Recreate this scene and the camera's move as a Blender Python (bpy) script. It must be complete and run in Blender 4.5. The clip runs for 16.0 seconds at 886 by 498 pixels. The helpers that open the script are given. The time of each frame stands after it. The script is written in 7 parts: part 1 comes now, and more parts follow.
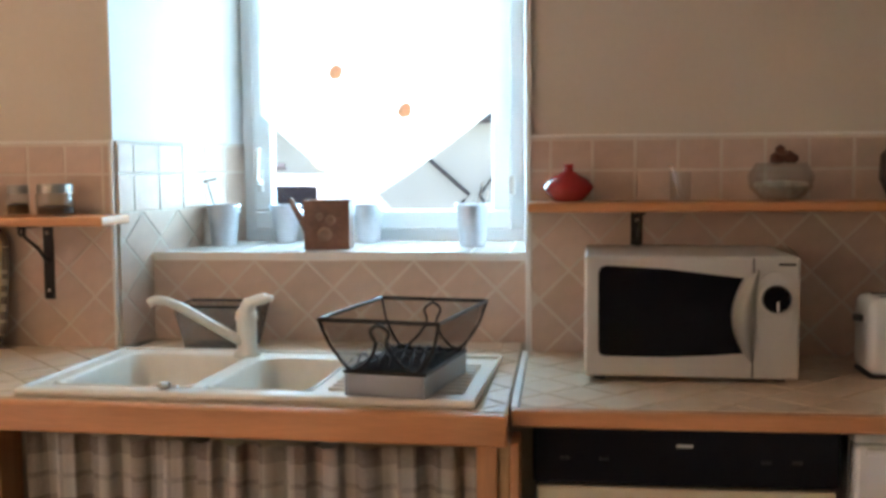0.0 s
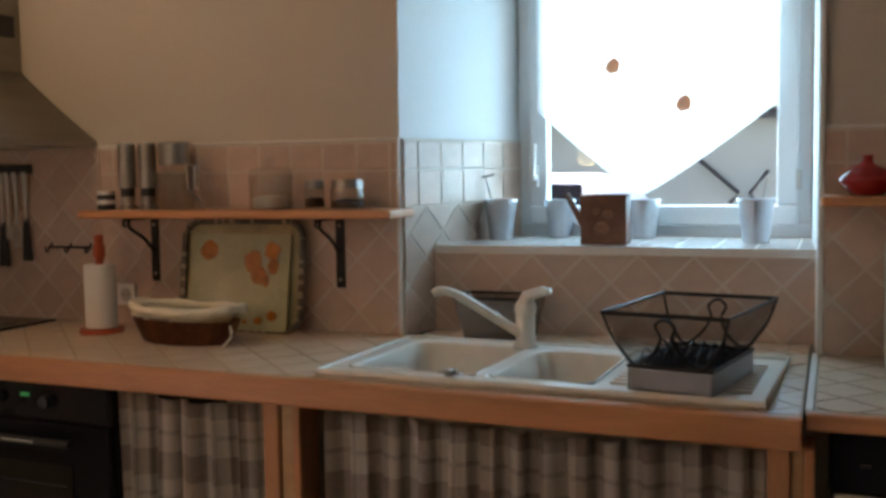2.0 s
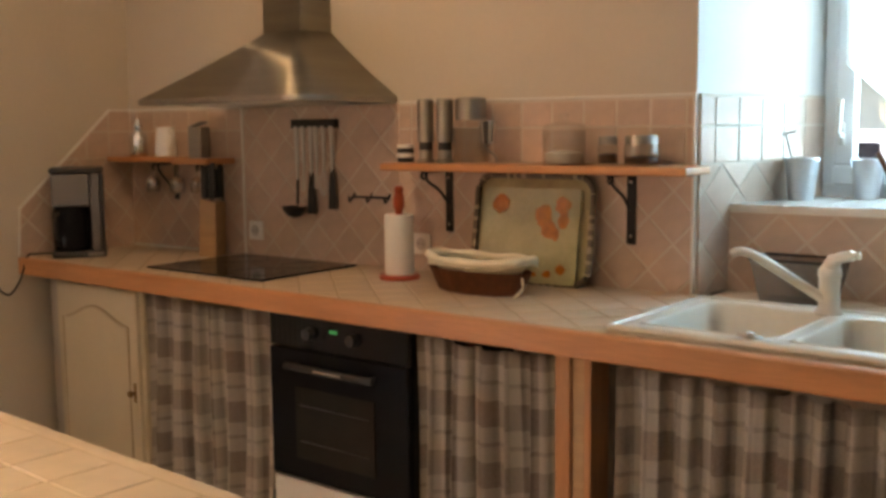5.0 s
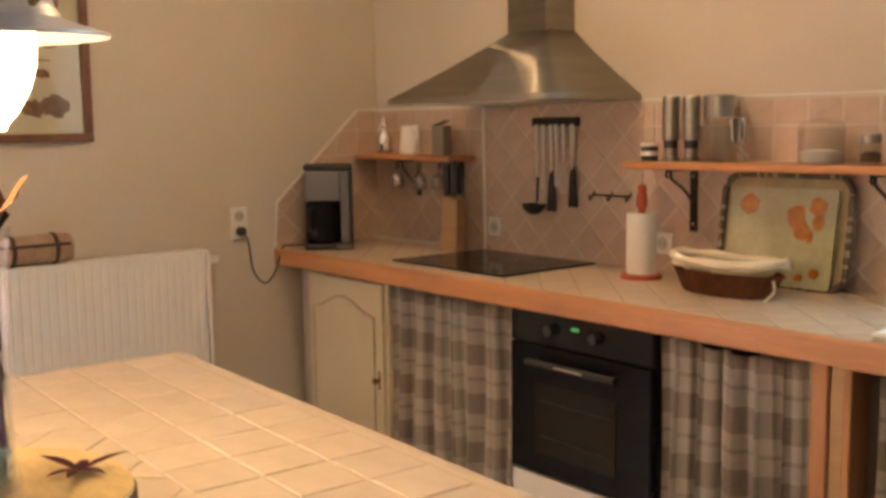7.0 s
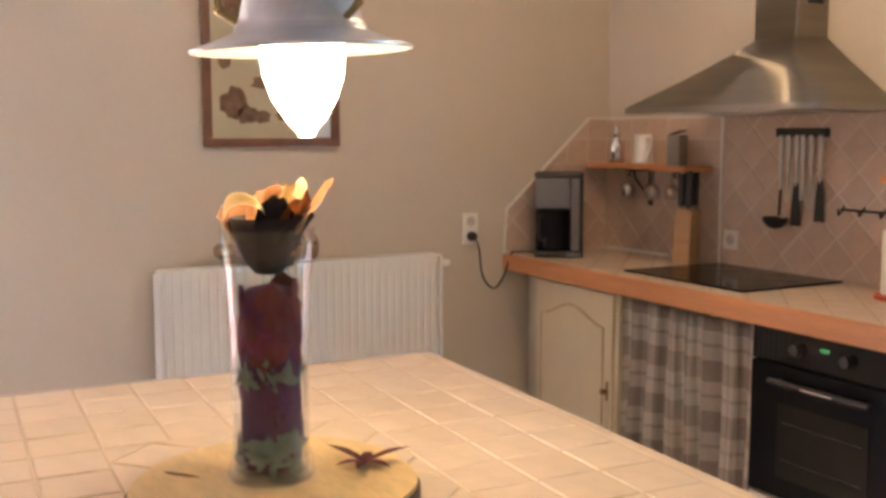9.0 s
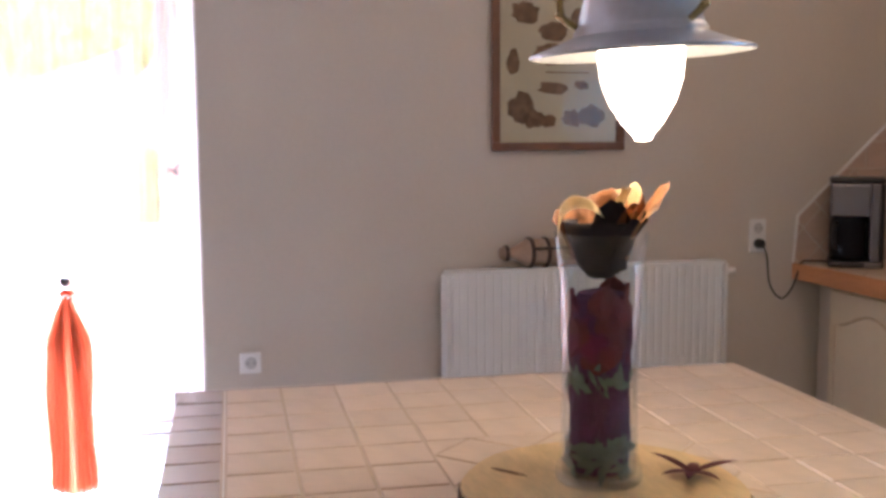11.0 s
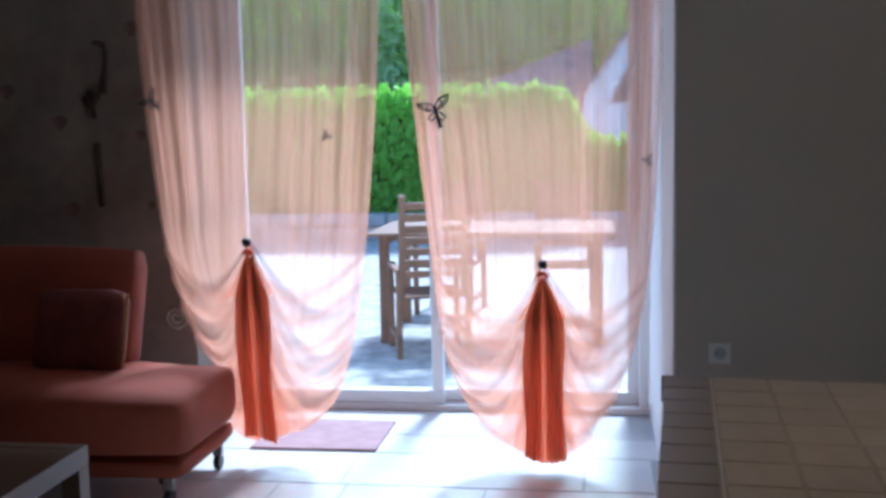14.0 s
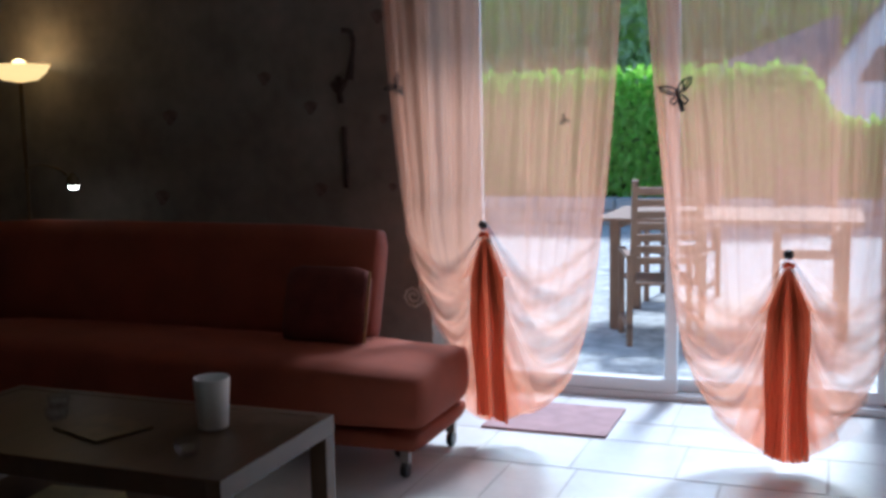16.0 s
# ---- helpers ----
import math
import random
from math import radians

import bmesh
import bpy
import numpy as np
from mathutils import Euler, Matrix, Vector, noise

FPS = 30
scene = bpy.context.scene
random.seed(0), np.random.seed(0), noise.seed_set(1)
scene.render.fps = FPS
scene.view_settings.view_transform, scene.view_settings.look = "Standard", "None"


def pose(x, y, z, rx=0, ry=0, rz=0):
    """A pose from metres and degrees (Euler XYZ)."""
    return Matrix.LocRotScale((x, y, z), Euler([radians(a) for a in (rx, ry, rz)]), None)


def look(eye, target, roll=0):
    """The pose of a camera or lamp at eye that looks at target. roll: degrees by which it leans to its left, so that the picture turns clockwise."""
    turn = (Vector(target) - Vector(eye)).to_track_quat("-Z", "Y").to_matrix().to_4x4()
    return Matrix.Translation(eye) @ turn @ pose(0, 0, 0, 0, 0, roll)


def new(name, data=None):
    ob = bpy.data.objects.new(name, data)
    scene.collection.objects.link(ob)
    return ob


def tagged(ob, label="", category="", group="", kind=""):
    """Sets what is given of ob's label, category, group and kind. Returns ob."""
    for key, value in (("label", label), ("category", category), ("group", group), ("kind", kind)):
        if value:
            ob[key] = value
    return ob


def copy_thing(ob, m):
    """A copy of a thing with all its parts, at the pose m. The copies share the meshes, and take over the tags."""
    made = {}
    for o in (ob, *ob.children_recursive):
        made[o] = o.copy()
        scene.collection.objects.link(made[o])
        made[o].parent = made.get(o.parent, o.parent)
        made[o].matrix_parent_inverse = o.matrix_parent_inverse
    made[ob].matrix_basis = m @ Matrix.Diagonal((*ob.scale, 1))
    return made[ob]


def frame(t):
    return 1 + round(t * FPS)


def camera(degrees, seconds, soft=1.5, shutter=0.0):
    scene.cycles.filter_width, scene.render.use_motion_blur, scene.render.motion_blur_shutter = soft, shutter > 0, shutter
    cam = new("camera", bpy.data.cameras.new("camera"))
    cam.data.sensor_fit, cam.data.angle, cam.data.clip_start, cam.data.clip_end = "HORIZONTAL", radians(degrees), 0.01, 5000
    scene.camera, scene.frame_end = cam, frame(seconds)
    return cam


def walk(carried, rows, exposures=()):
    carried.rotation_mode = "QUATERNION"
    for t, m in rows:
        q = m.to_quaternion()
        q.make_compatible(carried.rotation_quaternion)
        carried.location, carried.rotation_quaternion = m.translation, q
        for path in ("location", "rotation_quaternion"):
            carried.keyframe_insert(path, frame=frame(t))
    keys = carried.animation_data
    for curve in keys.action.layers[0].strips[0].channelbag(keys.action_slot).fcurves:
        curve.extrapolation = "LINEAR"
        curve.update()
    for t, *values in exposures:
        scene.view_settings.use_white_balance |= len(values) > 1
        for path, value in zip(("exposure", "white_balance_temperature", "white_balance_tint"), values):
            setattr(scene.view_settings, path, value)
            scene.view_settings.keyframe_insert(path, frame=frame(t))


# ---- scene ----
cam = camera(47.0, 16.0, soft=3.4)
PATH = [
    (0, (3.7230, -2.6760, 1.3900), (3.4920, -0.6960, 1.2290), -0.49),
    (0.5, (3.7130, -2.6790, 1.3840), (3.3690, -0.7150, 1.2270), -0.86),
    (1, (3.6990, -2.6830, 1.3790), (3.2030, -0.7510, 1.2300), -0.96),
    (1.5, (3.6840, -2.6870, 1.3760), (3.0770, -0.7870, 1.2220), -0.88),
    (2, (3.6680, -2.6920, 1.3740), (2.9520, -0.8310, 1.2200), -0.91),
    (2.5, (3.6530, -2.6980, 1.3730), (2.8360, -0.8800, 1.2100), -0.84),
    (3, (3.6390, -2.7060, 1.3730), (2.7310, -0.9330, 1.1990), -0.77),
    (3.5, (3.6260, -2.7170, 1.3730), (2.6490, -0.9810, 1.1860), -0.96),
    (6, (3.5941, -2.7703, 1.3800), (2.2751, -1.2876, 1.1330), -0.58),
    (6.5, (3.5807, -2.7887, 1.3810), (2.1735, -1.3878, 1.1400), -0.84),
    (7, (3.5673, -2.8074, 1.3830), (2.0869, -1.4832, 1.1470), -0.79),
    (7.5, (3.5538, -2.8272, 1.3840), (2.0052, -1.5817, 1.1620), -1.31),
    (8, (3.5394, -2.8481, 1.3850), (1.9286, -1.6822, 1.1670), -0.82),
    (10.5, (3.4660, -2.9780, 1.3870), (1.6060, -2.2750, 1.1730), -0.26),
    (11, (3.4620, -2.9960, 1.3870), (1.5520, -2.4400, 1.1770), -0.32),
    (11.5, (3.4610, -3.0120, 1.3870), (1.5090, -2.6260, 1.1780), -0.31),
    (12, (3.4630, -3.0270, 1.3870), (1.4870, -2.7970, 1.1780), -0.73),
    (12.5, (3.4680, -3.0420, 1.3870), (1.4810, -2.9540, 1.1770), -1.02),
    (13, (3.4770, -3.0550, 1.3870), (1.4890, -3.0960, 1.1710), -0.98),
    (13.5, (3.4870, -3.0690, 1.3880), (1.5060, -3.2400, 1.1740), -1.01),
    (14, (3.4980, -3.0820, 1.3890), (1.5330, -3.3820, 1.1690), -1.1),
    (14.5, (3.5070, -3.0970, 1.3910), (1.5630, -3.5080, 1.1680), -1.48),
    (15, (3.5110, -3.1130, 1.3930), (1.5910, -3.6240, 1.1670), -1.47),
    (16, (3.5080, -3.1290, 1.3960), (1.6590, -3.8500, 1.1510), -1.16),
]
walk(cam, [(t, look(eye, target, roll)) for t, eye, target, roll in PATH],
     exposures=[(0, 3.5, 6800, 18), (1.0, 2.72, 6800, 19), (2.0, 2.48, 6800, 19), (3.5, 2.85, 7000, 19), (6.0, 3.6, 7700, 19), (8.2, 3.95, 6700, 19), (10.5, 3.5, 5550, 23), (11.5, 2.95, 5200, 22), (12.5, 2.15, 4800, 15), (13.5, 1.5, 4800, 10), (14.0, 0.95, 4800, 8), (14.5, 0.55, 5000, 8), (15.0, 0.48, 5000, 8), (16.0, 0.6, 5200, 9)])

# ---- light ----
world = bpy.data.worlds.new("sky_world")
scene.world = world
world.use_nodes = True
wn = world.node_tree.nodes
sky = wn.new("ShaderNodeTexSky")
sky.sky_type, sky.sun_disc = "NISHITA", False
sky.sun_elevation, sky.sun_rotation = radians(46), radians(276)
world.node_tree.links.new(sky.outputs[0], wn["Background"].inputs[0])
wn["Background"].inputs[1].default_value = 0.15


def lamp(name, kind, energy, color, m, size=0.1, size_y=None, spread=None):
    d = bpy.data.lights.new(name, kind)
    d.energy, d.color = energy, color
    if kind == "AREA":
        d.size = size
        if size_y:
            d.shape, d.size_y = "RECTANGLE", size_y
    elif kind == "POINT":
        d.shadow_soft_size = size
    ob = new(name, d)
    ob.matrix_world = m
    return ob


sun = lamp("sun", "SUN", 3.6, (1.0, 0.97, 0.93), look((-6.8, 0.75, 7), (0, 0, 0)))
sun.data.angle = radians(10)
# sky light through the two openings
lamp("window_light", "AREA", 0.8, (0.30, 0.70, 1.0), look((3.15, 0.490, 1.62), (3.15, -1.0, 1.62)), 0.78, 0.74)
lamp("yard_light", "AREA", 5.0, (0.40, 0.80, 1.0), look((3.15, 0.86, 1.70), (3.15, -1.0, 1.45)), 0.95, 0.95)
lamp("door_light", "AREA", 3.3, (0.84, 0.92, 1.0), look((-1.455, -3.9, 1.12), (2.0, -3.85, 0.5)), 1.9, 1.9)
lamp("pendant_bulb", "POINT", 0.72, (1.0, 0.76, 0.36), pose(2.24, -2.365, 1.432), 0.05)
lamp("ceiling_bulb", "POINT", 0.80, (1.0, 0.60, 0.25), pose(1.45, -1.05, 2.44), 0.10)
lamp("torchiere_bulb", "POINT", 1.3, (1.0, 0.70, 0.32), pose(-0.85, -7.25, 1.80), 0.05)


# ---- materials ----
def mat(name, color, rough=0.5, metal=0.0, var=0.12, scale=6.0, bump=0.0, fine=90.0, spec=0.5, rand=0.0, stretch=None, emit=0.0):
    m = bpy.data.materials.new(name)
    m.use_nodes = True
    n, l = m.node_tree.nodes, m.node_tree.links
    b = n["Principled BSDF"]
    b.inputs["Roughness"].default_value, b.inputs["Metallic"].default_value = rough, metal
    b.inputs["Specular IOR Level"].default_value = spec
    tc = n.new("ShaderNodeTexCoord")
    mp = n.new("ShaderNodeMapping")
    if stretch:
        mp.inputs["Scale"].default_value = stretch
    l.new(tc.outputs["Object"], mp.inputs[0])
    big, small = n.new("ShaderNodeTexNoise"), n.new("ShaderNodeTexNoise")
    big.inputs["Scale"].default_value, small.inputs["Scale"].default_value = scale, fine
    big.inputs["Detail"].default_value = 4
    l.new(mp.outputs[0], big.inputs[0])
    l.new(mp.outputs[0], small.inputs[0])
    add = n.new("ShaderNodeMath")
    add.operation = "MULTIPLY_ADD"
    add.inputs[1].default_value = 0.4
    l.new(small.outputs[0], add.inputs[0])
    l.new(big.outputs[0], add.inputs[2])
    val = add.outputs[0]
    if rand:
        info = n.new("ShaderNodeObjectInfo")
        geo = n.new("ShaderNodeNewGeometry")
        s = n.new("ShaderNodeMath")
        s.operation = "ADD"
        l.new(info.outputs["Random"], s.inputs[0])
        l.new(geo.outputs["Random Per Island"], s.inputs[1])
        ra = n.new("ShaderNodeMath")
        ra.operation = "MULTIPLY_ADD"
        ra.inputs[1].default_value = rand
        l.new(s.outputs[0], ra.inputs[0])
        l.new(val, ra.inputs[2])
        val = ra.outputs[0]
    mr = n.new("ShaderNodeMapRange")
    mr.inputs["From Min"].default_value, mr.inputs["From Max"].default_value = 0.4, 1.0 + rand * 1.2
    l.new(val, mr.inputs[0])
    mix = n.new("ShaderNodeMix")
    mix.data_type = "RGBA"
    mix.inputs["A"].default_value = (*[c * (1 - var) for c in color], 1)
    mix.inputs["B"].default_value = (*[min(1, c * (1 + var)) for c in color], 1)
    l.new(mr.outputs[0], mix.inputs["Factor"])
    l.new(mix.outputs["Result"], b.inputs["Base Color"])
    if bump:
        bp = n.new("ShaderNodeBump")
        bp.inputs["Strength"].default_value, bp.inputs["Distance"].default_value = bump, 0.004
        l.new(val, bp.inputs["Height"])
        l.new(bp.outputs[0], b.inputs["Normal"])
    if emit:
        b.inputs["Emission Color"].default_value = (*color, 1)
        b.inputs["Emission Strength"].default_value = emit
    return m


def glass_mat(name, color=(1, 1, 1), rough=0.02, thin=True, gloss=0.05):
    m = bpy.data.materials.new(name)
    m.use_nodes = True
    n, l = m.node_tree.nodes, m.node_tree.links
    out = n["Material Output"]
    if thin:
        t, g, f, mx = n.new("ShaderNodeBsdfTransparent"), n.new("ShaderNodeBsdfGlossy"), n.new("ShaderNodeLayerWeight"), n.new("ShaderNodeMixShader")
        k, q = n.new("ShaderNodeMath"), n.new("ShaderNodeMath")
        k.operation, q.operation = "POWER", "MULTIPLY_ADD"
        k.inputs[1].default_value, q.inputs[1].default_value, q.inputs[2].default_value = 3.0, 0.42, gloss
        t.inputs[0].default_value = (*color, 1)
        g.inputs["Roughness"].default_value = rough
        l.new(f.outputs["Facing"], k.inputs[0])
        l.new(k.outputs[0], q.inputs[0])
        l.new(q.outputs[0], mx.inputs[0])
        l.new(t.outputs[0], mx.inputs[1])
        l.new(g.outputs[0], mx.inputs[2])
        l.new(mx.outputs[0], out.inputs[0])
    else:
        b = n["Principled BSDF"]
        b.inputs["Base Color"].default_value = (*color, 1)
        b.inputs["Transmission Weight"].default_value = 1.0
        b.inputs["Roughness"].default_value = rough
    return m


def sheer(name, color, open_share, through_share):
    """Thin woven cloth: gaps between the threads, and threads that let light through."""
    m = bpy.data.materials.new(name)
    m.use_nodes = True
    n, l = m.node_tree.nodes, m.node_tree.links
    out = n["Material Output"]
    d, tl, t = n.new("ShaderNodeBsdfDiffuse"), n.new("ShaderNodeBsdfTranslucent"), n.new("ShaderNodeBsdfTransparent")
    noise_t, tc, ramp = n.new("ShaderNodeTexNoise"), n.new("ShaderNodeTexCoord"), n.new("ShaderNodeMix")
    noise_t.inputs["Scale"].default_value = 40
    ramp.data_type = "RGBA"
    ramp.inputs["A"].default_value = (*[c * 0.9 for c in color], 1)
    ramp.inputs["B"].default_value = (*color, 1)
    l.new(tc.outputs["Object"], noise_t.inputs[0])
    l.new(noise_t.outputs[0], ramp.inputs["Factor"])
    for s in (d, tl):
        l.new(ramp.outputs["Result"], s.inputs[0])
    a, b = n.new("ShaderNodeMixShader"), n.new("ShaderNodeMixShader")
    a.inputs[0].default_value, b.inputs[0].default_value = through_share, open_share
    l.new(d.outputs[0], a.inputs[1])
    l.new(tl.outputs[0], a.inputs[2])
    l.new(a.outputs[0], b.inputs[1])
    l.new(t.outputs[0], b.inputs[2])
    l.new(b.outputs[0], out.inputs[0])
    return m


PAINT = mat("wall_paint", (0.60, 0.53, 0.445), 0.85, var=0.05, scale=2.0, bump=0.15, fine=60)
REVEAL = mat("reveal_paint", (0.78, 0.78, 0.77), 0.8, var=0.04, scale=2.0, bump=0.15)
CEIL = mat("ceiling_paint", (0.78, 0.75, 0.70), 0.9, var=0.04)
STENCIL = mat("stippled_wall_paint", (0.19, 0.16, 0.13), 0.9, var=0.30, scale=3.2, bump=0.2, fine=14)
GROUT = mat("grout", (0.63, 0.55, 0.47), 0.9, var=0.12, fine=140, bump=0.2)
TOPGROUT = mat("worktop_grout", (0.55, 0.43, 0.30), 0.8, var=0.15, fine=140, bump=0.2)
TILE = mat("wall_tile_glaze", (0.54, 0.40, 0.32), 0.30, var=0.16, scale=9, bump=0.12, fine=40, rand=0.25)
TOPTILE = mat("worktop_tile_glaze", (0.57, 0.435, 0.31), 0.34, var=0.16, scale=9, bump=0.10, fine=40, rand=0.25)
EDGETILE = mat("edge_tile_glaze", (0.36, 0.28, 0.22), 0.35, var=0.16, scale=9, bump=0.12, fine=40, rand=0.25)
TRIM = mat("white_tile_trim", (0.74, 0.71, 0.66), 0.4, var=0.06)
WOOD = mat("pine_wood", (0.56, 0.25, 0.105), 0.42, var=0.22, scale=5, fine=45, stretch=(0.35, 4, 4), bump=0.08)
WOODV = mat("pine_wood_upright", (0.55, 0.26, 0.115), 0.45, var=0.20, scale=5, fine=45, stretch=(4, 4, 0.35), bump=0.08)
PALEWOOD = mat("pale_wood", (0.52, 0.32, 0.16), 0.5, var=0.16, scale=6, fine=50, stretch=(0.5, 5, 5))
FRUITWOOD = mat("table_wood", (0.095, 0.058, 0.034), 0.36, spec=0.28, var=0.2, scale=5, fine=45, stretch=(0.4, 4, 4))
FLOOR = mat("floor_tile_stone", (0.66, 0.67, 0.66), 0.20, var=0.10, scale=4, bump=0.06, fine=30, rand=0.2)
FGROUT = mat("floor_grout", (0.42, 0.42, 0.41), 0.8, var=0.1)
PVC = mat("white_pvc", (0.80, 0.82, 0.83), 0.35, var=0.03)
ENAMEL = mat("sink_resin", (0.72, 0.66, 0.57), 0.28, var=0.05, scale=30)
STEEL = mat("brushed_steel", (0.36, 0.34, 0.31), 0.40, 1.0, var=0.10, scale=3, fine=120, stretch=(1, 1, 14))
HOODSTEEL = mat("brushed_hood_steel", (0.36, 0.34, 0.30), 0.44, 1.0, var=0.10, scale=3, fine=120, stretch=(1, 1, 14))
hb = HOODSTEEL.node_tree.nodes["Principled BSDF"]
hb.inputs["Anisotropic"].default_value = 1.0
hb.inputs["Anisotropic Rotation"].default_value = 0.25
ht = HOODSTEEL.node_tree.nodes.new("ShaderNodeTangent")
ht.direction_type, ht.axis = "RADIAL", "Z"
HOODSTEEL.node_tree.links.new(ht.outputs[0], hb.inputs["Tangent"])
CHROME = mat("chrome", (0.75, 0.75, 0.75), 0.10, 1.0, var=0.03)
ZINC = mat("zinc_metal", (0.54, 0.55, 0.585), 0.36, 0.80, var=0.12, scale=20)
BLACK = mat("black_gloss", (0.008, 0.008, 0.011), 0.08, var=0.1, spec=0.14)
DARK = mat("black_plastic", (0.02, 0.02, 0.022), 0.45, var=0.15)
IRON = mat("black_iron", (0.022, 0.02, 0.02), 0.5, 0.5, var=0.2)
SILVER = mat("silver_plastic", (0.66, 0.64, 0.60), 0.32, 0.35, var=0.05)
CREAM = mat("cream_paint", (0.66, 0.56, 0.40), 0.5, var=0.06, scale=5, bump=0.06)
WHITE = mat("white_enamel", (0.80, 0.79, 0.76), 0.35, var=0.03)
PAPER = mat("white_paper", (0.80, 0.78, 0.74), 0.9, var=0.05, bump=0.2)
RED = mat("red_glass_glaze", (0.34, 0.02, 0.02), 0.10, var=0.2, scale=10)
SOFA = mat("rust_velvet", (0.23, 0.046, 0.018), 0.85, var=0.18, scale=5, bump=0.25, fine=160)
CLEAR = glass_mat("clear_glass", (0.95, 0.96, 0.96), 0.03, gloss=0.07)
PANE = glass_mat("window_pane", (0.97, 0.98, 0.98), 0.0, gloss=0.02)
PEACH = sheer("peach_voile", (0.93, 0.50, 0.33), 0.57, 0.70)
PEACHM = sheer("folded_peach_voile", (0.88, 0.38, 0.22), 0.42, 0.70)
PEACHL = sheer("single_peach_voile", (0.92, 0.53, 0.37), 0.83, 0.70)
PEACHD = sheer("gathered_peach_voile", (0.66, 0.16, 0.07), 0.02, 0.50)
LACE = sheer("white_voile", (0.92, 0.92, 0.92), 0.10, 0.75)


# ---- mesh helpers ----
def part(name, bm, material, parent=None, label="", smooth=False):
    me = bpy.data.meshes.new(name)
    bm.normal_update()
    if smooth:
        for f in bm.faces:
            f.smooth = True
    bm.to_mesh(me)
    bm.free()
    me.materials.append(material)
    ob = new(name, me)
    if parent:
        ob.parent = parent
    if label:
        ob["label"] = label
    return ob


def thing(name, label, category, m=None, group=""):
    e = new(name)
    e.empty_display_size = 0.05
    if m:
        e.matrix_world = m
    return tagged(e, label, category, group)


def setting(ob, label, category):
    return tagged(ob, label, category, kind="structure")


def box(x0, x1, y0, y1, z0, z1, bevel=0.0, segs=2, bm=None):
    b = bmesh.new()
    bmesh.ops.create_cube(b, size=1)
    for v in b.verts:
        v.co = ((x0 + x1) / 2 + v.co.x * (x1 - x0), (y0 + y1) / 2 + v.co.y * (y1 - y0), (z0 + z1) / 2 + v.co.z * (z1 - z0))
    if bevel:
        bmesh.ops.bevel(b, geom=b.edges[:], offset=bevel, segments=segs, affect="EDGES", profile=0.5)
    return join(bm, b)


def join(bm, b):
    if bm is None:
        return b
    me = bpy.data.meshes.new("tmp")
    b.to_mesh(me)
    b.free()
    bm.from_mesh(me)
    bpy.data.meshes.remove(me)
    return bm


def prism(pts, axis, a0, a1, bm=None, bevel=0.0):
    """A flat outline pushed from a0 to a1 along an axis; pts are the other two coordinates in order."""
    b = bmesh.new()

    def put(p, a):
        return {"x": (a, p[0], p[1]), "y": (p[0], a, p[1]), "z": (p[0], p[1], a)}[axis]
    lo = [b.verts.new(put(p, a0)) for p in pts]
    hi = [b.verts.new(put(p, a1)) for p in pts]
    b.faces.new(lo)
    b.faces.new(hi[::-1])
    for i in range(len(pts)):
        j = (i + 1) % len(pts)
        b.faces.new((lo[i], hi[i], hi[j], lo[j]))
    bmesh.ops.recalc_face_normals(b, faces=b.faces)
    if bevel:
        bmesh.ops.bevel(b, geom=b.edges[:], offset=bevel, segments=2, affect="EDGES", profile=0.5)
    return join(bm, b)


def lathe(profile, segs=28, bm=None, at=(0, 0, 0), axis="z"):
    b = bmesh.new()
    rings = []
    for r, z in profile:
        if r < 1e-5:
            rings.append([b.verts.new((0, 0, z))])
        else:
            rings.append([b.verts.new((r * math.cos(2 * math.pi * k / segs), r * math.sin(2 * math.pi * k / segs), z)) for k in range(segs)])
    for a, c in zip(rings, rings[1:]):
        for k in range(segs):
            j = (k + 1) % segs
            if len(a) == 1 and len(c) == 1:
                continue
            if len(a) == 1:
                b.faces.new((a[0], c[j], c[k]))
            elif len(c) == 1:
                b.faces.new((a[k], a[j], c[0]))
            else:
                b.faces.new((a[k], a[j], c[j], c[k]))
    bmesh.ops.recalc_face_normals(b, faces=b.faces)
    for v in b.verts:
        x, y, z = v.co
        if axis == "x":
            x, y, z = z, y, -x
        elif axis == "y":
            x, y, z = x, z, -y
        v.co = (x + at[0], y + at[1], z + at[2])
    return join(bm, b)


def tube(pts, r, segs=8, bm=None, closed=False):
    b = bmesh.new()
    pts = [Vector(p) for p in pts]
    rings = []
    n = len(pts)
    for i, p in enumerate(pts):
        a = pts[i - 1] if (i or closed) else p
        c = pts[(i + 1) % n] if (i < n - 1 or closed) else p
        d = (c - a).normalized()
        up = Vector((0, 0, 1)) if abs(d.z) < 0.95 else Vector((1, 0, 0))
        s = d.cross(up).normalized()
        u = s.cross(d)
        rr = r[i] if isinstance(r, (list, tuple)) else r
        rings.append([b.verts.new(p + rr * (math.cos(2 * math.pi * k / segs) * s + math.sin(2 * math.pi * k / segs) * u)) for k in range(segs)])
    pairs = list(zip(rings, rings[1:])) + ([(rings[-1], rings[0])] if closed else [])
    for a, c in pairs:
        for k in range(segs):
            j = (k + 1) % segs
            b.faces.new((a[k], a[j], c[j], c[k]))
    if not closed:
        b.faces.new(rings[0][::-1])
        b.faces.new(rings[-1])
    bmesh.ops.recalc_face_normals(b, faces=b.faces)
    return join(bm, b)


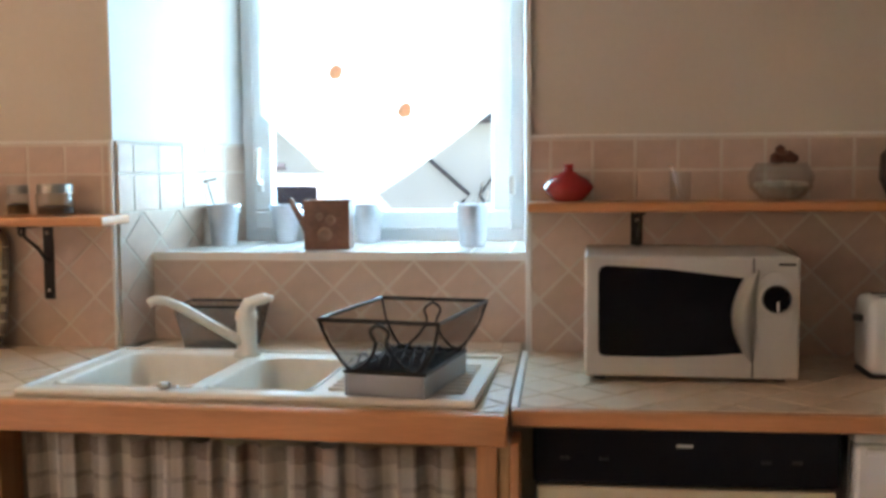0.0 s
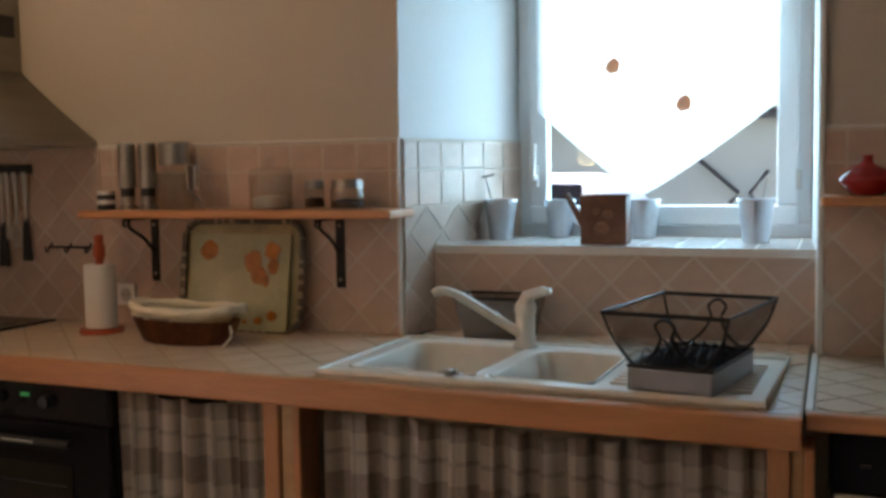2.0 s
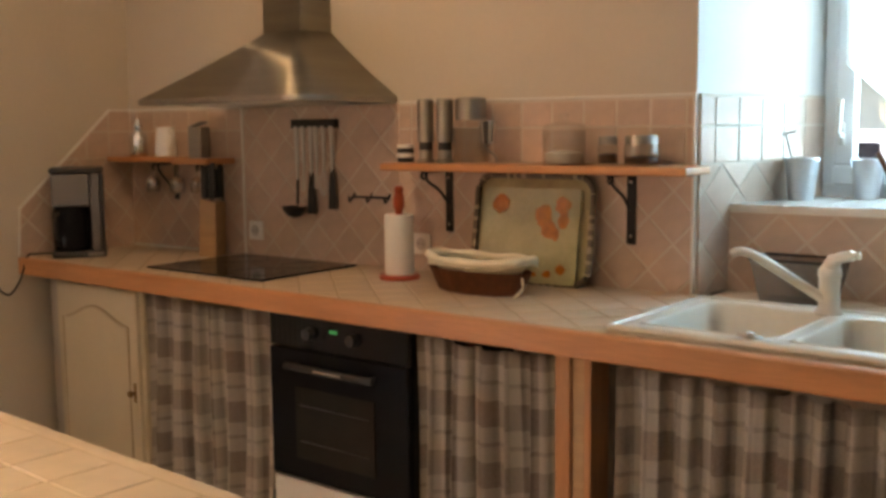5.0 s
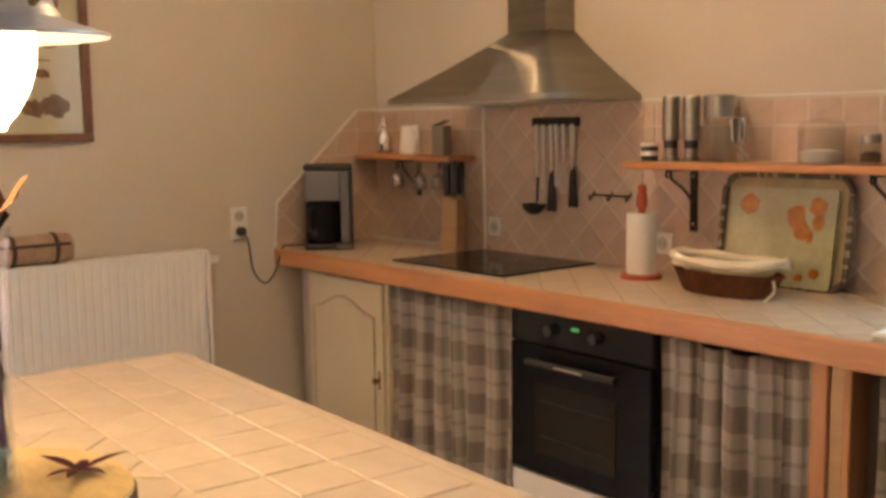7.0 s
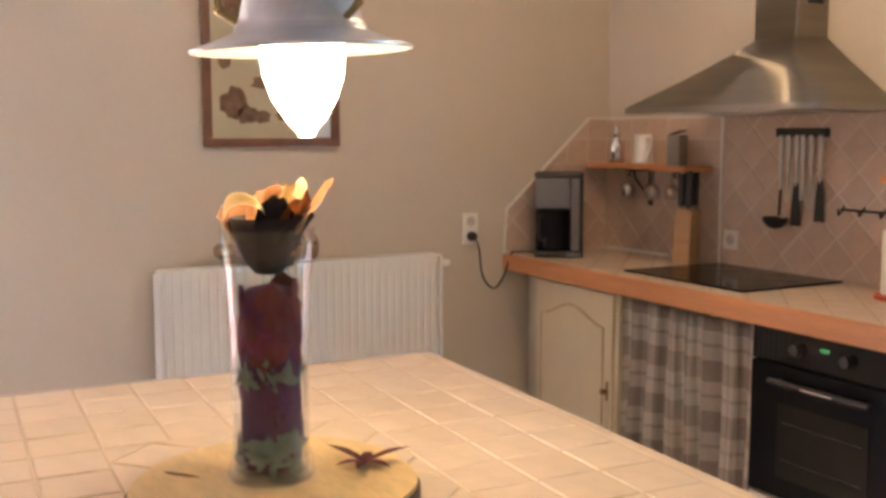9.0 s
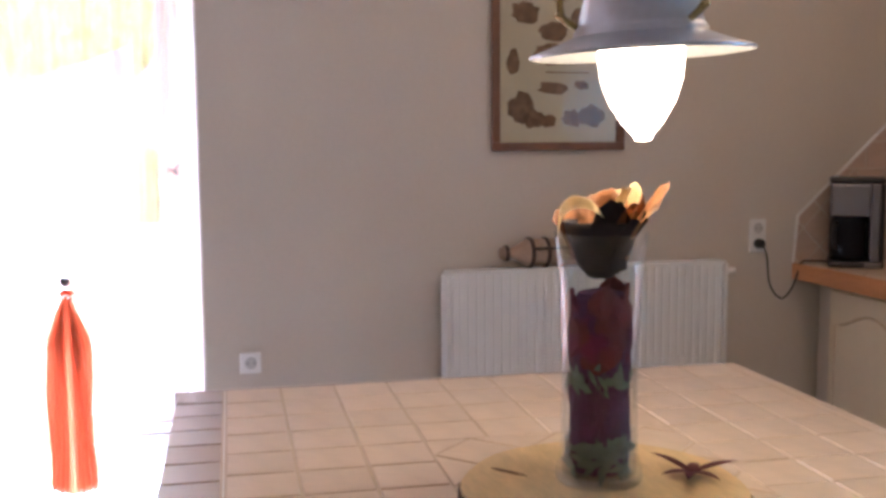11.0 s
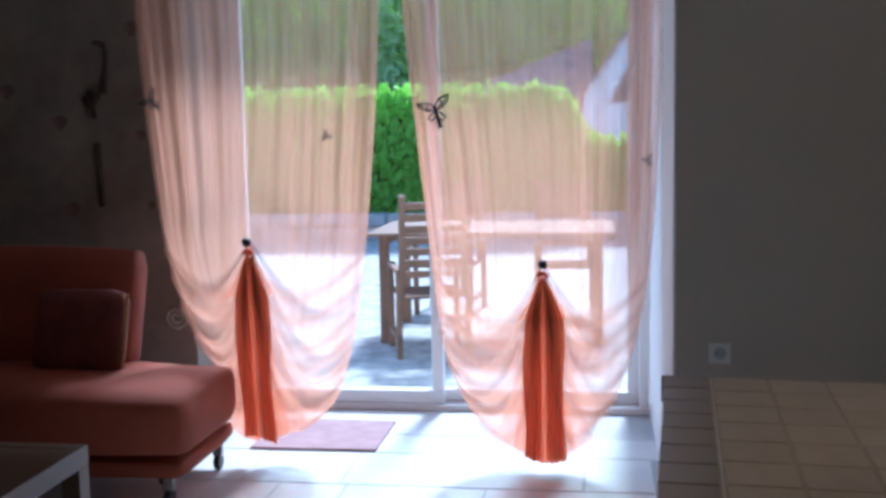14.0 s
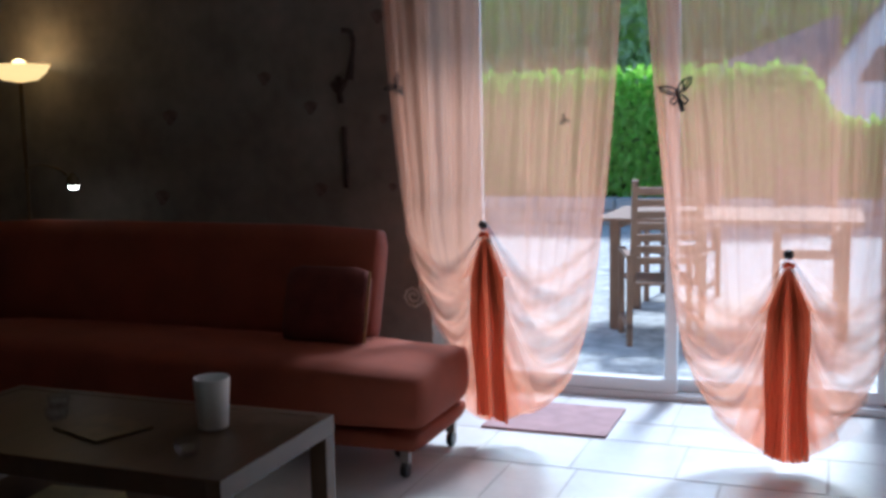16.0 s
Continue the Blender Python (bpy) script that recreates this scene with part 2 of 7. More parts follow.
def curve_pts(ctrl, n=8):
    """A smooth line through the given points."""
    c = [Vector(p) for p in ctrl]
    c = [2 * c[0] - c[1]] + c + [2 * c[-1] - c[-2]]
    out = []
    for i in range(1, len(c) - 2):
        for k in range(n):
            t = k / n
            p0, p1, p2, p3 = c[i - 1:i + 3]
            out.append(0.5 * (2 * p1 + (p2 - p0) * t + (2 * p0 - 5 * p1 + 4 * p2 - p3) * t * t + (3 * p1 - p0 - 3 * p2 + p3) * t ** 3))
    out.append(c[-2])
    return out


def sheet(fn, nu, nv, thick=0.0, bm=None):
    b = bmesh.new()
    g = [[b.verts.new(fn(i / nu, j / nv)) for i in range(nu + 1)] for j in range(nv + 1)]
    for j in range(nv):
        for i in range(nu):
            b.faces.new((g[j][i], g[j][i + 1], g[j + 1][i + 1], g[j + 1][i]))
    if thick:
        bmesh.ops.solidify(b, geom=b.faces[:], thickness=thick)
    return join(bm, b)


# ---- large structure ----
CEILING = 2.62
floor_top = 0.0
setting(part("floor_slab", box(-1.62, 6.2, -9.2, 0.7, -0.12, -0.0015), FGROUT), "pale grey grout bed under the floor tiles", "floor")
setting(part("ceiling", box(-1.62, 6.2, -9.2, 0.7, CEILING, CEILING + 0.15), CEIL), "plain off-white painted ceiling", "ceiling")

# kitchen wall with its deep window niche
NL, NR, NB = 2.50, 3.633, 0.14
WL, WR, WY = 2.69, 3.605, 0.60
SILL = 1.15
HEAD = 2.12
b = box(-0.0, NL, 0, 0.70, 0, CEILING)
box(NR, 6.2, 0, 0.70, 0, CEILING, bm=b)
box(NL, NR, 0, 0.70, HEAD, CEILING, bm=b)
box(NL, NR, NB, 0.70, 0, SILL - 0.02, bm=b)
setting(part("wall_north", b, PAINT), "warm beige painted kitchen wall round a deep window niche", "wall")
b = prism([(NL - 0.002, 0.002), (NL + 0.004, 0.0), (WL, WY), (WL, 0.699), (NL - 0.002, 0.699)], "z", 0.9, HEAD)
prism([(NR + 0.002, 0.002), (NR - 0.003, 0.0), (WR, WY), (WR, 0.699), (NR + 0.002, 0.699)], "z", 0.9, HEAD, bm=b)
setting(part("window_reveal", b, REVEAL), "white painted splayed reveal of the deep window niche", "reveal")

# kitchen end wall: a thick block of masonry beside the glazed door
DR, DL, CX, DX = -2.822, -4.97, -1.05, -1.55
setting(part("wall_west", box(-1.62, 0.0, DR, 0.70, 0, CEILING), PAINT), "warm beige painted end wall of the kitchen", "wall")
setting(part("door_reveal", box(-1.50, -0.012, DR - 0.006, DR - 0.0005, 0.0, 2.56), REVEAL), "white painted reveal beside the glazed door", "reveal")
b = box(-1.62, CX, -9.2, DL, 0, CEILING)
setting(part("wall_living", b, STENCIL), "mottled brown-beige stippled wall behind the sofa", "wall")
setting(part("door_head", box(-1.62, CX, DL, DR, 2.58, CEILING), PAINT), "beige painted wall above the glazed door", "wall")
setting(part("wall_east", box(6.2, 6.4, -9.4, 0.7, 0, CEILING), PAINT), "plain beige painted wall", "wall")
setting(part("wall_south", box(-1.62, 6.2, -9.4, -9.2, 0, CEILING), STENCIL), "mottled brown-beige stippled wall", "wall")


# ---- kitchen window ----
def window_unit():
    e = setting(new("window_1"), "white plastic casement window over the sink, closed", "window")
    y0, y1 = WY - 0.03, WY + 0.05
    top = HEAD - 0.002
    b = box(WL, WR, y0, y1, SILL + 0.002, SILL + 0.045, 0.004)
    box(WL, WL + 0.045, y0, y1, SILL + 0.045, top, 0.004, bm=b)
    box(WR - 0.045, WR, y0, y1, SILL + 0.045, top, 0.004, bm=b)
    box(WL + 0.045, WR - 0.045, y0, y1, top - 0.05, top, 0.004, bm=b)
    part("window_frame", b, PVC, e)
    s0, s1, t0, t1 = WL + 0.04, WR - 0.04, SILL + 0.04, top - 0.045
    y2 = y0 - 0.022
    b = box(s0, s1, y2, y0 + 0.03, t0, t0 + 0.062, 0.006)
    box(s0, s0 + 0.06, y2, y0 + 0.03, t0 + 0.062, t1, 0.006, bm=b)
    box(s1 - 0.06, s1, y2, y0 + 0.03, t0 + 0.062, t1, 0.006, bm=b)
    box(s0 + 0.06, s1 - 0.06, y2, y0 + 0.03, t1 - 0.06, t1, 0.006, bm=b)
    part("casement", b, PVC, e)
    p = part("pane", box(s0 + 0.055, s1 - 0.055, y0 + 0.002, y0 + 0.010, t0 + 0.055, t1 - 0.055), PANE, e)
    p.visible_shadow = False
    b = box(s0 + 0.016, s0 + 0.034, y2 - 0.012, y2, 1.315, 1.385, 0.004)
    tube(curve_pts([(s0 + 0.025, y2 - 0.01, 1.345), (s0 + 0.025, y2 - 0.045, 1.35), (s0 + 0.026, y2 - 0.048, 1.39), (s0 + 0.03, y2 - 0.046, 1.455)], 5), 0.009, 8, bm=b)
    part("handle", b, WHITE, e, smooth=True)
    b = box(s1 - 0.005, s1 + 0.012, y2 - 0.006, y2 + 0.01, 1.30, 1.36, 0.003)
    part("hinge", b, SILVER, e)


window_unit()


# ---- glazed sliding door ----
def sliding_door():
    e = setting(new("door_1"), "white framed two-leaf sliding glazed door to the terrace, closed", "door")
    b = box(DX - 0.06, DX + 0.05, DL, DR, 0.0, 0.035, 0.003)
    box(DX - 0.06, DX + 0.05, DL, DL + 0.05, 0.035, 2.54, 0.003, bm=b)
    box(DX - 0.06, DX + 0.05, DR - 0.058, DR - 0.008, 0.035, 2.54, 0.003, bm=b)
    box(DX - 0.06, DX + 0.05, DL, DR, 2.54, 2.58, 0.003, bm=b)
    part("door_frame", b, PVC, e)
    mid = -3.89
    for x, y0, y1 in ((DX + 0.015, DL + 0.05, mid + 0.035), (DX - 0.035, mid - 0.035, DR - 0.058)):
        b = box(x - 0.02, x + 0.02, y0, y1, 0.036, 0.10, 0.004)
        box(x - 0.02, x + 0.02, y0, y0 + 0.055, 0.10, 2.539, 0.004, bm=b)
        box(x - 0.02, x + 0.02, y1 - 0.055, y1, 0.10, 2.539, 0.004, bm=b)
        box(x - 0.02, x + 0.02, y0 + 0.055, y1 - 0.055, 2.48, 2.539, 0.004, bm=b)
        leaf = part("door_leaf", b, PVC, e)
        p = part("pane", box(x - 0.004, x + 0.004, y0 + 0.05, y1 - 0.05, 0.095, 2.485), PANE, leaf)
        p.visible_shadow = False
    part("door_handle", box(DX - 0.013, DX + 0.02, DR - 0.10, DR - 0.075, 0.98, 1.16, 0.006), WHITE, e)


sliding_door()

# ---- worktops: the front runs slightly askew to the wall ----
TOP = 0.90


def front(x):
    return -0.552 - 0.044 * x


worktop = setting(new("worktop"), "beige tiled kitchen worktop with a pine nosing", "worktop")
b = prism([(0.002, -0.002), (2.56, -0.002), (2.56, front(2.56) + 0.032), (0.002, front(0) + 0.032)], "z", 0.845, TOP - 0.0008)
prism([(2.56, front(2.56) + 0.032), (3.615, front(3.615) + 0.032), (3.615, -0.61), (2.56, -0.585)], "z", 0.845, TOP - 0.0008, bm=b)
prism([(2.56, -0.11), (3.615, -0.16), (3.615, 0.138), (2.56, 0.138)], "z", 0.845, TOP - 0.0008, bm=b)
prism([(3.545, -0.61), (3.615, -0.61), (3.615, -0.16), (3.545, -0.16)], "z", 0.845, TOP - 0.0008, bm=b)
part("slab", b, TOPGROUT, worktop)
b = prism([(0.002, front(0)), (3.618, front(3.618)), (3.618, front(3.618) + 0.03), (0.002, front(0) + 0.03)], "z", 0.836, TOP + 0.001, bevel=0.006)
part("nosing", b, WOOD, worktop, "orange pine edge")
worktop_b = setting(new("worktop_side"), "beige tiled worktop over the dishwasher with a pine nosing", "worktop")
part("slab", box(3.638, 5.2, -0.63, -0.002, 0.86, TOP - 0.0008), TOPGROUT, worktop_b)
part("nosing", box(3.622, 5.2, -0.662, -0.632, 0.866, TOP + 0.001, 0.006), WOOD, worktop_b, "orange pine edge")
part("end_strip", box(3.620, 3.636, -0.632, -0.002, 0.86, TOP + 0.003, 0.003), TRIM, worktop_b)


def post(x0, x1):
    yf = front(x0) + 0.035
    e = thing("support_post", "pine support post under the tiled worktop", "post", pose((x0 + x1) / 2, yf + 0.05, 0), "worktop posts")
    w = (x1 - x0) / 2
    part("front_board", box(-w, -w + 0.042, -0.05, 0.05, 0, 0.836, 0.004), WOODV, e)
    part("back_board", box(-w + 0.043, w - 0.020, -0.04, 0.05, 0, 0.836, 0.004), PALEWOOD, e)
    part("side_board", box(w - 0.019, w, -0.048, 0.05, 0, 0.836, 0.004), WOODV, e)


post(2.405, 2.503)
post(3.553, 3.640)
setting(part("plinth_wall", box(0.0, 5.2, -0.05, -0.012, 0, 0.84), PAINT), "beige plastered back of the open shelves under the worktop", "wall")

# ---- island table, turned a little ----
TAB = pose(1.43, -2.955, 0, 0, 0, -4.5)
table = thing("kitchen_island", "beige tile-topped kitchen island table with tiled edges", "table", TAB)
TL, TW = 1.45, 1.195
part("slab", box(0.012, TL, 0.012, TW - 0.03, 0.845, TOP - 0.0008), TOPGROUT, table)
part("edge_strip", box(0.0, TL, TW - 0.030, TW, 0.84, TOP, 0.006), TOPTILE, table)
part("end_edge", box(0.0, 0.012, 0.0, TW - 0.030, 0.845, TOP, 0.003), EDGETILE, table)
for x, y in ((0.10, 0.12), (0.10, TW - 0.12), (TL - 0.10, 0.12), (TL - 0.10, TW - 0.12)):
    part("leg", box(x - 0.04, x + 0.04, y - 0.04, y + 0.04, 0, 0.845, 0.005), WOODV, table)
part("side_panel", box(0.06, TL - 0.06, 0.05, 0.075, 0.05, 0.845), CREAM, table)


# ---- sink, tap, rack ----
def sink():
    e = thing("sink", "cream resin double-bowl sink with a ridged drainer in the worktop", "sink", pose(3.06, -0.385, TOP, 0, 0, -2.8))
    x0, x1, y0, y1 = -0.50, 0.50, -0.252, 0.250
    bowls = ((-0.465, -0.135, -0.185, 0.225), (-0.105, 0.135, -0.185, 0.195))
    z1, z0 = 0.014, -0.002
    b = box(x0, x1, y0, -0.185, z0, z1, 0.005)
    box(x0, -0.465, -0.185, y1, z0, z1, 0.004, bm=b)
    box(-0.135, -0.105, -0.185, y1, z0, z1, 0.004, bm=b)
    box(-0.465, -0.135, 0.225, y1, z0, z1, 0.004, bm=b)
    box(-0.105, 0.135, 0.195, y1, z0, z1, 0.004, bm=b)
    box(0.135, x1, -0.185, y1, z0, z1 - 0.004, 0.004, bm=b)
    tube([(x0, y0, z1 - 0.003), (x1, y0, z1 - 0.003), (x1, y1, z1 - 0.003), (x0, y1, z1 - 0.003)], 0.009, 8, bm=b, closed=True)
    part("rim", b, ENAMEL, e)
    for q0, q1, r0, r1 in bowls:
        b = bmesh.new()
        rings = []
        for k, (ins, z) in enumerate(((-0.004, z1 - 0.001), (0.006, 0.004), (0.015, -0.10), (0.03, -0.15), (0.06, -0.165))):
            ring = []
            for cx, cy, a0 in ((q1, r1, 0), (q0, r1, 90), (q0, r0, 180), (q1, r0, 270)):
                rad = 0.045
                ox = cx - math.copysign(ins + rad, cx - (q0 + q1) / 2)
                oy = cy - math.copysign(ins + rad, cy - (r0 + r1) / 2)
                for s in range(5):
                    a = radians(a0 + s * 22.5)
                    ring.append(b.verts.new((ox + rad * math.cos(a), oy + rad * math.sin(a), z)))
            rings.append(ring)
        for r_a, r_b in zip(rings, rings[1:]):
            n = len(r_a)
            for k in range(n):
                b.faces.new((r_a[k], r_a[(k + 1) % n], r_b[(k + 1) % n], r_b[k]))
        b.faces.new(rings[-1])
        bmesh.ops.recalc_face_normals(b, faces=b.faces)
        bmesh.ops.solidify(b, geom=b.faces[:], thickness=0.004)
        bowl = part("bowl", b, ENAMEL, e, smooth=True)
        part("drain", lathe([(0, 0.004), (0.03, 0.004), (0.04, 0.0)], 20, at=((q0 + q1) / 2, (r0 + r1) / 2, -0.163)), CHROME, bowl)
    for k in range(9):
        y = -0.15 + k * 0.036
        part("drainer_ridge", box(0.17, 0.465, y - 0.006, y + 0.006, z1 - 0.005, z1 + 0.003, 0.002), ENAMEL, e)
    b = lathe([(0, 0.012), (0.012, 0.01), (0.016, 0.0), (0.012, -0.004)], 12, at=(-0.18, -0.21, z1 + 0.006))
    box(-0.21, -0.15, -0.216, -0.204, z1 + 0.004, z1 + 0.009, 0.002, bm=b)
    part("plug_lever", b, CHROME, e, "chrome plug lever")


sink()


def tap():
    e = thing("mixer_tap", "cream single-lever mixer tap with a long swivel spout", "tap", pose(2.925, -0.175, TOP + 0.012))
    part("body", lathe([(0, 0), (0.034, 0), (0.034, 0.008), (0.026, 0.014), (0.025, 0.09), (0.028, 0.095), (0.027, 0.112), (0.018, 0.125), (0, 0.128)], 20), ENAMEL, e, smooth=True)
    part("lever", tube(curve_pts([(0.0, 0.0, 0.10), (0.012, -0.01, 0.135), (0.05, -0.02, 0.150), (0.075, -0.025, 0.152)], 5), [0.020] * 6 + [0.014] * 6 + [0.009] * 4, 10), ENAMEL, e, smooth=True)
    part("spout", tube(curve_pts([(-0.005, -0.01, 0.035), (-0.07, -0.05, 0.085), (-0.15, -0.10, 0.145), (-0.185, -0.12, 0.158), (-0.205, -0.13, 0.150)], 6), [0.0125] * 12 + [0.011] * 13, 12), ENAMEL, e, smooth=True)


tap()


def basket_mesh(e, w0, w1, d0, d1, z0, z1, material):
    """Sloping mesh sides of fine woven wire, as thin sheets with gaps."""
    for (ax, ay, bx, by) in ((-1, -1, 1, -1), (1, -1, 1, 1), (1, 1, -1, 1), (-1, 1, -1, -1)):
        b = bmesh.new()
        vs = [b.verts.new(p) for p in ((ax * w0, ay * d0, z0), (bx * w0, by * d0, z0), (bx * w1, by * d1, z1), (ax * w1, ay * d1, z1))]
        b.faces.new(vs)
        bmesh.ops.solidify(b, geom=b.faces[:], thickness=0.0012)
        part("mesh_side", b, material, e)


WIREMESH = sheer("black_wire_mesh", (0.035, 0.035, 0.04), 0.66, 0.0)


def dish_rack():
    e = thing("dish_rack", "black wire-mesh dish rack on a grey plastic tray on the drainer", "dish rack", pose(3.39, -0.495, TOP + 0.012, 0, 0, -11))
    b = box(-0.088, 0.088, -0.150, 0.150, 0.006, 0.012)
    for q in ((-0.088, -0.080, -0.15, 0.15), (0.080, 0.088, -0.15, 0.15), (-0.08, 0.08, -0.15, -0.142), (-0.08, 0.08, 0.142, 0.15)):
        box(*q, 0.006, 0.052, 0.002, bm=b)
    part("tray", b, mat("grey_tray_plastic", (0.30, 0.31, 0.33), 0.4, 0.3, var=0.06), e, "grey plastic drip tray")
    zb, zt = 0.056, 0.168
    basket_mesh(e, 0.086, 0.128, 0.145, 0.180, zb, zt, WIREMESH)
    part("mesh_floor", box(-0.086, 0.086, -0.145, 0.145, zb - 0.001, zb + 0.001), WIREMESH, e)
    part("top_rail", tube([(-0.13, -0.182, zt), (0.13, -0.182, zt), (0.13, 0.182, zt), (-0.13, 0.182, zt)], 0.0045, 8, closed=True), IRON, e)
    part("bottom_rail", tube([(-0.088, -0.147, zb), (0.088, -0.147, zb), (0.088, 0.147, zb), (-0.088, 0.147, zb)], 0.004, 8, closed=True), IRON, e)
    for sy in (-1, 1):
        pts = [(-0.13, 0.182 * sy, zt), (-0.11, 0.165 * sy, 0.11), (-0.07, 0.150 * sy, zb + 0.004), (-0.03, 0.152 * sy, 0.085), (-0.012, 0.165 * sy, 0.12), (-0.02, 0.172 * sy, 0.145),
               (0.0, 0.178 * sy, 0.160), (0.02, 0.172 * sy, 0.145), (0.012, 0.165 * sy, 0.12), (0.03, 0.152 * sy, 0.085), (0.07, 0.150 * sy, zb + 0.004), (0.11, 0.165 * sy, 0.11), (0.13, 0.182 * sy, zt)]
        part("bent_wire", tube(curve_pts(pts, 4), 0.0035, 6), IRON, e)
    for k in range(7):
        x = -0.07 + k * 0.0233
        part("plate_divider", tube(curve_pts([(x, -0.13, zb + 0.003), (x, -0.09, zb + 0.03), (x, -0.05, zb + 0.01), (x, 0.0, zb + 0.035), (x, 0.05, zb + 0.01), (x, 0.12, zb + 0.003)], 3), 0.002, 5), IRON, e)


dish_rack()


def sponge_basket():
    e = thing("wire_basket", "small grey wire-mesh basket behind the tap", "basket", pose(2.79, 0.035, TOP, 0, 0, -1))
    m2 = sheer("grey_wire_mesh", (0.34, 0.32, 0.30), 0.50, 0.0)
    basket_mesh(e, 0.090, 0.115, 0.055, 0.070, 0.003, 0.118, m2)
    part("base", box(-0.09, 0.09, -0.055, 0.055, 0.0, 0.004), IRON, e)
    part("rim", tube([(-0.116, -0.071, 0.118), (0.116, -0.071, 0.118), (0.116, 0.071, 0.118), (-0.116, 0.071, 0.118)], 0.004, 6, closed=True), IRON, e)


sponge_basket()


# ---- appliances ----
def microwave():
    e = thing("microwave", "silver microwave oven with a dark door and round dial", "microwave", pose(4.01, -0.36, TOP, 0, 0, -1.5))
    part("body", box(-0.235, 0.235, 0.012, 0.335, 0.012, 0.285, 0.008), SILVER, e)
    part("front_panel", box(-0.235, 0.235, -0.012, 0.012, 0.012, 0.286, 0.006), SILVER, e)
    edge_r = [(0.087 + 0.026 * ((z - 0.155) / 0.084) ** 2, z) for z in [0.071 + 0.021 * k for k in range(9)]]
    b = prism([(-0.204, 0.075), (-0.200, 0.064), (-0.190, 0.060), (-0.05, 0.060), (0.05, 0.065)] + edge_r + [(0.05, 0.246), (-0.05, 0.258), (-0.186, 0.266), (-0.198, 0.262), (-0.204, 0.250)], "y", -0.016, -0.010)
    part("door_window", b, BLACK, e, "dark glass door window")
    b = sheet(lambda u, v: ((0.137 + 0.004 * v - 0.050 * math.sin(math.pi * v) ** 0.9) * (1 - u) + (0.134 + 0.013 * v) * u, -0.014 - 0.024 * math.sin(math.pi * u) * math.sin(math.pi * v) ** 0.5, 0.045 + 0.212 * v), 8, 20, 0.003)
    part("door_handle", b, SILVER, e, smooth=True)
    part("door_gap", box(0.1335, 0.1365, -0.0128, -0.0115, 0.014, 0.284), DARK, e)
    pod = []
    for k in range(21):
        a = radians(-15 + 210 * k / 20)
        pod.append((0.181 + 0.044 * math.cos(a), 0.205 + 0.050 * math.sin(a)))
    part("control_pod", prism(pod + [(0.143, 0.12), (0.146, 0.085), (0.205, 0.085), (0.220, 0.13)], "y", -0.018, -0.011, bevel=0.002), SILVER, e)
    part("dial", lathe([(0, -0.024), (0.024, -0.022), (0.029, -0.014), (0.031, 0.0)], 28, at=(0.183, -0.0175, 0.193), axis="y"), BLACK, e, "black round dial")
    part("dial_ring", lathe([(0.031, -0.003), (0.035, -0.005), (0.037, 0.0)], 28, at=(0.183, -0.018, 0.193), axis="y"), SILVER, e, smooth=True)
    part("dial_pointer", box(0.181, 0.185, -0.0435, -0.0405, 0.168, 0.190, 0.001), WHITE, e)
    for x, z in ((0.160, 0.150), (0.205, 0.150), (0.160, 0.095), (0.205, 0.095)):
        part("button", box(x - 0.011, x + 0.011, -0.0205, -0.0175, z - 0.003, z + 0.003, 0.001), SILVER, e)
    part("maker_mark", box(0.188, 0.225, -0.0135, -0.0125, 0.266, 0.272), DARK, e)
    for x, y in ((-0.2, 0.03), (0.2, 0.03), (-0.2, 0.30), (0.2, 0.30)):
        part("foot", lathe([(0, 0), (0.014, 0), (0.014, 0.013), (0, 0.013)], 12, at=(x, y, 0)), DARK, e)


microwave()


def dishwasher():
    e = thing("dishwasher", "built-in dishwasher with a black control strip and cream door", "dishwasher", pose(3.97, -0.60, 0))
    part("body", box(-0.30, 0.30, 0.01, 0.55, 0.08, 0.855), DARK, e)
    part("control_strip", box(-0.305, 0.305, -0.022, 0.008, 0.742, 0.862, 0.006), BLACK, e, "black glossy control strip")
    part("door", box(-0.297, 0.297, -0.016, 0.008, 0.10, 0.734, 0.005), CREAM, e, "cream door")
    for x in (-0.24, -0.16, 0.16, 0.22):
        part("button", box(x - 0.010, x + 0.010, -0.026, -0.021, 0.792, 0.800, 0.002), DARK, e)
    part("display", box(-0.016, 0.016, -0.0245, -0.0215, 0.822, 0.828), SILVER, e)
    part("kickboard", box(-0.297, 0.297, 0.05, 0.07, 0.0, 0.095), DARK, e)


dishwasher()


def fridge():
    e = thing("under_counter_fridge", "white under-counter refrigerator beside the dishwasher", "refrigerator", pose(4.60, -0.60, 0))
    part("body", box(-0.30, 0.30, 0.03, 0.55, 0.02, 0.855, 0.004), WHITE, e)
    part("door", box(-0.30, 0.30, -0.022, 0.028, 0.06, 0.835, 0.010), WHITE, e)
    part("top_strip", box(-0.30, 0.30, -0.018, 0.028, 0.838, 0.857, 0.004), SILVER, e)
    part("handle", box(-0.28, -0.18, -0.034, -0.021, 0.815, 0.83, 0.004), WHITE, e)


fridge()


def toaster():
    e = thing("toaster", "white plastic toaster on the tiled worktop", "toaster", pose(4.53, -0.235, TOP))
    b = box(-0.115, 0.115, -0.07, 0.07, 0.008, 0.185, 0.022, 4)
    part("body", b, WHITE, e, smooth=False)
    for y in (-0.028, 0.028):
        part("slot", box(-0.085, 0.085, y - 0.010, y + 0.010, 0.182, 0.1865), DARK, e)
    part("lever", box(-0.132, -0.113, -0.014, 0.014, 0.125, 0.14, 0.003), DARK, e)
    part("base", box(-0.11, 0.11, -0.066, 0.066, 0.0, 0.010), DARK, e)


toaster()


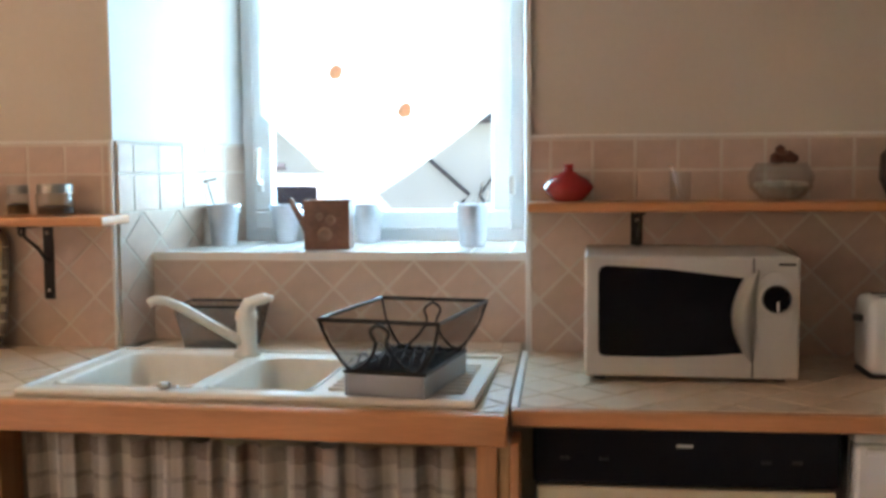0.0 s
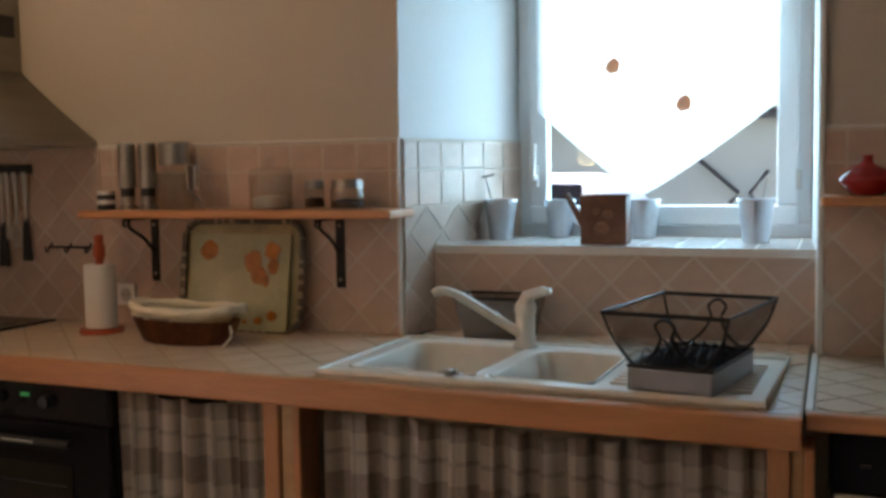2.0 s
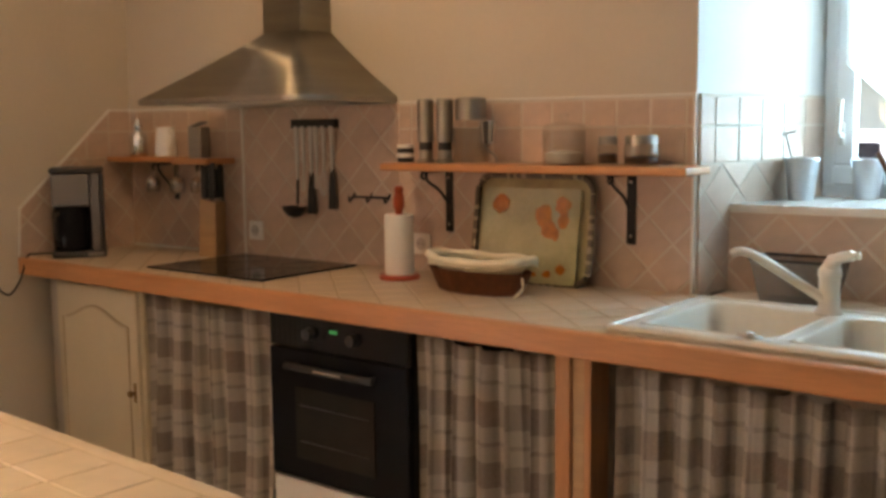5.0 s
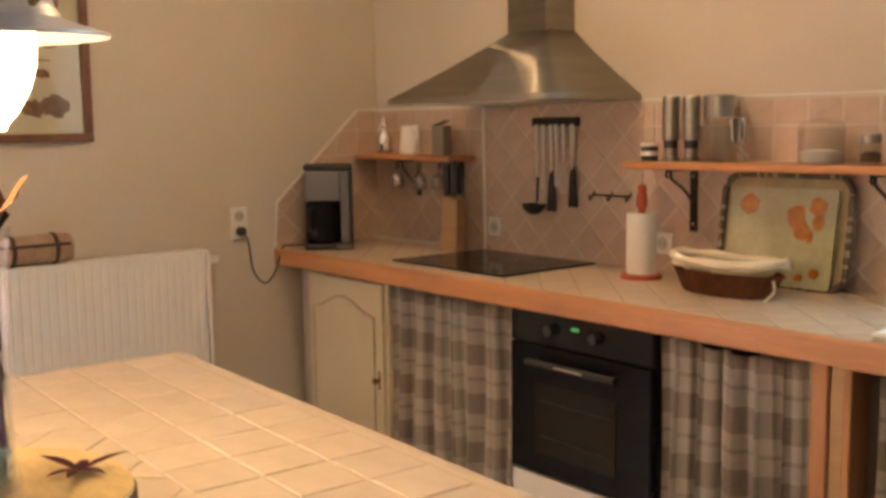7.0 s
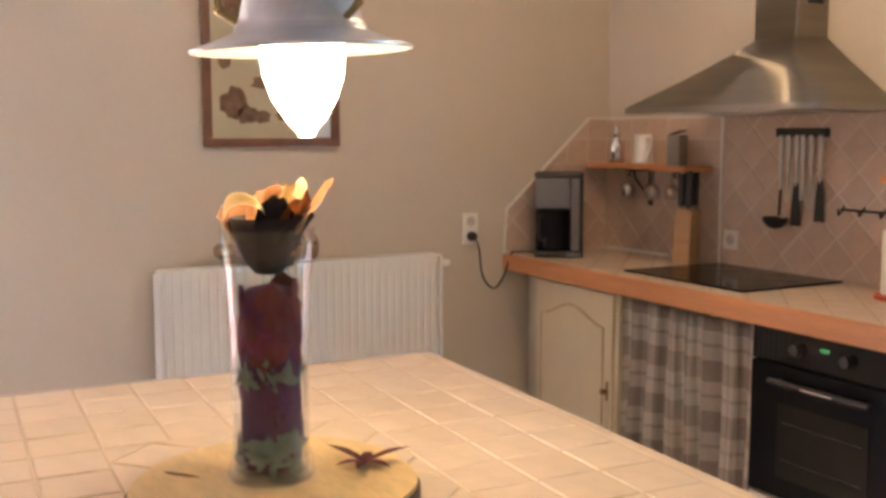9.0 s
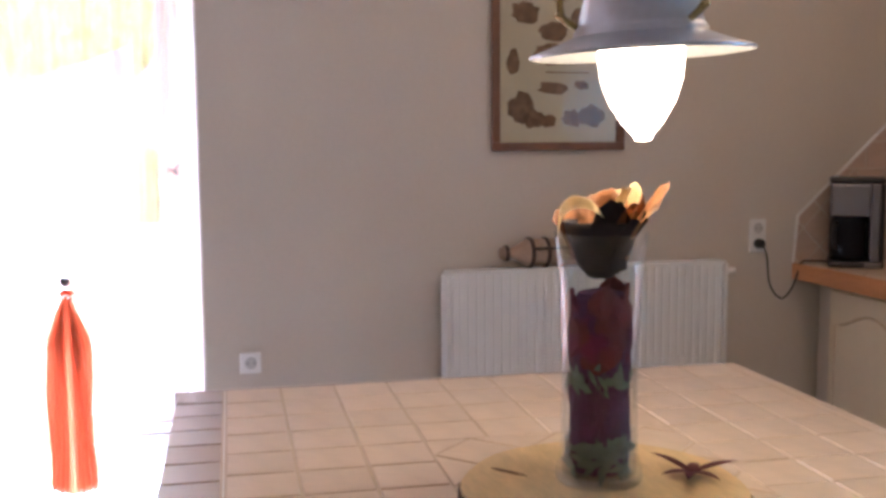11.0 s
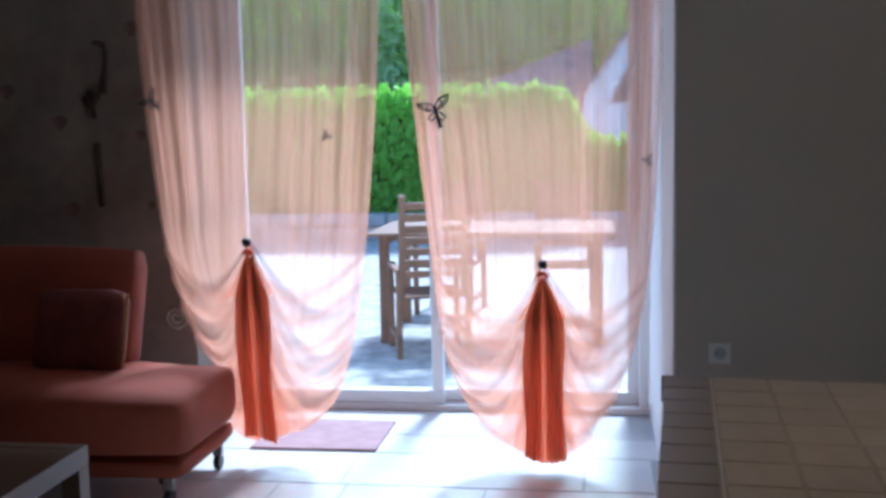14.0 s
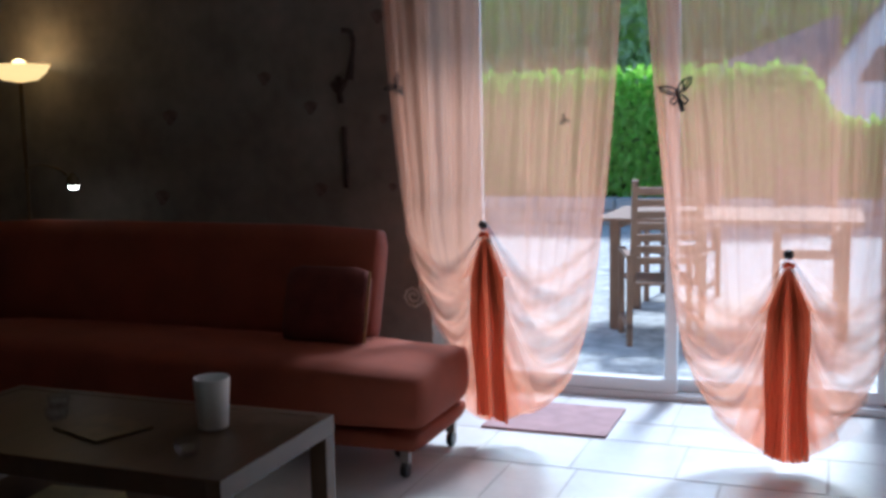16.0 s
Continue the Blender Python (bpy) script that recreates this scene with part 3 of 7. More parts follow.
def oven():
    x0, x1 = 1.398, 1.946
    yf = front(1.69) + 0.028
    e = thing("oven", "black glass built-in electric oven under the hob", "oven", pose((x0 + x1) / 2, yf, 0, 0, 0, -2.5))
    w = (x1 - x0) / 2
    part("body", box(-w + 0.01, w - 0.01, 0.025, 0.52, 0.33, 0.832), DARK, e)
    part("control_panel", box(-w, w, -0.002, 0.024, 0.735, 0.834, 0.003), mat("mirror_black_glass", (0.008, 0.008, 0.011), 0.03, var=0.1, spec=0.35), e)
    part("door", box(-w, w, -0.006, 0.024, 0.335, 0.730, 0.005), BLACK, e)
    part("door_window", box(-w + 0.11, w - 0.12, -0.0085, -0.0062, 0.40, 0.62), mat("smoked_oven_glass", (0.022, 0.019, 0.017), 0.08, var=0.2, spec=0.2), e, "smoked glass window")
    for z in (0.455, 0.565):
        part("oven_rack", tube([(-w + 0.13, -0.0095, z), (w - 0.14, -0.0095, z)], 0.0016, 6), DARK, e)
    b = tube([(-w + 0.10, -0.036, 0.686), (w - 0.10, -0.036, 0.686)], 0.010, 10)
    for x in (-w + 0.12, w - 0.12):
        tube([(x, -0.036, 0.686), (x, -0.004, 0.686)], 0.007, 8, bm=b)
    part("handle", b, DARK, e)
    # Thin chrome strip added as a highlight on the black handle bar.
    part("handle_glint", box(-0.05, 0.06, -0.0475, -0.0455, 0.683, 0.690, 0.001), CHROME, e)
    for x in (-0.10, 0.075):
        part("knob", lathe([(0, -0.024), (0.016, -0.022), (0.019, 0.0)], 20, at=(x, -0.002, 0.785), axis="y"), DARK, e)
    part("clock_display", box(-0.020, 0.010, -0.0042, -0.0024, 0.794, 0.804), mat("green_display", (0.02, 0.22, 0.06), 0.3, emit=0.06), e, "green lit clock display")
    part("plinth", box(-w, w, 0.0, 0.03, 0.0, 0.325, 0.003), WHITE, e, "white plinth panel")


oven()


def hob():
    e = thing("hob", "black glass electric hob set in the tiled worktop", "hob", pose(0.985, -0.265, TOP, 0, 0, -2))
    part("glass", box(-0.295, 0.295, -0.225, 0.225, 0.0, 0.008, 0.003), BLACK, e)
    ring_mat = mat("hob_ring_print", (0.10, 0.09, 0.085), 0.25)
    for x, y, r in ((-0.15, 0.1, 0.09), (0.15, 0.1, 0.075), (-0.15, -0.1, 0.075), (0.15, -0.1, 0.09)):
        part("cooking_zone", lathe([(r - 0.003, 0.0082), (r, 0.0088), (r + 0.003, 0.0082)], 32, at=(x, y, 0)), ring_mat, e)


hob()


def hood():
    e = thing("cooker_hood", "brushed steel pyramid cooker hood over the hob", "cooker hood", pose(1.028, 0, 1.468))
    xw, d = 0.412, 0.472
    dw, dd = 0.092, 0.155
    def ring(hw, de, r):
        # rounded front corners and a slightly bowed front
        pts = [(-hw, -0.002)]
        for k in range(9):
            a = radians(180 + 90 * k / 8)
            pts.append((-hw + r + r * math.cos(a), -de + r + r * math.sin(a)))
        for k in range(1, 12):
            q = -1 + 2 * k / 12
            pts.append((q * (hw - r), -de - 0.008 * hw * (1 - q * q)))
        for k in range(9):
            a = radians(270 + 90 * k / 8)
            pts.append((hw - r + r * math.cos(a), -de + r + r * math.sin(a)))
        return pts + [(hw, -0.002)]
    b = bmesh.new()
    n = 12
    rings = []
    for k in range(n + 1):
        t = k / n
        f = (1 - t) - 0.03 * math.sin(math.pi * t)
        rings.append([b.verts.new((x + 0.027 * t, y, 0.018 + 0.232 * t)) for x, y in ring(dw + (xw - dw) * f, dd + (d - dd) * f, 0.026 + 0.050 * f)])
    for r_a, r_b in zip(rings, rings[1:]):
        for i in range(len(r_a) - 1):
            b.faces.new((r_a[i], r_a[i + 1], r_b[i + 1], r_b[i]))
    bmesh.ops.recalc_face_normals(b, faces=b.faces)
    part("canopy", b, HOODSTEEL, e, smooth=True)
    part("lower_band", prism(ring(xw, d, 0.076), "z", 0.0, 0.018), STEEL, e)
    part("filter", box(-0.28, 0.28, -0.42, -0.08, -0.004, 0.0), SILVER, e)
    part("duct", box(-dw + 0.027, dw + 0.027, -dd, -0.002, 0.245, CEILING - 1.468, 0.004), HOODSTEEL, e)
    part("vent_grille", box(dw + 0.026, dw + 0.030, -dd + 0.05, -0.03, 0.36, 0.43, 0.001), DARK, e)


hood()


# ---- cupboard front ----
def cupboard():
    x0, x1 = 0.215, 0.730
    e = thing("base_cabinet", "cream painted base cabinet with an arched panel door", "cabinet", pose((x0 + x1) / 2, front(0.58) + 0.03, 0, 0, 0, -2.5))
    w = (x1 - x0) / 2
    part("body", box(-w, w, 0.02, 0.45, 0.0, 0.834), CREAM, e)
    door = part("door", box(-w + 0.01, w - 0.015, 0.0, 0.0195, 0.06, 0.825, 0.003), CREAM, e)
    pts = [(-w + 0.055, 0.13), (w - 0.06, 0.13), (w - 0.06, 0.70)]
    for k in range(1, 12):
        t = k / 12
        pts.append(((w - 0.06) * (1 - t) + (-w + 0.055) * t, 0.70 + 0.055 * math.sin(math.pi * t) ** 2))
    pts.append((-w + 0.055, 0.70))
    part("panel", prism(pts, "y", -0.0055, -0.0005, bevel=0.0015), CREAM, door)
    part("panel_moulding", tube([(x, -0.004, z) for x, z in pts], 0.0055, 8, closed=True), mat("aged_cream_paint", (0.50, 0.38, 0.24), 0.5), door)
    b = lathe([(0, -0.03), (0.010, -0.028), (0.012, -0.02), (0.006, -0.012), (0.006, 0)], 14, at=(w - 0.035, 0, 0.47), axis="y")
    box(w - 0.042, w - 0.028, -0.003, 0.0, 0.435, 0.505, 0.001, bm=b)
    part("handle", b, mat("old_brass", (0.30, 0.18, 0.07), 0.35, 1.0, var=0.2), door, "aged brass handle")
    part("filler_panel", box(-w - 0.205, -w - 0.002, 0.10, 0.12, 0, 0.83), PAINT, e)


cupboard()


def plaid():
    m = bpy.data.materials.new("checked_linen")
    m.use_nodes = True
    n, l = m.node_tree.nodes, m.node_tree.links
    tc, sx = n.new("ShaderNodeTexCoord"), n.new("ShaderNodeSeparateXYZ")
    l.new(tc.outputs["Object"], sx.inputs[0])

    def op(kind, a, b=0.0, c=0.0):
        nd = n.new("ShaderNodeMath")
        nd.operation = kind
        for k, q in enumerate((a, b, c)):
            if isinstance(q, (int, float)):
                nd.inputs[k].default_value = q
            else:
                l.new(q, nd.inputs[k])
        return nd.outputs[0]

    def band(coord, period, share, shift):
        return op("LESS_THAN", op("FRACT", op("MULTIPLY_ADD", coord, 1 / period, shift)), share)
    bx, bz = band(sx.outputs[0], 0.125, 0.46, 40.1), band(sx.outputs[2], 0.165, 0.42, 40.3)
    tx, tz = band(sx.outputs[0], 0.125, 0.06, 40.35), band(sx.outputs[2], 0.165, 0.07, 40.62)
    s = op("ADD", op("MULTIPLY", bx, 0.40), op("MULTIPLY", bz, 0.40))
    s = op("ADD", s, op("MULTIPLY", op("MAXIMUM", tx, tz), 0.30))
    nz = n.new("ShaderNodeTexNoise")
    nz.inputs["Scale"].default_value = 220
    l.new(tc.outputs["Object"], nz.inputs[0])
    s = op("MULTIPLY_ADD", op("SUBTRACT", nz.outputs[0], 0.5), 0.5, s)
    mx = n.new("ShaderNodeMix")
    mx.data_type = "RGBA"
    mx.inputs["A"].default_value, mx.inputs["B"].default_value = (0.80, 0.73, 0.65, 1), (0.27, 0.20, 0.155, 1)
    l.new(s, mx.inputs["Factor"])
    b = n["Principled BSDF"]
    b.inputs["Roughness"].default_value = 0.95
    l.new(mx.outputs["Result"], b.inputs["Base Color"])
    bp = n.new("ShaderNodeBump")
    bp.inputs["Strength"].default_value = 0.2
    l.new(nz.outputs[0], bp.inputs["Height"])
    l.new(bp.outputs[0], b.inputs["Normal"])
    return m


PLAID = plaid()


def skirt(x0, x1, folds, seed, drop=0.0):
    """A gathered cloth curtain on a wire under the worktop."""
    rng = random.Random(seed)
    ph = [rng.uniform(0, 6.28) for _ in range(4)]
    xm = (x0 + x1) / 2
    e = thing("cupboard_curtain", "brown and cream checked linen curtain under the worktop", "curtain", pose(xm, front(xm) + 0.055, 0, 0, 0, -2.5), "checked cupboard curtains")
    w = (x1 - x0) / 2

    def cloth(u, v):
        a = 2 * math.pi * folds * (u + 0.012 * math.sin(9 * u + ph[0]))
        amp = 0.013 + 0.014 * v
        x = -w + 2 * w * u + 0.006 * math.sin(a * 2 + ph[3])
        y = amp * (math.sin(a + ph[1] + 0.6 * v) + 0.45 * math.sin(2.3 * a + ph[2])) + 0.006 * math.sin(5 * v + 7 * u)
        top = 0.832 - drop - 0.006 * (0.5 + 0.5 * math.sin(a + ph[2])) - 0.003 * math.sin(0.7 * a) - 0.012 * math.sin(math.pi * u)
        return (x, y, top - (top - 0.05) * v)
    part("cloth", sheet(cloth, int(folds * 10), 24, 0.002), PLAID, e, smooth=True)


skirt(0.745, 1.388, 7, 1, 0.002)
skirt(1.956, 2.402, 5.5, 2, 0.004)
skirt(2.575, 3.545, 13, 3, 0.006)


# ---- shelves with iron brackets ----
def shelf(name_label, x0, x1, depth, z, brackets, joint=None):
    e = thing("wall_shelf", name_label, "shelf", pose((x0 + x1) / 2, 0, z))
    w = (x1 - x0) / 2
    if joint:
        j = joint - (x0 + x1) / 2
        part("board", box(-w, j - 0.006, -depth, -0.010, -0.020, 0.0, 0.005), WOOD, e)
        part("board", box(j + 0.006, w, -depth - 0.006, -0.010, -0.026, -0.003, 0.005), WOOD, e)
    else:
        part("board", box(-w, w, -depth, -0.010, -0.024, 0.0, 0.006), WOOD, e)
    for bx, plate in brackets:
        x = bx - (x0 + x1) / 2
        b = box(x - 0.015, x + 0.015, -0.016, -0.010, -0.024 - plate, -0.026, 0.002)
        box(x - 0.012, x + 0.012, -depth + 0.03, -0.010, -0.031, -0.0255, 0.001, bm=b)
        tube(curve_pts([(x, -depth + 0.045, -0.03), (x, -depth + 0.05, -0.055), (x, -0.07, -0.09), (x, -0.03, -0.125), (x, -0.014, -0.13)], 5), 0.005, 6, bm=b)
        tube(curve_pts([(x, -depth + 0.03, -0.028), (x, -depth + 0.018, -0.040), (x, -depth + 0.03, -0.050)], 4), 0.004, 6, bm=b)
        br = part("bracket", b, IRON, e)
        for zz in (-0.05, -plate):
            part("screw", lathe([(0, -0.004), (0.005, -0.003), (0.006, 0)], 10, at=(x, -0.016, zz), axis="y"), CHROME, br)
    return e


shelf("pine wall shelf with black iron brackets holding jars", 1.505, 2.552, 0.185, 1.268, ((1.662, 0.205), (2.315, 0.21)))
shelf("pine wall shelf above the microwave", 3.640, 4.95, 0.185, 1.300, ((3.915, 0.15), (4.62, 0.15)))
shelf("short pine corner shelf holding jugs", 0.03, 0.645, 0.150, 1.276, ((0.30, 0.15), (0.56, 0.15)), 0.435)


# ---- things on the shelves ----
def jar(x, y, z, r, h, fill, fill_mat, lid_mat, label, lid_h=0.018):
    e = thing("glass_jar", label, "jar", pose(x, y, z))
    part("glass", lathe([(0, 0.001), (r, 0.001), (r, h * 0.86), (r * 0.85, h * 0.93), (r * 0.85, h), (r * 0.82, h), (r * 0.82, h * 0.93), (r * 0.96, h * 0.85), (r * 0.96, 0.005), (0, 0.005)], 24), CLEAR, e, smooth=True)
    part("contents", lathe([(0, 0.006), (r * 0.93, 0.006), (r * 0.93, fill), (r * 0.5, fill + 0.006), (0, fill + 0.003)], 20), fill_mat, e)
    part("lid", lathe([(0, h + lid_h), (r * 0.88, h + lid_h), (r * 0.92, h + lid_h * 0.7), (r * 0.92, h - 0.006)], 24), lid_mat, e)
    return e


SALT = mat("white_salt", (0.75, 0.72, 0.66), 0.9, bump=0.4, fine=300)
COFFEE = mat("dark_beans", (0.035, 0.02, 0.015), 0.6, bump=0.8, fine=150)


def dome_jar():
    e = thing("glass_canister", "clear glass canister with a domed lid, part filled with salt", "canister", pose(2.135, -0.095, 1.269))
    r = 0.062
    part("glass", lathe([(0, 0.001), (r, 0.001), (r + 0.002, 0.10), (r, 0.10), (r - 0.003, 0.004), (0, 0.004)], 28), CLEAR, e, smooth=True)
    part("lid", lathe([(r + 0.004, 0.102), (r * 0.9, 0.116), (0.02, 0.124), (0.010, 0.130), (0.016, 0.142), (0.010, 0.150), (0, 0.151)], 28), CLEAR, e, smooth=True)
    part("contents", lathe([(0, 0.005), (r - 0.006, 0.005), (r - 0.006, 0.034), (0.02, 0.040), (0, 0.040)], 24), SALT, e)


dome_jar()
jar(2.28, -0.10, 1.269, 0.029, 0.064, 0.028, COFFEE, STEEL, "small glass jar of dark grains on the pine shelf")
jar(2.385, -0.10, 1.269, 0.050, 0.066, 0.022, COFFEE, STEEL, "wide glass jar of dark beans on the pine shelf")


def tall_tin(x, z, label):
    e = thing("steel_canister", label, "canister", pose(x, -0.095, z), "steel canisters")
    part("base", lathe([(0, 0), (0.029, 0), (0.029, 0.008), (0.022, 0.012), (0.022, 0.040), (0, 0.040)], 20), STEEL, e)
    part("body", lathe([(0, 0.065), (0.026, 0.065), (0.027, 0.07), (0.027, 0.196), (0.024, 0.203), (0, 0.204)], 24), STEEL, e, smooth=False)
    part("neck", lathe([(0.022, 0.040), (0.022, 0.065)], 16), DARK, e)


tall_tin(1.628, 1.269, "tall brushed steel grinder on the pine shelf")
tall_tin(1.704, 1.269, "tall brushed steel grinder on the pine shelf")


def coffee_press():
    e = thing("egg_cup_rack", "steel cups hung over a glass jug on the pine shelf", "kitchen rack", pose(1.80, -0.09, 1.269))
    part("glass_jug", lathe([(0, 0.001), (0.055, 0.001), (0.058, 0.11), (0.055, 0.11), (0.052, 0.004), (0, 0.004)], 24), CLEAR, e, smooth=True)
    part("steel_band", lathe([(0.046, 0.135), (0.048, 0.135), (0.048, 0.20), (0.040, 0.204), (0, 0.205)], 24), STEEL, e)
    part("steel_cup", lathe([(0, 0.06), (0.024, 0.06), (0.028, 0.13), (0.026, 0.13), (0.022, 0.064), (0, 0.064)], 20, at=(0.075, -0.015, 0.0)), CHROME, e)
    part("stand", tube(curve_pts([(0.06, 0.02, 0.12), (0.05, 0.0, 0.06), (0.10, -0.01, 0.02), (0.10, -0.01, 0.003)], 4), 0.004, 6), STEEL, e)


coffee_press()


def spice_tin(x):
    e = thing("spice_tin", "small dark spice tin with a white band on the shelf", "tin", pose(x, -0.095, 1.269))
    part("tin", lathe([(0, 0), (0.027, 0), (0.027, 0.046), (0, 0.046)], 20), DARK, e)
    part("band", lathe([(0.0274, 0.016), (0.0278, 0.018), (0.0278, 0.028), (0.0274, 0.030)], 20), WHITE, e)
    part("lid", lathe([(0.028, 0.046), (0.028, 0.058), (0, 0.059)], 20), WHITE, e)


spice_tin(1.545)


def red_vase():
    e = thing("red_vase", "squat glossy red glass bottle vase on the pine shelf", "vase", pose(3.74, -0.10, 1.301))
    part("vase", lathe([(0, 0), (0.034, 0), (0.045, 0.008), (0.062, 0.030), (0.063, 0.038), (0.050, 0.055), (0.026, 0.068), (0.013, 0.076), (0.011, 0.088), (0.014, 0.093), (0.009, 0.093), (0.008, 0.076)], 32), RED, e, smooth=True)


red_vase()


def stem_glass():
    e = thing("drinking_glass", "clear drinking glass on the pine shelf", "glass", pose(4.015, -0.10, 1.301))
    part("glass", lathe([(0, 0), (0.024, 0), (0.025, 0.003), (0.027, 0.072), (0.0255, 0.072), (0.023, 0.006), (0, 0.005)], 20), CLEAR, e, smooth=True)
    part("spoon", tube([(0.0, 0, 0.008), (-0.022, 0, 0.082)], 0.003, 6), CHROME, e)
    part("spoon_bowl", lathe([(0, -0.006), (0.009, 0), (0, 0.006)], 10, at=(-0.024, 0, 0.088)), CHROME, e)


stem_glass()


def glass_bowl():
    e = thing("glass_bowl", "clear glass bowl filled with dried brown seed heads on the shelf", "bowl", pose(4.255, -0.105, 1.301))
    part("bowl", lathe([(0, 0.001), (0.045, 0.001), (0.075, 0.03), (0.080, 0.06), (0.060, 0.092), (0.057, 0.090), (0.076, 0.06), (0.071, 0.032), (0.043, 0.005), (0, 0.005)], 28), CLEAR, e, smooth=True)
    rng = random.Random(4)
    b = None
    for k in range(16):
        a, r = rng.uniform(0, 6.28), rng.uniform(0.0, 0.036)
        b = lathe([(0, -0.014), (0.011, -0.006), (0.012, 0.005), (0, 0.013)], 7, bm=b, at=(r * math.cos(a), r * math.sin(a), 0.098 + 0.030 * (1 - r / 0.036) * rng.random()))
    part("seed_heads", b, mat("dried_pods", (0.10, 0.04, 0.025), 0.8, var=0.4, scale=40), e)
    part("pebbles", lathe([(0, 0.006), (0.042, 0.007), (0.066, 0.035), (0.06, 0.045), (0, 0.050)], 20), mat("pale_pebbles", (0.45, 0.42, 0.36), 0.8, var=0.4, scale=60, bump=1.0), e)


glass_bowl()


def dark_pot():
    e = thing("dark_pot", "dark glazed pot at the far end of the pine shelf", "pot", pose(4.56, -0.10, 1.301))
    part("pot", lathe([(0, 0), (0.05, 0), (0.072, 0.05), (0.070, 0.11), (0.045, 0.135), (0.048, 0.15), (0.04, 0.15), (0.04, 0.13)], 24), mat("dark_glaze", (0.06, 0.05, 0.05), 0.25, var=0.3), e, smooth=True)


dark_pot()


def cruet():
    e = thing("steel_cruet", "round steel bottle with a stacked stopper on the corner shelf", "bottle", pose(0.165, -0.09, 1.277))
    part("bottle", lathe([(0, 0), (0.034, 0), (0.036, 0.01), (0.036, 0.075), (0.028, 0.09), (0.015, 0.10), (0.015, 0.112), (0.020, 0.116), (0.016, 0.13), (0.008, 0.135), (0.012, 0.148), (0, 0.155)], 24), CHROME, e, smooth=True)


def white_jug():
    e = thing("white_jug", "white china jug with a looped handle on the corner shelf", "jug", pose(0.335, -0.09, 1.277))
    part("body", lathe([(0, 0), (0.042, 0), (0.044, 0.01), (0.038, 0.08), (0.036, 0.112), (0.039, 0.118), (0.034, 0.118), (0.032, 0.10), (0.036, 0.02), (0, 0.012)], 26), WHITE, e, smooth=True)
    part("handle", tube(curve_pts([(0.035, -0.01, 0.10), (0.066, -0.02, 0.10), (0.070, -0.022, 0.06), (0.040, -0.01, 0.03)], 5), 0.006, 8), WHITE, e, smooth=True)


def steel_box():
    e = thing("steel_utensil_box", "square brushed steel container on the corner shelf", "container", pose(0.525, -0.085, 1.2735, 0, 0, 12))
    part("base", box(-0.028, 0.028, -0.028, 0.028, 0, 0.003), STEEL, e)
    for q in ((-0.028, -0.025, -0.028, 0.028), (0.025, 0.028, -0.028, 0.028), (-0.025, 0.025, -0.028, -0.025), (-0.025, 0.025, 0.025, 0.028)):
        part("side_wall", box(*q, 0.003, 0.120), STEEL, e)
    part("tilted_lid", prism([(-0.027, 0.118), (0.027, 0.136), (0.027, 0.140), (-0.027, 0.122)], "y", -0.027, 0.027), STEEL, e)


cruet()
white_jug()
steel_box()


WINEGLASS = glass_mat("wine_glass_crystal", (0.98, 0.98, 0.98), 0.08, gloss=0.34)


def hanging_glass(x, y):
    e = thing("wine_glass", "clear stemmed wine glass hung upside down under the corner shelf", "wine glass", pose(x, y, 1.2515), "hanging wine glasses")
    part("foot", lathe([(0, 0), (0.026, 0), (0.026, -0.002), (0.005, -0.006), (0.004, -0.05)], 18), WINEGLASS, e, smooth=True)
    part("cup", lathe([(0.004, -0.05), (0.022, -0.062), (0.029, -0.085), (0.025, -0.115), (0.024, -0.115), (0.027, -0.085), (0.020, -0.064), (0, -0.054)], 18), WINEGLASS, e, smooth=True)


for gx, gy in ((0.19, -0.05), (0.26, -0.10), (0.34, -0.05), (0.41, -0.10), (0.47, -0.055)):
    hanging_glass(gx, gy)


# ---- things on the worktop ----
def kitchen_roll():
    e = thing("kitchen_roll_stand", "kitchen paper roll on a red wooden stand", "kitchen roll", pose(1.600, -0.205, TOP + 0.001))
    redw = mat("red_stained_wood", (0.42, 0.07, 0.025), 0.4, var=0.15)
    part("base", lathe([(0, 0), (0.064, 0), (0.066, 0.004), (0.064, 0.014), (0, 0.015)], 28), redw, e, "red wooden base")
    part("roll", lathe([(0.016, 0.016), (0.046, 0.016), (0.047, 0.02), (0.047, 0.203), (0.045, 0.207), (0.016, 0.207)], 32), PAPER, e)
    part("spindle", lathe([(0, 0.015), (0.012, 0.015), (0.012, 0.22), (0.018, 0.23), (0.017, 0.262), (0.012, 0.275), (0.015, 0.285), (0.012, 0.295), (0, 0.298)], 16), redw, e, "red wooden spindle")


kitchen_roll()


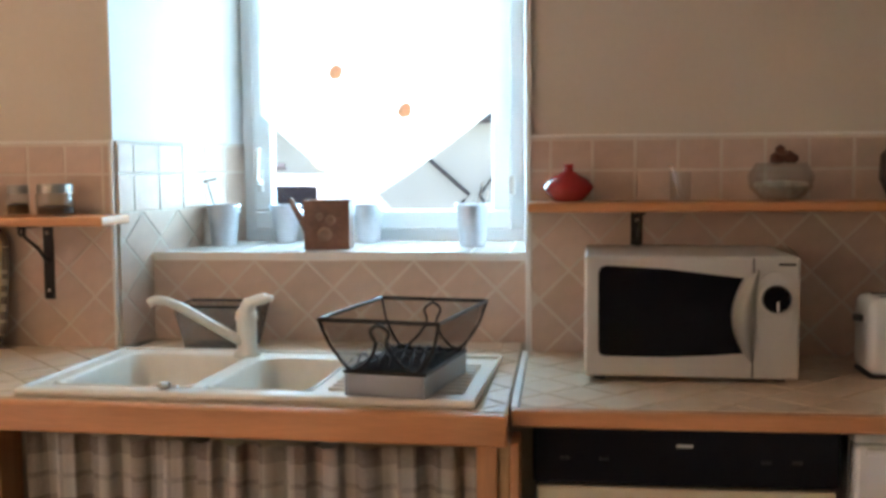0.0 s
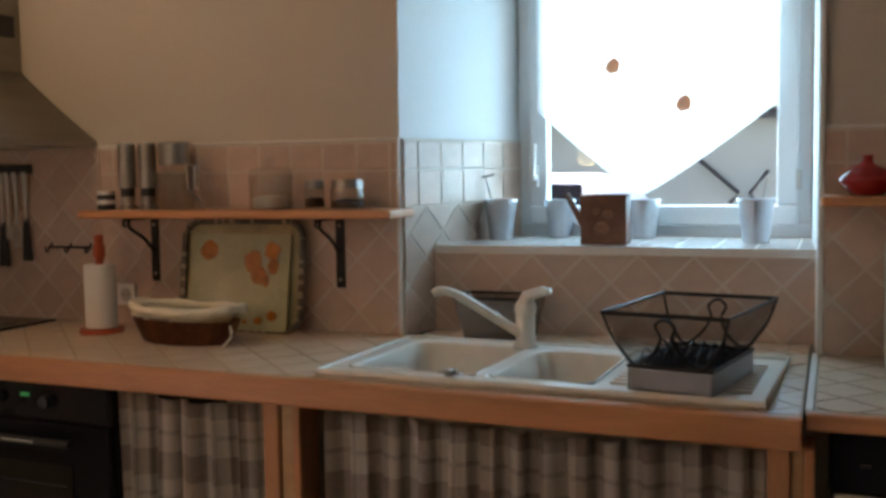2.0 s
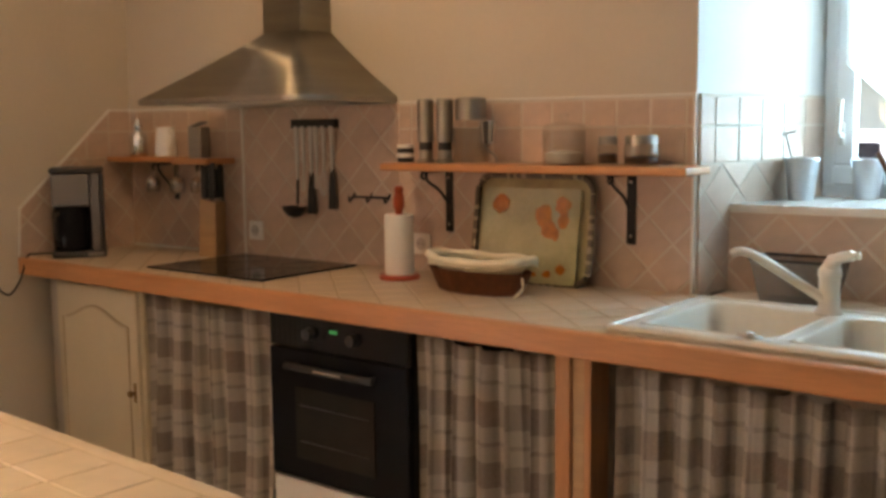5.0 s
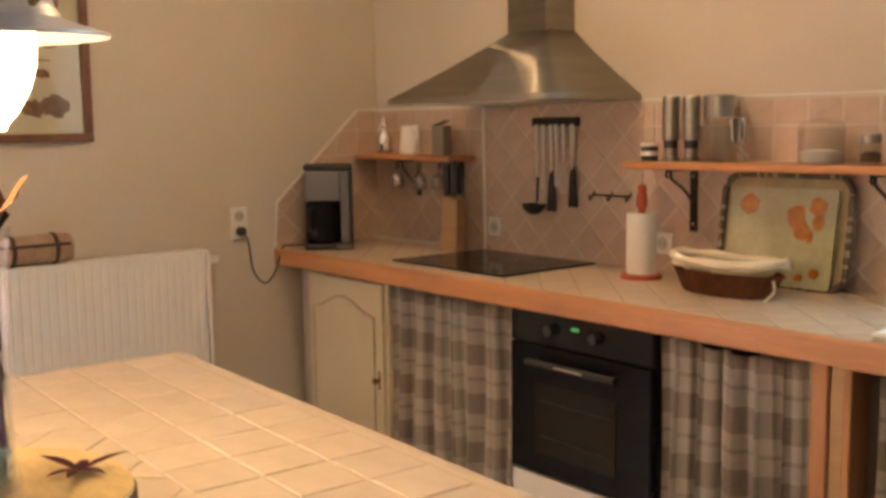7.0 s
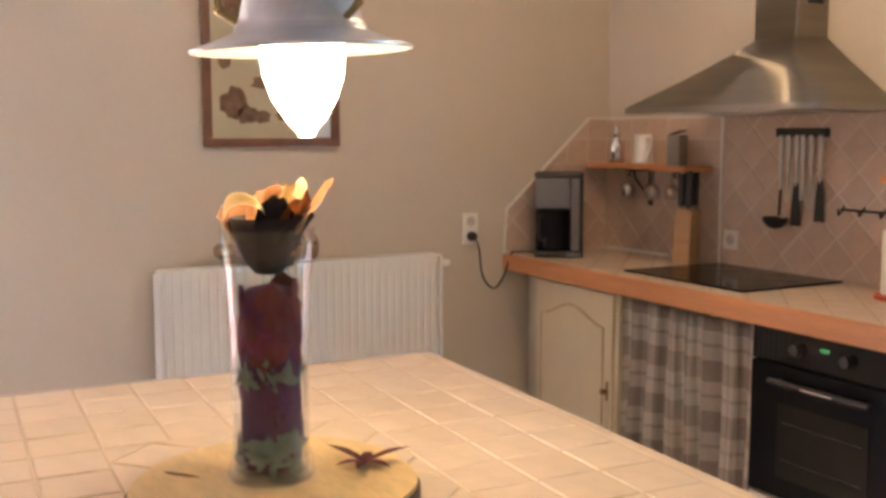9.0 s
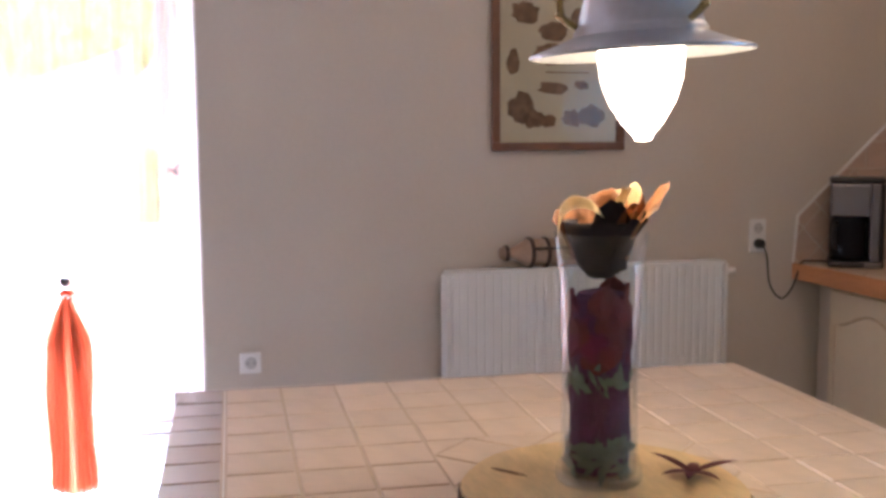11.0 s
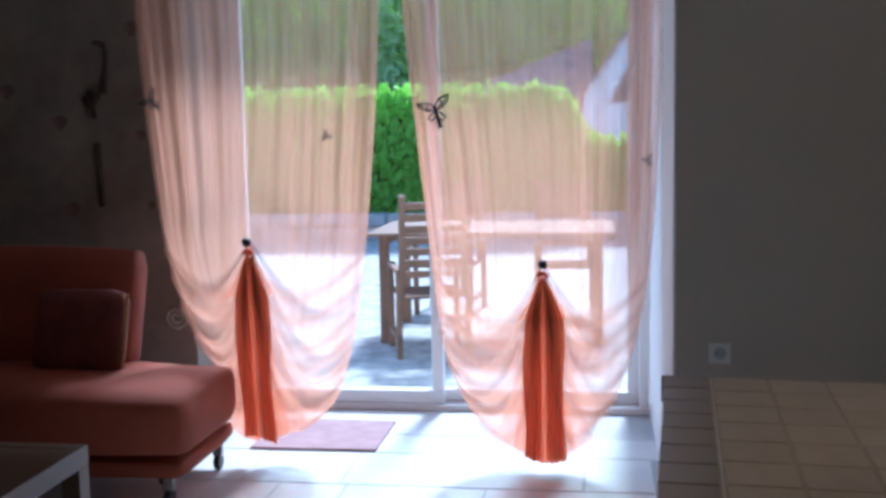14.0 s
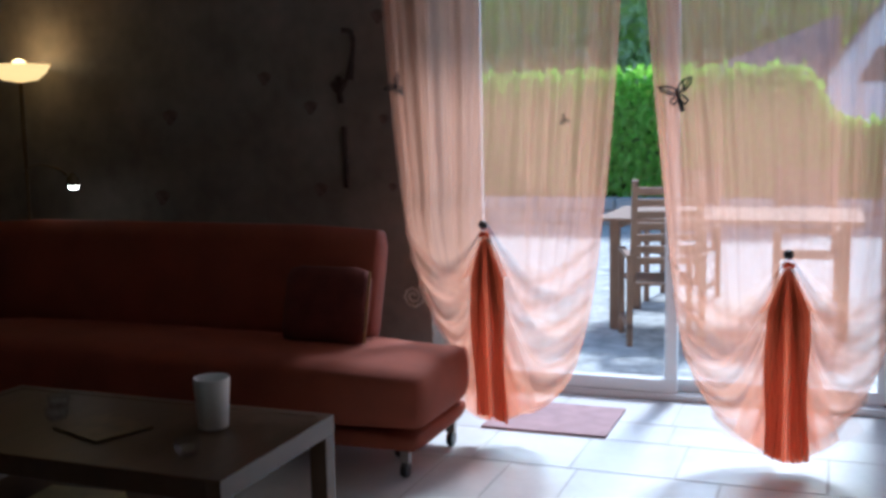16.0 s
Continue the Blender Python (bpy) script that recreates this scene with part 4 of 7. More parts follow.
def bread_basket():
    e = thing("bread_basket", "oval brown wicker basket with a cream cloth liner", "basket", pose(1.96, -0.285, TOP + 0.001, 0, 0, -6))
    b = bmesh.new()
    rings = []
    for k, (s, z) in enumerate(((0.76, 0.0), (0.80, 0.006), (0.90, 0.04), (0.98, 0.070))):
        rings.append([b.verts.new((0.185 * s * math.cos(a) * (1 + 0.015 * (j % 2)), 0.085 * s * math.sin(a) * (1 + 0.015 * (j % 2)), z)) for j, a in enumerate([2 * math.pi * q / 64 for q in range(64)])])
    for r_a, r_b in zip(rings, rings[1:]):
        for k in range(64):
            b.faces.new((r_a[k], r_a[(k + 1) % 64], r_b[(k + 1) % 64], r_b[k]))
    b.faces.new(rings[0][::-1])
    bmesh.ops.solidify(b, geom=b.faces[:], thickness=0.004)
    part("wicker", b, mat("brown_wicker", (0.20, 0.07, 0.03), 0.7, var=0.35, scale=25, bump=0.8, fine=120), e)
    liner = mat("cream_cotton", (0.84, 0.77, 0.60), 0.95, var=0.12, scale=14, bump=0.3)

    def cloth(u, v):
        a = 2 * math.pi * u
        s = 0.80 + 0.25 * min(1, v * 2) if v < 0.5 else 1.05 + 0.03 * (v - 0.5)
        z = 0.056 + 0.046 * min(1, v * 2) - (max(0, v - 0.5) * 2) * (0.022 + 0.006 * math.sin(5 * a))
        wave = 0.005 * math.sin(9 * a) * v
        return (0.185 * s * math.cos(a) + wave, 0.085 * s * math.sin(a) + wave, z + 0.010 * math.cos(a) ** 2)
    part("cloth_liner", sheet(cloth, 56, 8, 0.003), liner, e, "cream cloth liner folded over the rim", smooth=True)
    part("rolled_hem", tube([(0.185 * 1.0 * math.cos(a) + 0.003 * math.sin(7 * a), 0.085 * 1.0 * math.sin(a), 0.094 + 0.010 * math.cos(a) ** 2) for a in [2 * math.pi * k / 48 for k in range(48)]], [0.012 + 0.003 * math.sin(k * 0.9) for k in range(48)], 8, closed=True), liner, e, smooth=True)
    part("cloth_inside", lathe([(0, 0.042), (0.068, 0.046), (0.075, 0.058)], 24), liner, e)
    part("tie", tube(curve_pts([(0.180, -0.03, 0.06), (0.186, -0.035, 0.03), (0.165, -0.05, 0.002)], 4), 0.004, 6), liner, e)
    part("text_bar", box(-0.05, 0.02, -0.0945, -0.0925, 0.072, 0.078), mat("faded_print", (0.30, 0.24, 0.18), 0.9), e)


bread_basket()


def trays():
    lean = pose(2.005, -0.062, TOP + 0.001, -8, 0, 0)
    e = thing("serving_tray", "floral rounded tray leaning against the tiled wall", "tray", lean @ pose(0.0, -0.012, 0.003))

    def rounded(w, h, r, n=5):
        pts = []
        for cx, cz, a0 in ((w - r, h - r, 0), (-w + r, h - r, 90), (-w + r, r, 180), (w - r, r, 270)):
            for s in range(n + 1):
                a = radians(a0 + 90 * s / n)
                pts.append((cx + r * math.cos(a), cz + r * math.sin(a)))
        return pts
    cream_mark = mat("cream_rim_paint", (0.40, 0.33, 0.24), 0.45, var=0.3)
    ctr = mat("tray_print", (0.40, 0.34, 0.18), 0.35, var=0.25, scale=14)
    part("base", prism(rounded(0.200, 0.322, 0.05), "y", -0.004, 0.0), ctr, e)
    part("rim", tube([(x, -0.012, z) for x, z in rounded(0.205, 0.327, 0.055)], 0.010, 8, closed=True), mat("mottled_rim", (0.13, 0.10, 0.075), 0.4, var=0.6, scale=24, fine=60), e, "mottled dark rim")
    rng = random.Random(7)
    rimline = rounded(0.205, 0.327, 0.055, 8)
    for k in range(0, len(rimline)):
        (xa, za), (xb, zb) = rimline[k], rimline[(k + 1) % len(rimline)]
        n = max(1, round(math.hypot(xb - xa, zb - za) / 0.034))
        for q in range(n):
            if (n == 1 and k % 3) or rng.random() < 0.25:
                continue
            p0 = (q + 0.4 * rng.random()) / n
            p1 = p0 + rng.uniform(0.25, 0.6) / n
            part("rim_mark", tube([(xa + (xb - xa) * p0, -0.0125, za + (zb - za) * p0), (xa + (xb - xa) * p1, -0.0125, za + (zb - za) * p1)], 0.0108, 6), cream_mark, e)
    g = thing("glass_chopping_board", "glass chopping board printed with orange poppies, leaning on a tray", "chopping board", lean @ pose(-0.004, -0.034, 0.0015, -2))
    part("board", prism(rounded(0.172, 0.290, 0.012), "y", -0.005, 0.0), mat("printed_board", (0.46, 0.45, 0.28), 0.08, var=0.22, scale=7), g)
    poppy = mat("poppy_print", (0.46, 0.17, 0.03), 0.2, var=0.45, scale=30)
    for cx, cz, r, tall in ((-0.105, 0.238, 0.034, 1.0), (0.050, 0.205, 0.034, 1.25), (0.070, 0.165, 0.026, 1.3), (0.112, 0.240, 0.028, 1.0), (0.118, 0.195, 0.020, 1.6), (0.095, 0.150, 0.014, 1.5),
                         (-0.120, 0.040, 0.018, 0.8), (-0.075, 0.028, 0.014, 0.8), (-0.030, 0.034, 0.013, 0.8), (0.075, 0.030, 0.017, 0.8), (0.120, 0.045, 0.018, 0.9), (0.030, 0.026, 0.010, 0.8)):
        pts = [(cx + r * (0.75 + 0.3 * rng.random()) * math.cos(2 * math.pi * k / 14), cz + tall * r * (0.75 + 0.3 * rng.random()) * math.sin(2 * math.pi * k / 14)) for k in range(14)]
        part("poppy_print", prism(pts, "y", -0.0062, -0.0052), poppy, g)


trays()


def knife_block():
    e = thing("knife_block", "pale wooden knife block with black-handled knives beside the hob", "knife block", pose(0.615, -0.115, TOP + 0.001, 0, 0, 20))
    part("block", prism([(-0.036, 0), (0.036, 0), (0.042, 0.205), (-0.026, 0.222)], "y", -0.042, 0.042, bevel=0.004), PALEWOOD, e)
    for x, y, h in ((-0.010, -0.025, 0.12), (0.022, -0.025, 0.135), (-0.010, 0.022, 0.125), (0.024, 0.022, 0.11)):
        k = part("knife_handle", box(x - 0.012, x + 0.012, y - 0.009, y + 0.009, 0.222, 0.222 + h, 0.004), DARK, e)
        part("bolster", box(x - 0.010, x + 0.010, y - 0.007, y + 0.007, 0.214, 0.223), CHROME, k)


knife_block()


GREYP = mat("dark_silver_plastic", (0.16, 0.155, 0.17), 0.35, 0.3, var=0.06)


def coffee_maker():
    e = thing("coffee_maker", "black and silver filter coffee maker on the worktop corner", "coffee maker", pose(0.150, -0.375, TOP + 0.001, 0, 0, 54))
    part("base", box(-0.098, 0.098, -0.10, 0.09, 0, 0.026, 0.008), DARK, e)
    part("back_casing", box(-0.095, 0.098, 0.03, 0.09, 0.026, 0.318, 0.008), DARK, e)
    part("side_column", box(0.048, 0.082, -0.088, 0.03, 0.026, 0.318, 0.005), GREYP, e, "silver side column")
    part("side_edge", box(0.083, 0.098, -0.085, 0.03, 0.026, 0.318, 0.005), DARK, e)
    part("filter_housing", box(-0.094, 0.047, -0.092, 0.03, 0.195, 0.318, 0.008), GREYP, e, "silver filter housing")
    part("lid", box(-0.098, 0.098, -0.095, 0.092, 0.319, 0.342, 0.008), DARK, e)
    part("thermos_jug", lathe([(0, 0.028), (0.064, 0.028), (0.070, 0.045), (0.070, 0.165), (0.064, 0.184), (0.060, 0.192), (0, 0.192)], 24, at=(-0.026, -0.030, 0)), BLACK, e, "dark glass coffee jug", smooth=True)
    part("jug_handle", tube(curve_pts([(-0.065, -0.075, 0.17), (-0.080, -0.10, 0.16), (-0.080, -0.10, 0.09), (-0.065, -0.075, 0.07)], 5), 0.008, 8), DARK, e)
    part("control_plate", box(0.030, 0.090, -0.104, -0.099, 0.004, 0.024, 0.002), GREYP, e)


coffee_maker()


def utensil_rack():
    e = thing("utensil_rail", "black wall rail hung with kitchen utensils", "utensil rack", pose(1.075, 0, 1.395))
    part("rail", box(-0.108, 0.108, -0.036, -0.010, -0.012, 0.020, 0.005), DARK, e)
    for x, ln, kind in ((-0.082, 0.300, "ladle"), (-0.050, 0.21, "fork"), (-0.012, 0.275, "spatula"), (0.014, 0.20, "fork"), (0.048, 0.22, "whisk"), (0.088, 0.255, "turner")):
        top = part("utensil_handle", tube([(x, -0.032, -0.005), (x, -0.031, -ln * 0.35), (x, -0.030, -ln * 0.66)], [0.0105, 0.008, 0.005], 8), SILVER, e)
        if kind == "ladle":
            b = lathe([(0, -0.036), (0.022, -0.030), (0.040, -0.012), (0.046, 0.006), (0.044, 0.006), (0.036, -0.010), (0, -0.032)], 20, at=(x, -0.052, -ln))
            tube([(x, -0.030, -ln * 0.64), (x, -0.034, -ln * 0.96)], 0.005, 6, bm=b)
            part("utensil_head", b, DARK, top, "black plastic head")
        elif kind == "fork":
            b = tube([(x, -0.030, -ln * 0.64), (x, -0.032, -ln * 0.85)], 0.004, 6)
            for q in (-0.008, 0.0, 0.008):
                tube([(x, -0.032, -ln * 0.83), (x + q, -0.034, -ln * 0.9), (x + q, -0.034, -ln - 0.03)], 0.0022, 5, bm=b)
            part("utensil_head", b, SILVER, top)
        elif kind == "whisk":
            b = None
            for q in range(4):
                a = math.pi * q / 4
                b = tube(curve_pts([(x, -0.032, -ln * 0.64), (x + 0.018 * math.cos(a), -0.034 + 0.014 * math.sin(a), -ln), (x, -0.033, -ln - 0.035), (x - 0.018 * math.cos(a), -0.034 - 0.014 * math.sin(a), -ln), (x, -0.032, -ln * 0.64)], 4), 0.0013, 5, bm=b)
            part("utensil_head", b, SILVER, top)
        else:
            w1 = 0.022 if kind == "spatula" else 0.020
            b = prism([(x - 0.008, -ln * 0.62), (x + 0.008, -ln * 0.62), (x + w1 * 0.8, -ln * 0.85), (x + w1, -ln - 0.045), (x - w1, -ln - 0.045), (x - w1 * 0.8, -ln * 0.85)], "y", -0.034, -0.029, bevel=0.001)
            part("utensil_head", b, DARK, top, "black plastic head")


utensil_rack()


def hook_rail():
    e = thing("hook_rail", "small wrought wire hook rail on the tiled wall", "hook rail", pose(1.33, 0, 1.142))
    part("bar", tube([(-0.085, -0.022, 0), (0.085, -0.022, 0)], 0.004, 6), IRON, e)
    for x in (-0.08, 0.0, 0.08):
        part("hook", tube(curve_pts([(x, -0.012, 0.012), (x, -0.022, 0.0), (x, -0.040, -0.016), (x, -0.044, 0.004)], 4), 0.003, 6), IRON, e)


hook_rail()


def socket(m, label, w=0.036, plug=False, group="wall sockets"):
    e = thing("wall_socket", label, "socket", m, group)
    part("plate", box(-w, w, -0.011, 0.0, -w, w, 0.004), WHITE, e)
    # The well is a raised disc; the recess's shade is in its grey.
    part("well", lathe([(0, -0.0125), (0.019, -0.0125), (0.021, -0.0112)], 20, axis="y", at=(0, 0, 0)), mat("socket_shadow", (0.52, 0.51, 0.49), 0.6), e)
    for x in (-0.009, 0.009):
        part("contact", lathe([(0, -0.0136), (0.0028, -0.0132)], 8, axis="y", at=(x, 0, 0)), DARK, e)


socket(pose(0.755, -0.012, 0.998), "cream square wall socket on the tiled wall beside the hob")
socket(pose(1.548, -0.012, 0.992), "cream square wall socket on the tiled wall behind the paper roll")
socket(pose(0.0, -2.674, 0.641, 0, 0, 90), "white square wall socket low on the beige wall")
socket(pose(0.0, -0.712, 1.045, 0, 0, 90), "white wall switch above a socket")
socket(pose(0.0, -0.712, 0.985, 0, 0, 90), "white wall socket with a plug in it")

e = thing("power_cord", "black power cord looping from the wall socket to the coffee maker", "cable", pose(0.0, -0.712, 0.985))
part("plug", lathe([(0, 0.05), (0.012, 0.045), (0.019, 0.03), (0.019, 0.012)], 16, axis="x"), DARK, e)
part("cord", tube(curve_pts([(0.045, 0, -0.005), (0.055, 0.012, -0.05), (0.045, 0.035, -0.16), (0.05, 0.085, -0.215), (0.05, 0.135, -0.17), (0.045, 0.175, -0.08), (0.05, 0.215, -0.073), (0.09, 0.27, -0.073), (0.10, 0.31, -0.073)], 7), 0.0038, 8), DARK, e, smooth=True)


# ---- window sill things ----
def pot(x, y, s, label):
    e = thing("zinc_pot", label, "pot", pose(x, y, SILL + 0.004), "zinc pots on the sill")
    part("pot", lathe([(0, 0), (0.036 * s, 0), (0.037 * s, 0.004), (0.050 * s, 0.118 * s), (0.053 * s, 0.120 * s), (0.053 * s, 0.126 * s), (0.048 * s, 0.126 * s), (0.035 * s, 0.006), (0, 0.006)], 26), ZINC, e, smooth=False)
    return e


p1 = pot(2.69, 0.36, 1.0, "small zinc pot with dry twigs on the tiled window sill")
twig = mat("dry_twig", (0.30, 0.26, 0.22), 0.8)
part("twig", tube([(0.0, 0, 0.01), (-0.05, 0.0, 0.20)], 0.003, 5), twig, p1)
part("twig", tube([(-0.065, 0, 0.195), (-0.02, 0.0, 0.205)], 0.003, 5), twig, p1)
pot(2.845, 0.50, 0.95, "small zinc pot on the tiled window sill")
pot(3.115, 0.50, 0.95, "small zinc pot behind the tin on the sill")
p4 = pot(3.46, 0.34, 1.0, "small zinc pot with a thin sprig on the window sill")
part("sprig", tube(curve_pts([(0, 0, 0.01), (0.02, 0, 0.14), (0.03, 0, 0.19)], 4), 0.0025, 5), twig, p4)
part("sprig", tube(curve_pts([(0, 0, 0.01), (0.04, 0, 0.13), (0.048, 0.01, 0.165)], 4), 0.002, 5), twig, p4)

e = thing("watering_can", "rusty brown square tin watering can on the sill", "watering can", pose(3.045, 0.255, SILL + 0.004, 0, 0, 4))
RUST = mat("rusty_tin", (0.17, 0.08, 0.05), 0.55, 0.3, var=0.45, scale=14, bump=0.3)
b = box(-0.066, 0.066, -0.05, 0.05, 0.0, 0.004)
for q in ((-0.066, -0.062, -0.05, 0.05), (0.062, 0.066, -0.05, 0.05), (-0.062, 0.062, -0.05, -0.046), (-0.062, 0.062, 0.046, 0.05)):
    box(*q, 0.004, 0.138, bm=b)
part("tin", b, RUST, e)
part("rim", tube([(-0.066, -0.05, 0.139), (0.066, -0.05, 0.139), (0.066, 0.05, 0.139), (-0.066, 0.05, 0.139)], 0.004, 6, closed=True), RUST, e)
part("spout", tube([(-0.062, 0.0, 0.045), (-0.115, 0.0, 0.145)], [0.011, 0.008], 10), RUST, e)
rng = random.Random(3)
for cx, cz, r in ((-0.005, 0.045, 0.022), (0.012, 0.085, 0.016), (-0.02, 0.095, 0.012)):
    part("relief_ornament", lathe([(0, -0.004), (r * 0.6, -0.005), (r, 0.0)], 12, axis="y", at=(cx, -0.05, cz)), mat("worn_relief", (0.22, 0.115, 0.07), 0.5, 0.3, var=0.3), e)


def window_curtain():
    e = thing("window_curtain", "white voile pointed half curtain with two orange patches", "curtain", pose(3.12, WY - 0.075, 0))
    def cloth(u, v):
        x = -0.355 + 0.74 * u
        low = 1.285 + (abs(u - 0.455) / 0.455 if u < 0.455 else abs(u - 0.455) / 0.545) ** 1.12 * 0.275
        z = 2.085 + (low - 2.085) * v
        return (x, 0.006 * math.sin(30 * u) * (1 - 0.5 * v), z)
    part("voile", sheet(cloth, 60, 20, 0.0012), LACE, e, smooth=True)
    orange = sheer("orange_applique", (0.68, 0.36, 0.21), 0.05, 0.45)
    for cx, cz, r in ((-0.105, 1.690, 0.027), (0.115, 1.567, 0.028)):
        part("applique", prism([(cx + r * math.cos(a) * (0.8 + 0.25 * (k % 2)), cz + r * math.sin(a) * (0.8 + 0.25 * ((k + 1) % 2))) for k, a in enumerate([2 * math.pi * q / 9 for q in range(9)])], "y", -0.014, -0.012), orange, e)
    part("rod", tube([(-0.37, 0, 2.09), (0.40, 0, 2.09)], 0.006, 8), WHITE, e)


window_curtain()


# ---- ceiling lamp over the worktop side ----
e = thing("ceiling_lamp", "lit round opal glass lamp on the kitchen ceiling", "ceiling lamp", pose(1.45, -1.05, CEILING))
part("plate", lathe([(0, -0.001), (0.13, -0.001), (0.13, -0.02), (0, -0.02)], 28), WHITE, e)
opal = part("opal_glass", lathe([(0.125, -0.02), (0.15, -0.05), (0.13, -0.11), (0.07, -0.145), (0, -0.155)], 32), mat("lit_opal_glass", (1.0, 0.82, 0.55), 0.4, emit=0.9), e, "glowing opal glass", smooth=True)
opal.visible_shadow = False

# ---- island things ----
def pendant():
    e = thing("pendant_lamp", "zinc nautical pendant lamp with a lit frosted glass", "pendant lamp", pose(2.24, -2.365, 1.386, 2.4))
    part("shade", lathe([(r * 0.92, z) for r, z in ((0.158, 0.112), (0.159, 0.1145), (0.157, 0.116), (0.145, 0.120), (0.118, 0.129), (0.100, 0.136), (0.095, 0.138), (0.0945, 0.144), (0.092, 0.146), (0.088, 0.152), (0.085, 0.165), (0.079, 0.186), (0.078, 0.192), (0.083, 0.194), (0.0835, 0.201), (0.078, 0.203), (0.066, 0.208), (0.064, 0.214), (0.060, 0.30), (0.030, 0.33), (0, 0.335))], 48), ZINC, e, smooth=True)
    frost = bpy.data.materials.new("lit_frosted_glass")
    frost.use_nodes = True
    bs = frost.node_tree.nodes["Principled BSDF"]
    bs.inputs["Base Color"].default_value = (0.95, 0.9, 0.8, 1)
    bs.inputs["Emission Color"].default_value = (1.0, 0.78, 0.48, 1)
    bs.inputs["Emission Strength"].default_value = 1.6
    g = part("glass", lathe([(0.0, 0.0), (0.010, 0.001), (0.014, 0.009), (0.026, 0.022), (0.043, 0.050), (0.053, 0.080), (0.056, 0.110), (0.055, 0.132), (0.052, 0.134)], 40), frost, e, "glowing frosted glass", smooth=True)
    g.visible_shadow = False
    part("inner_reflector", lathe([(0.140, 0.1115), (0.10, 0.131), (0.07, 0.136)], 40), ZINC, e)
    brass = mat("brass", (0.55, 0.40, 0.18), 0.25, 1.0)
    for k in range(3):
        a = radians(20 + 120 * k)
        c, s = math.cos(a), math.sin(a)
        b = tube(curve_pts([(0.084 * c, 0.084 * s, 0.150), (0.104 * c, 0.104 * s, 0.165), (0.104 * c, 0.104 * s, 0.195), (0.088 * c, 0.088 * s, 0.21)], 4), 0.005, 8)
        lathe([(0, -0.008), (0.008, 0), (0, 0.008)], 8, bm=b, at=(0.106 * c, 0.106 * s, 0.165))
        lathe([(0, -0.008), (0.008, 0), (0, 0.008)], 8, bm=b, at=(0.106 * c, 0.106 * s, 0.198))
        part("brass_clip", b, brass, e, "brass wing clip", smooth=True)
    part("cord", tube([(0, 0, 0.33), (0, 0, CEILING - 1.386)], 0.004, 8), DARK, e)


pendant()

e = thing("wooden_board", "round pale wooden board with bark edge on the island", "board", pose(2.245, -2.419, TOP + 0.001))
pts = [(0.188 * (1 + 0.02 * math.sin(3 * a) + 0.012 * math.sin(7 * a + 1)) * math.cos(a), 0.188 * (1 + 0.02 * math.sin(3 * a) + 0.012 * math.sin(7 * a + 1)) * math.sin(a)) for a in [2 * math.pi * k / 56 for k in range(56)]]
part("slice", prism(pts, "z", 0.002, 0.030), mat("board_wood", (0.62, 0.42, 0.18), 0.4, var=0.25, scale=7, fine=40, stretch=(1, 4, 1)), e)
part("bark_rim", prism([(x * 1.018, y * 1.018) for x, y in pts], "z", 0.0, 0.024), mat("bark", (0.09, 0.05, 0.03), 0.9, var=0.4, scale=30, bump=0.8), e, "dark bark rim")
part("knot", prism([(-0.100, -0.125), (-0.085, -0.122), (-0.060, -0.102), (-0.052, -0.090), (-0.070, -0.098), (-0.092, -0.116)], "z", 0.0296, 0.0306), mat("knot_dark", (0.15, 0.07, 0.03), 0.7, var=0.4), e)


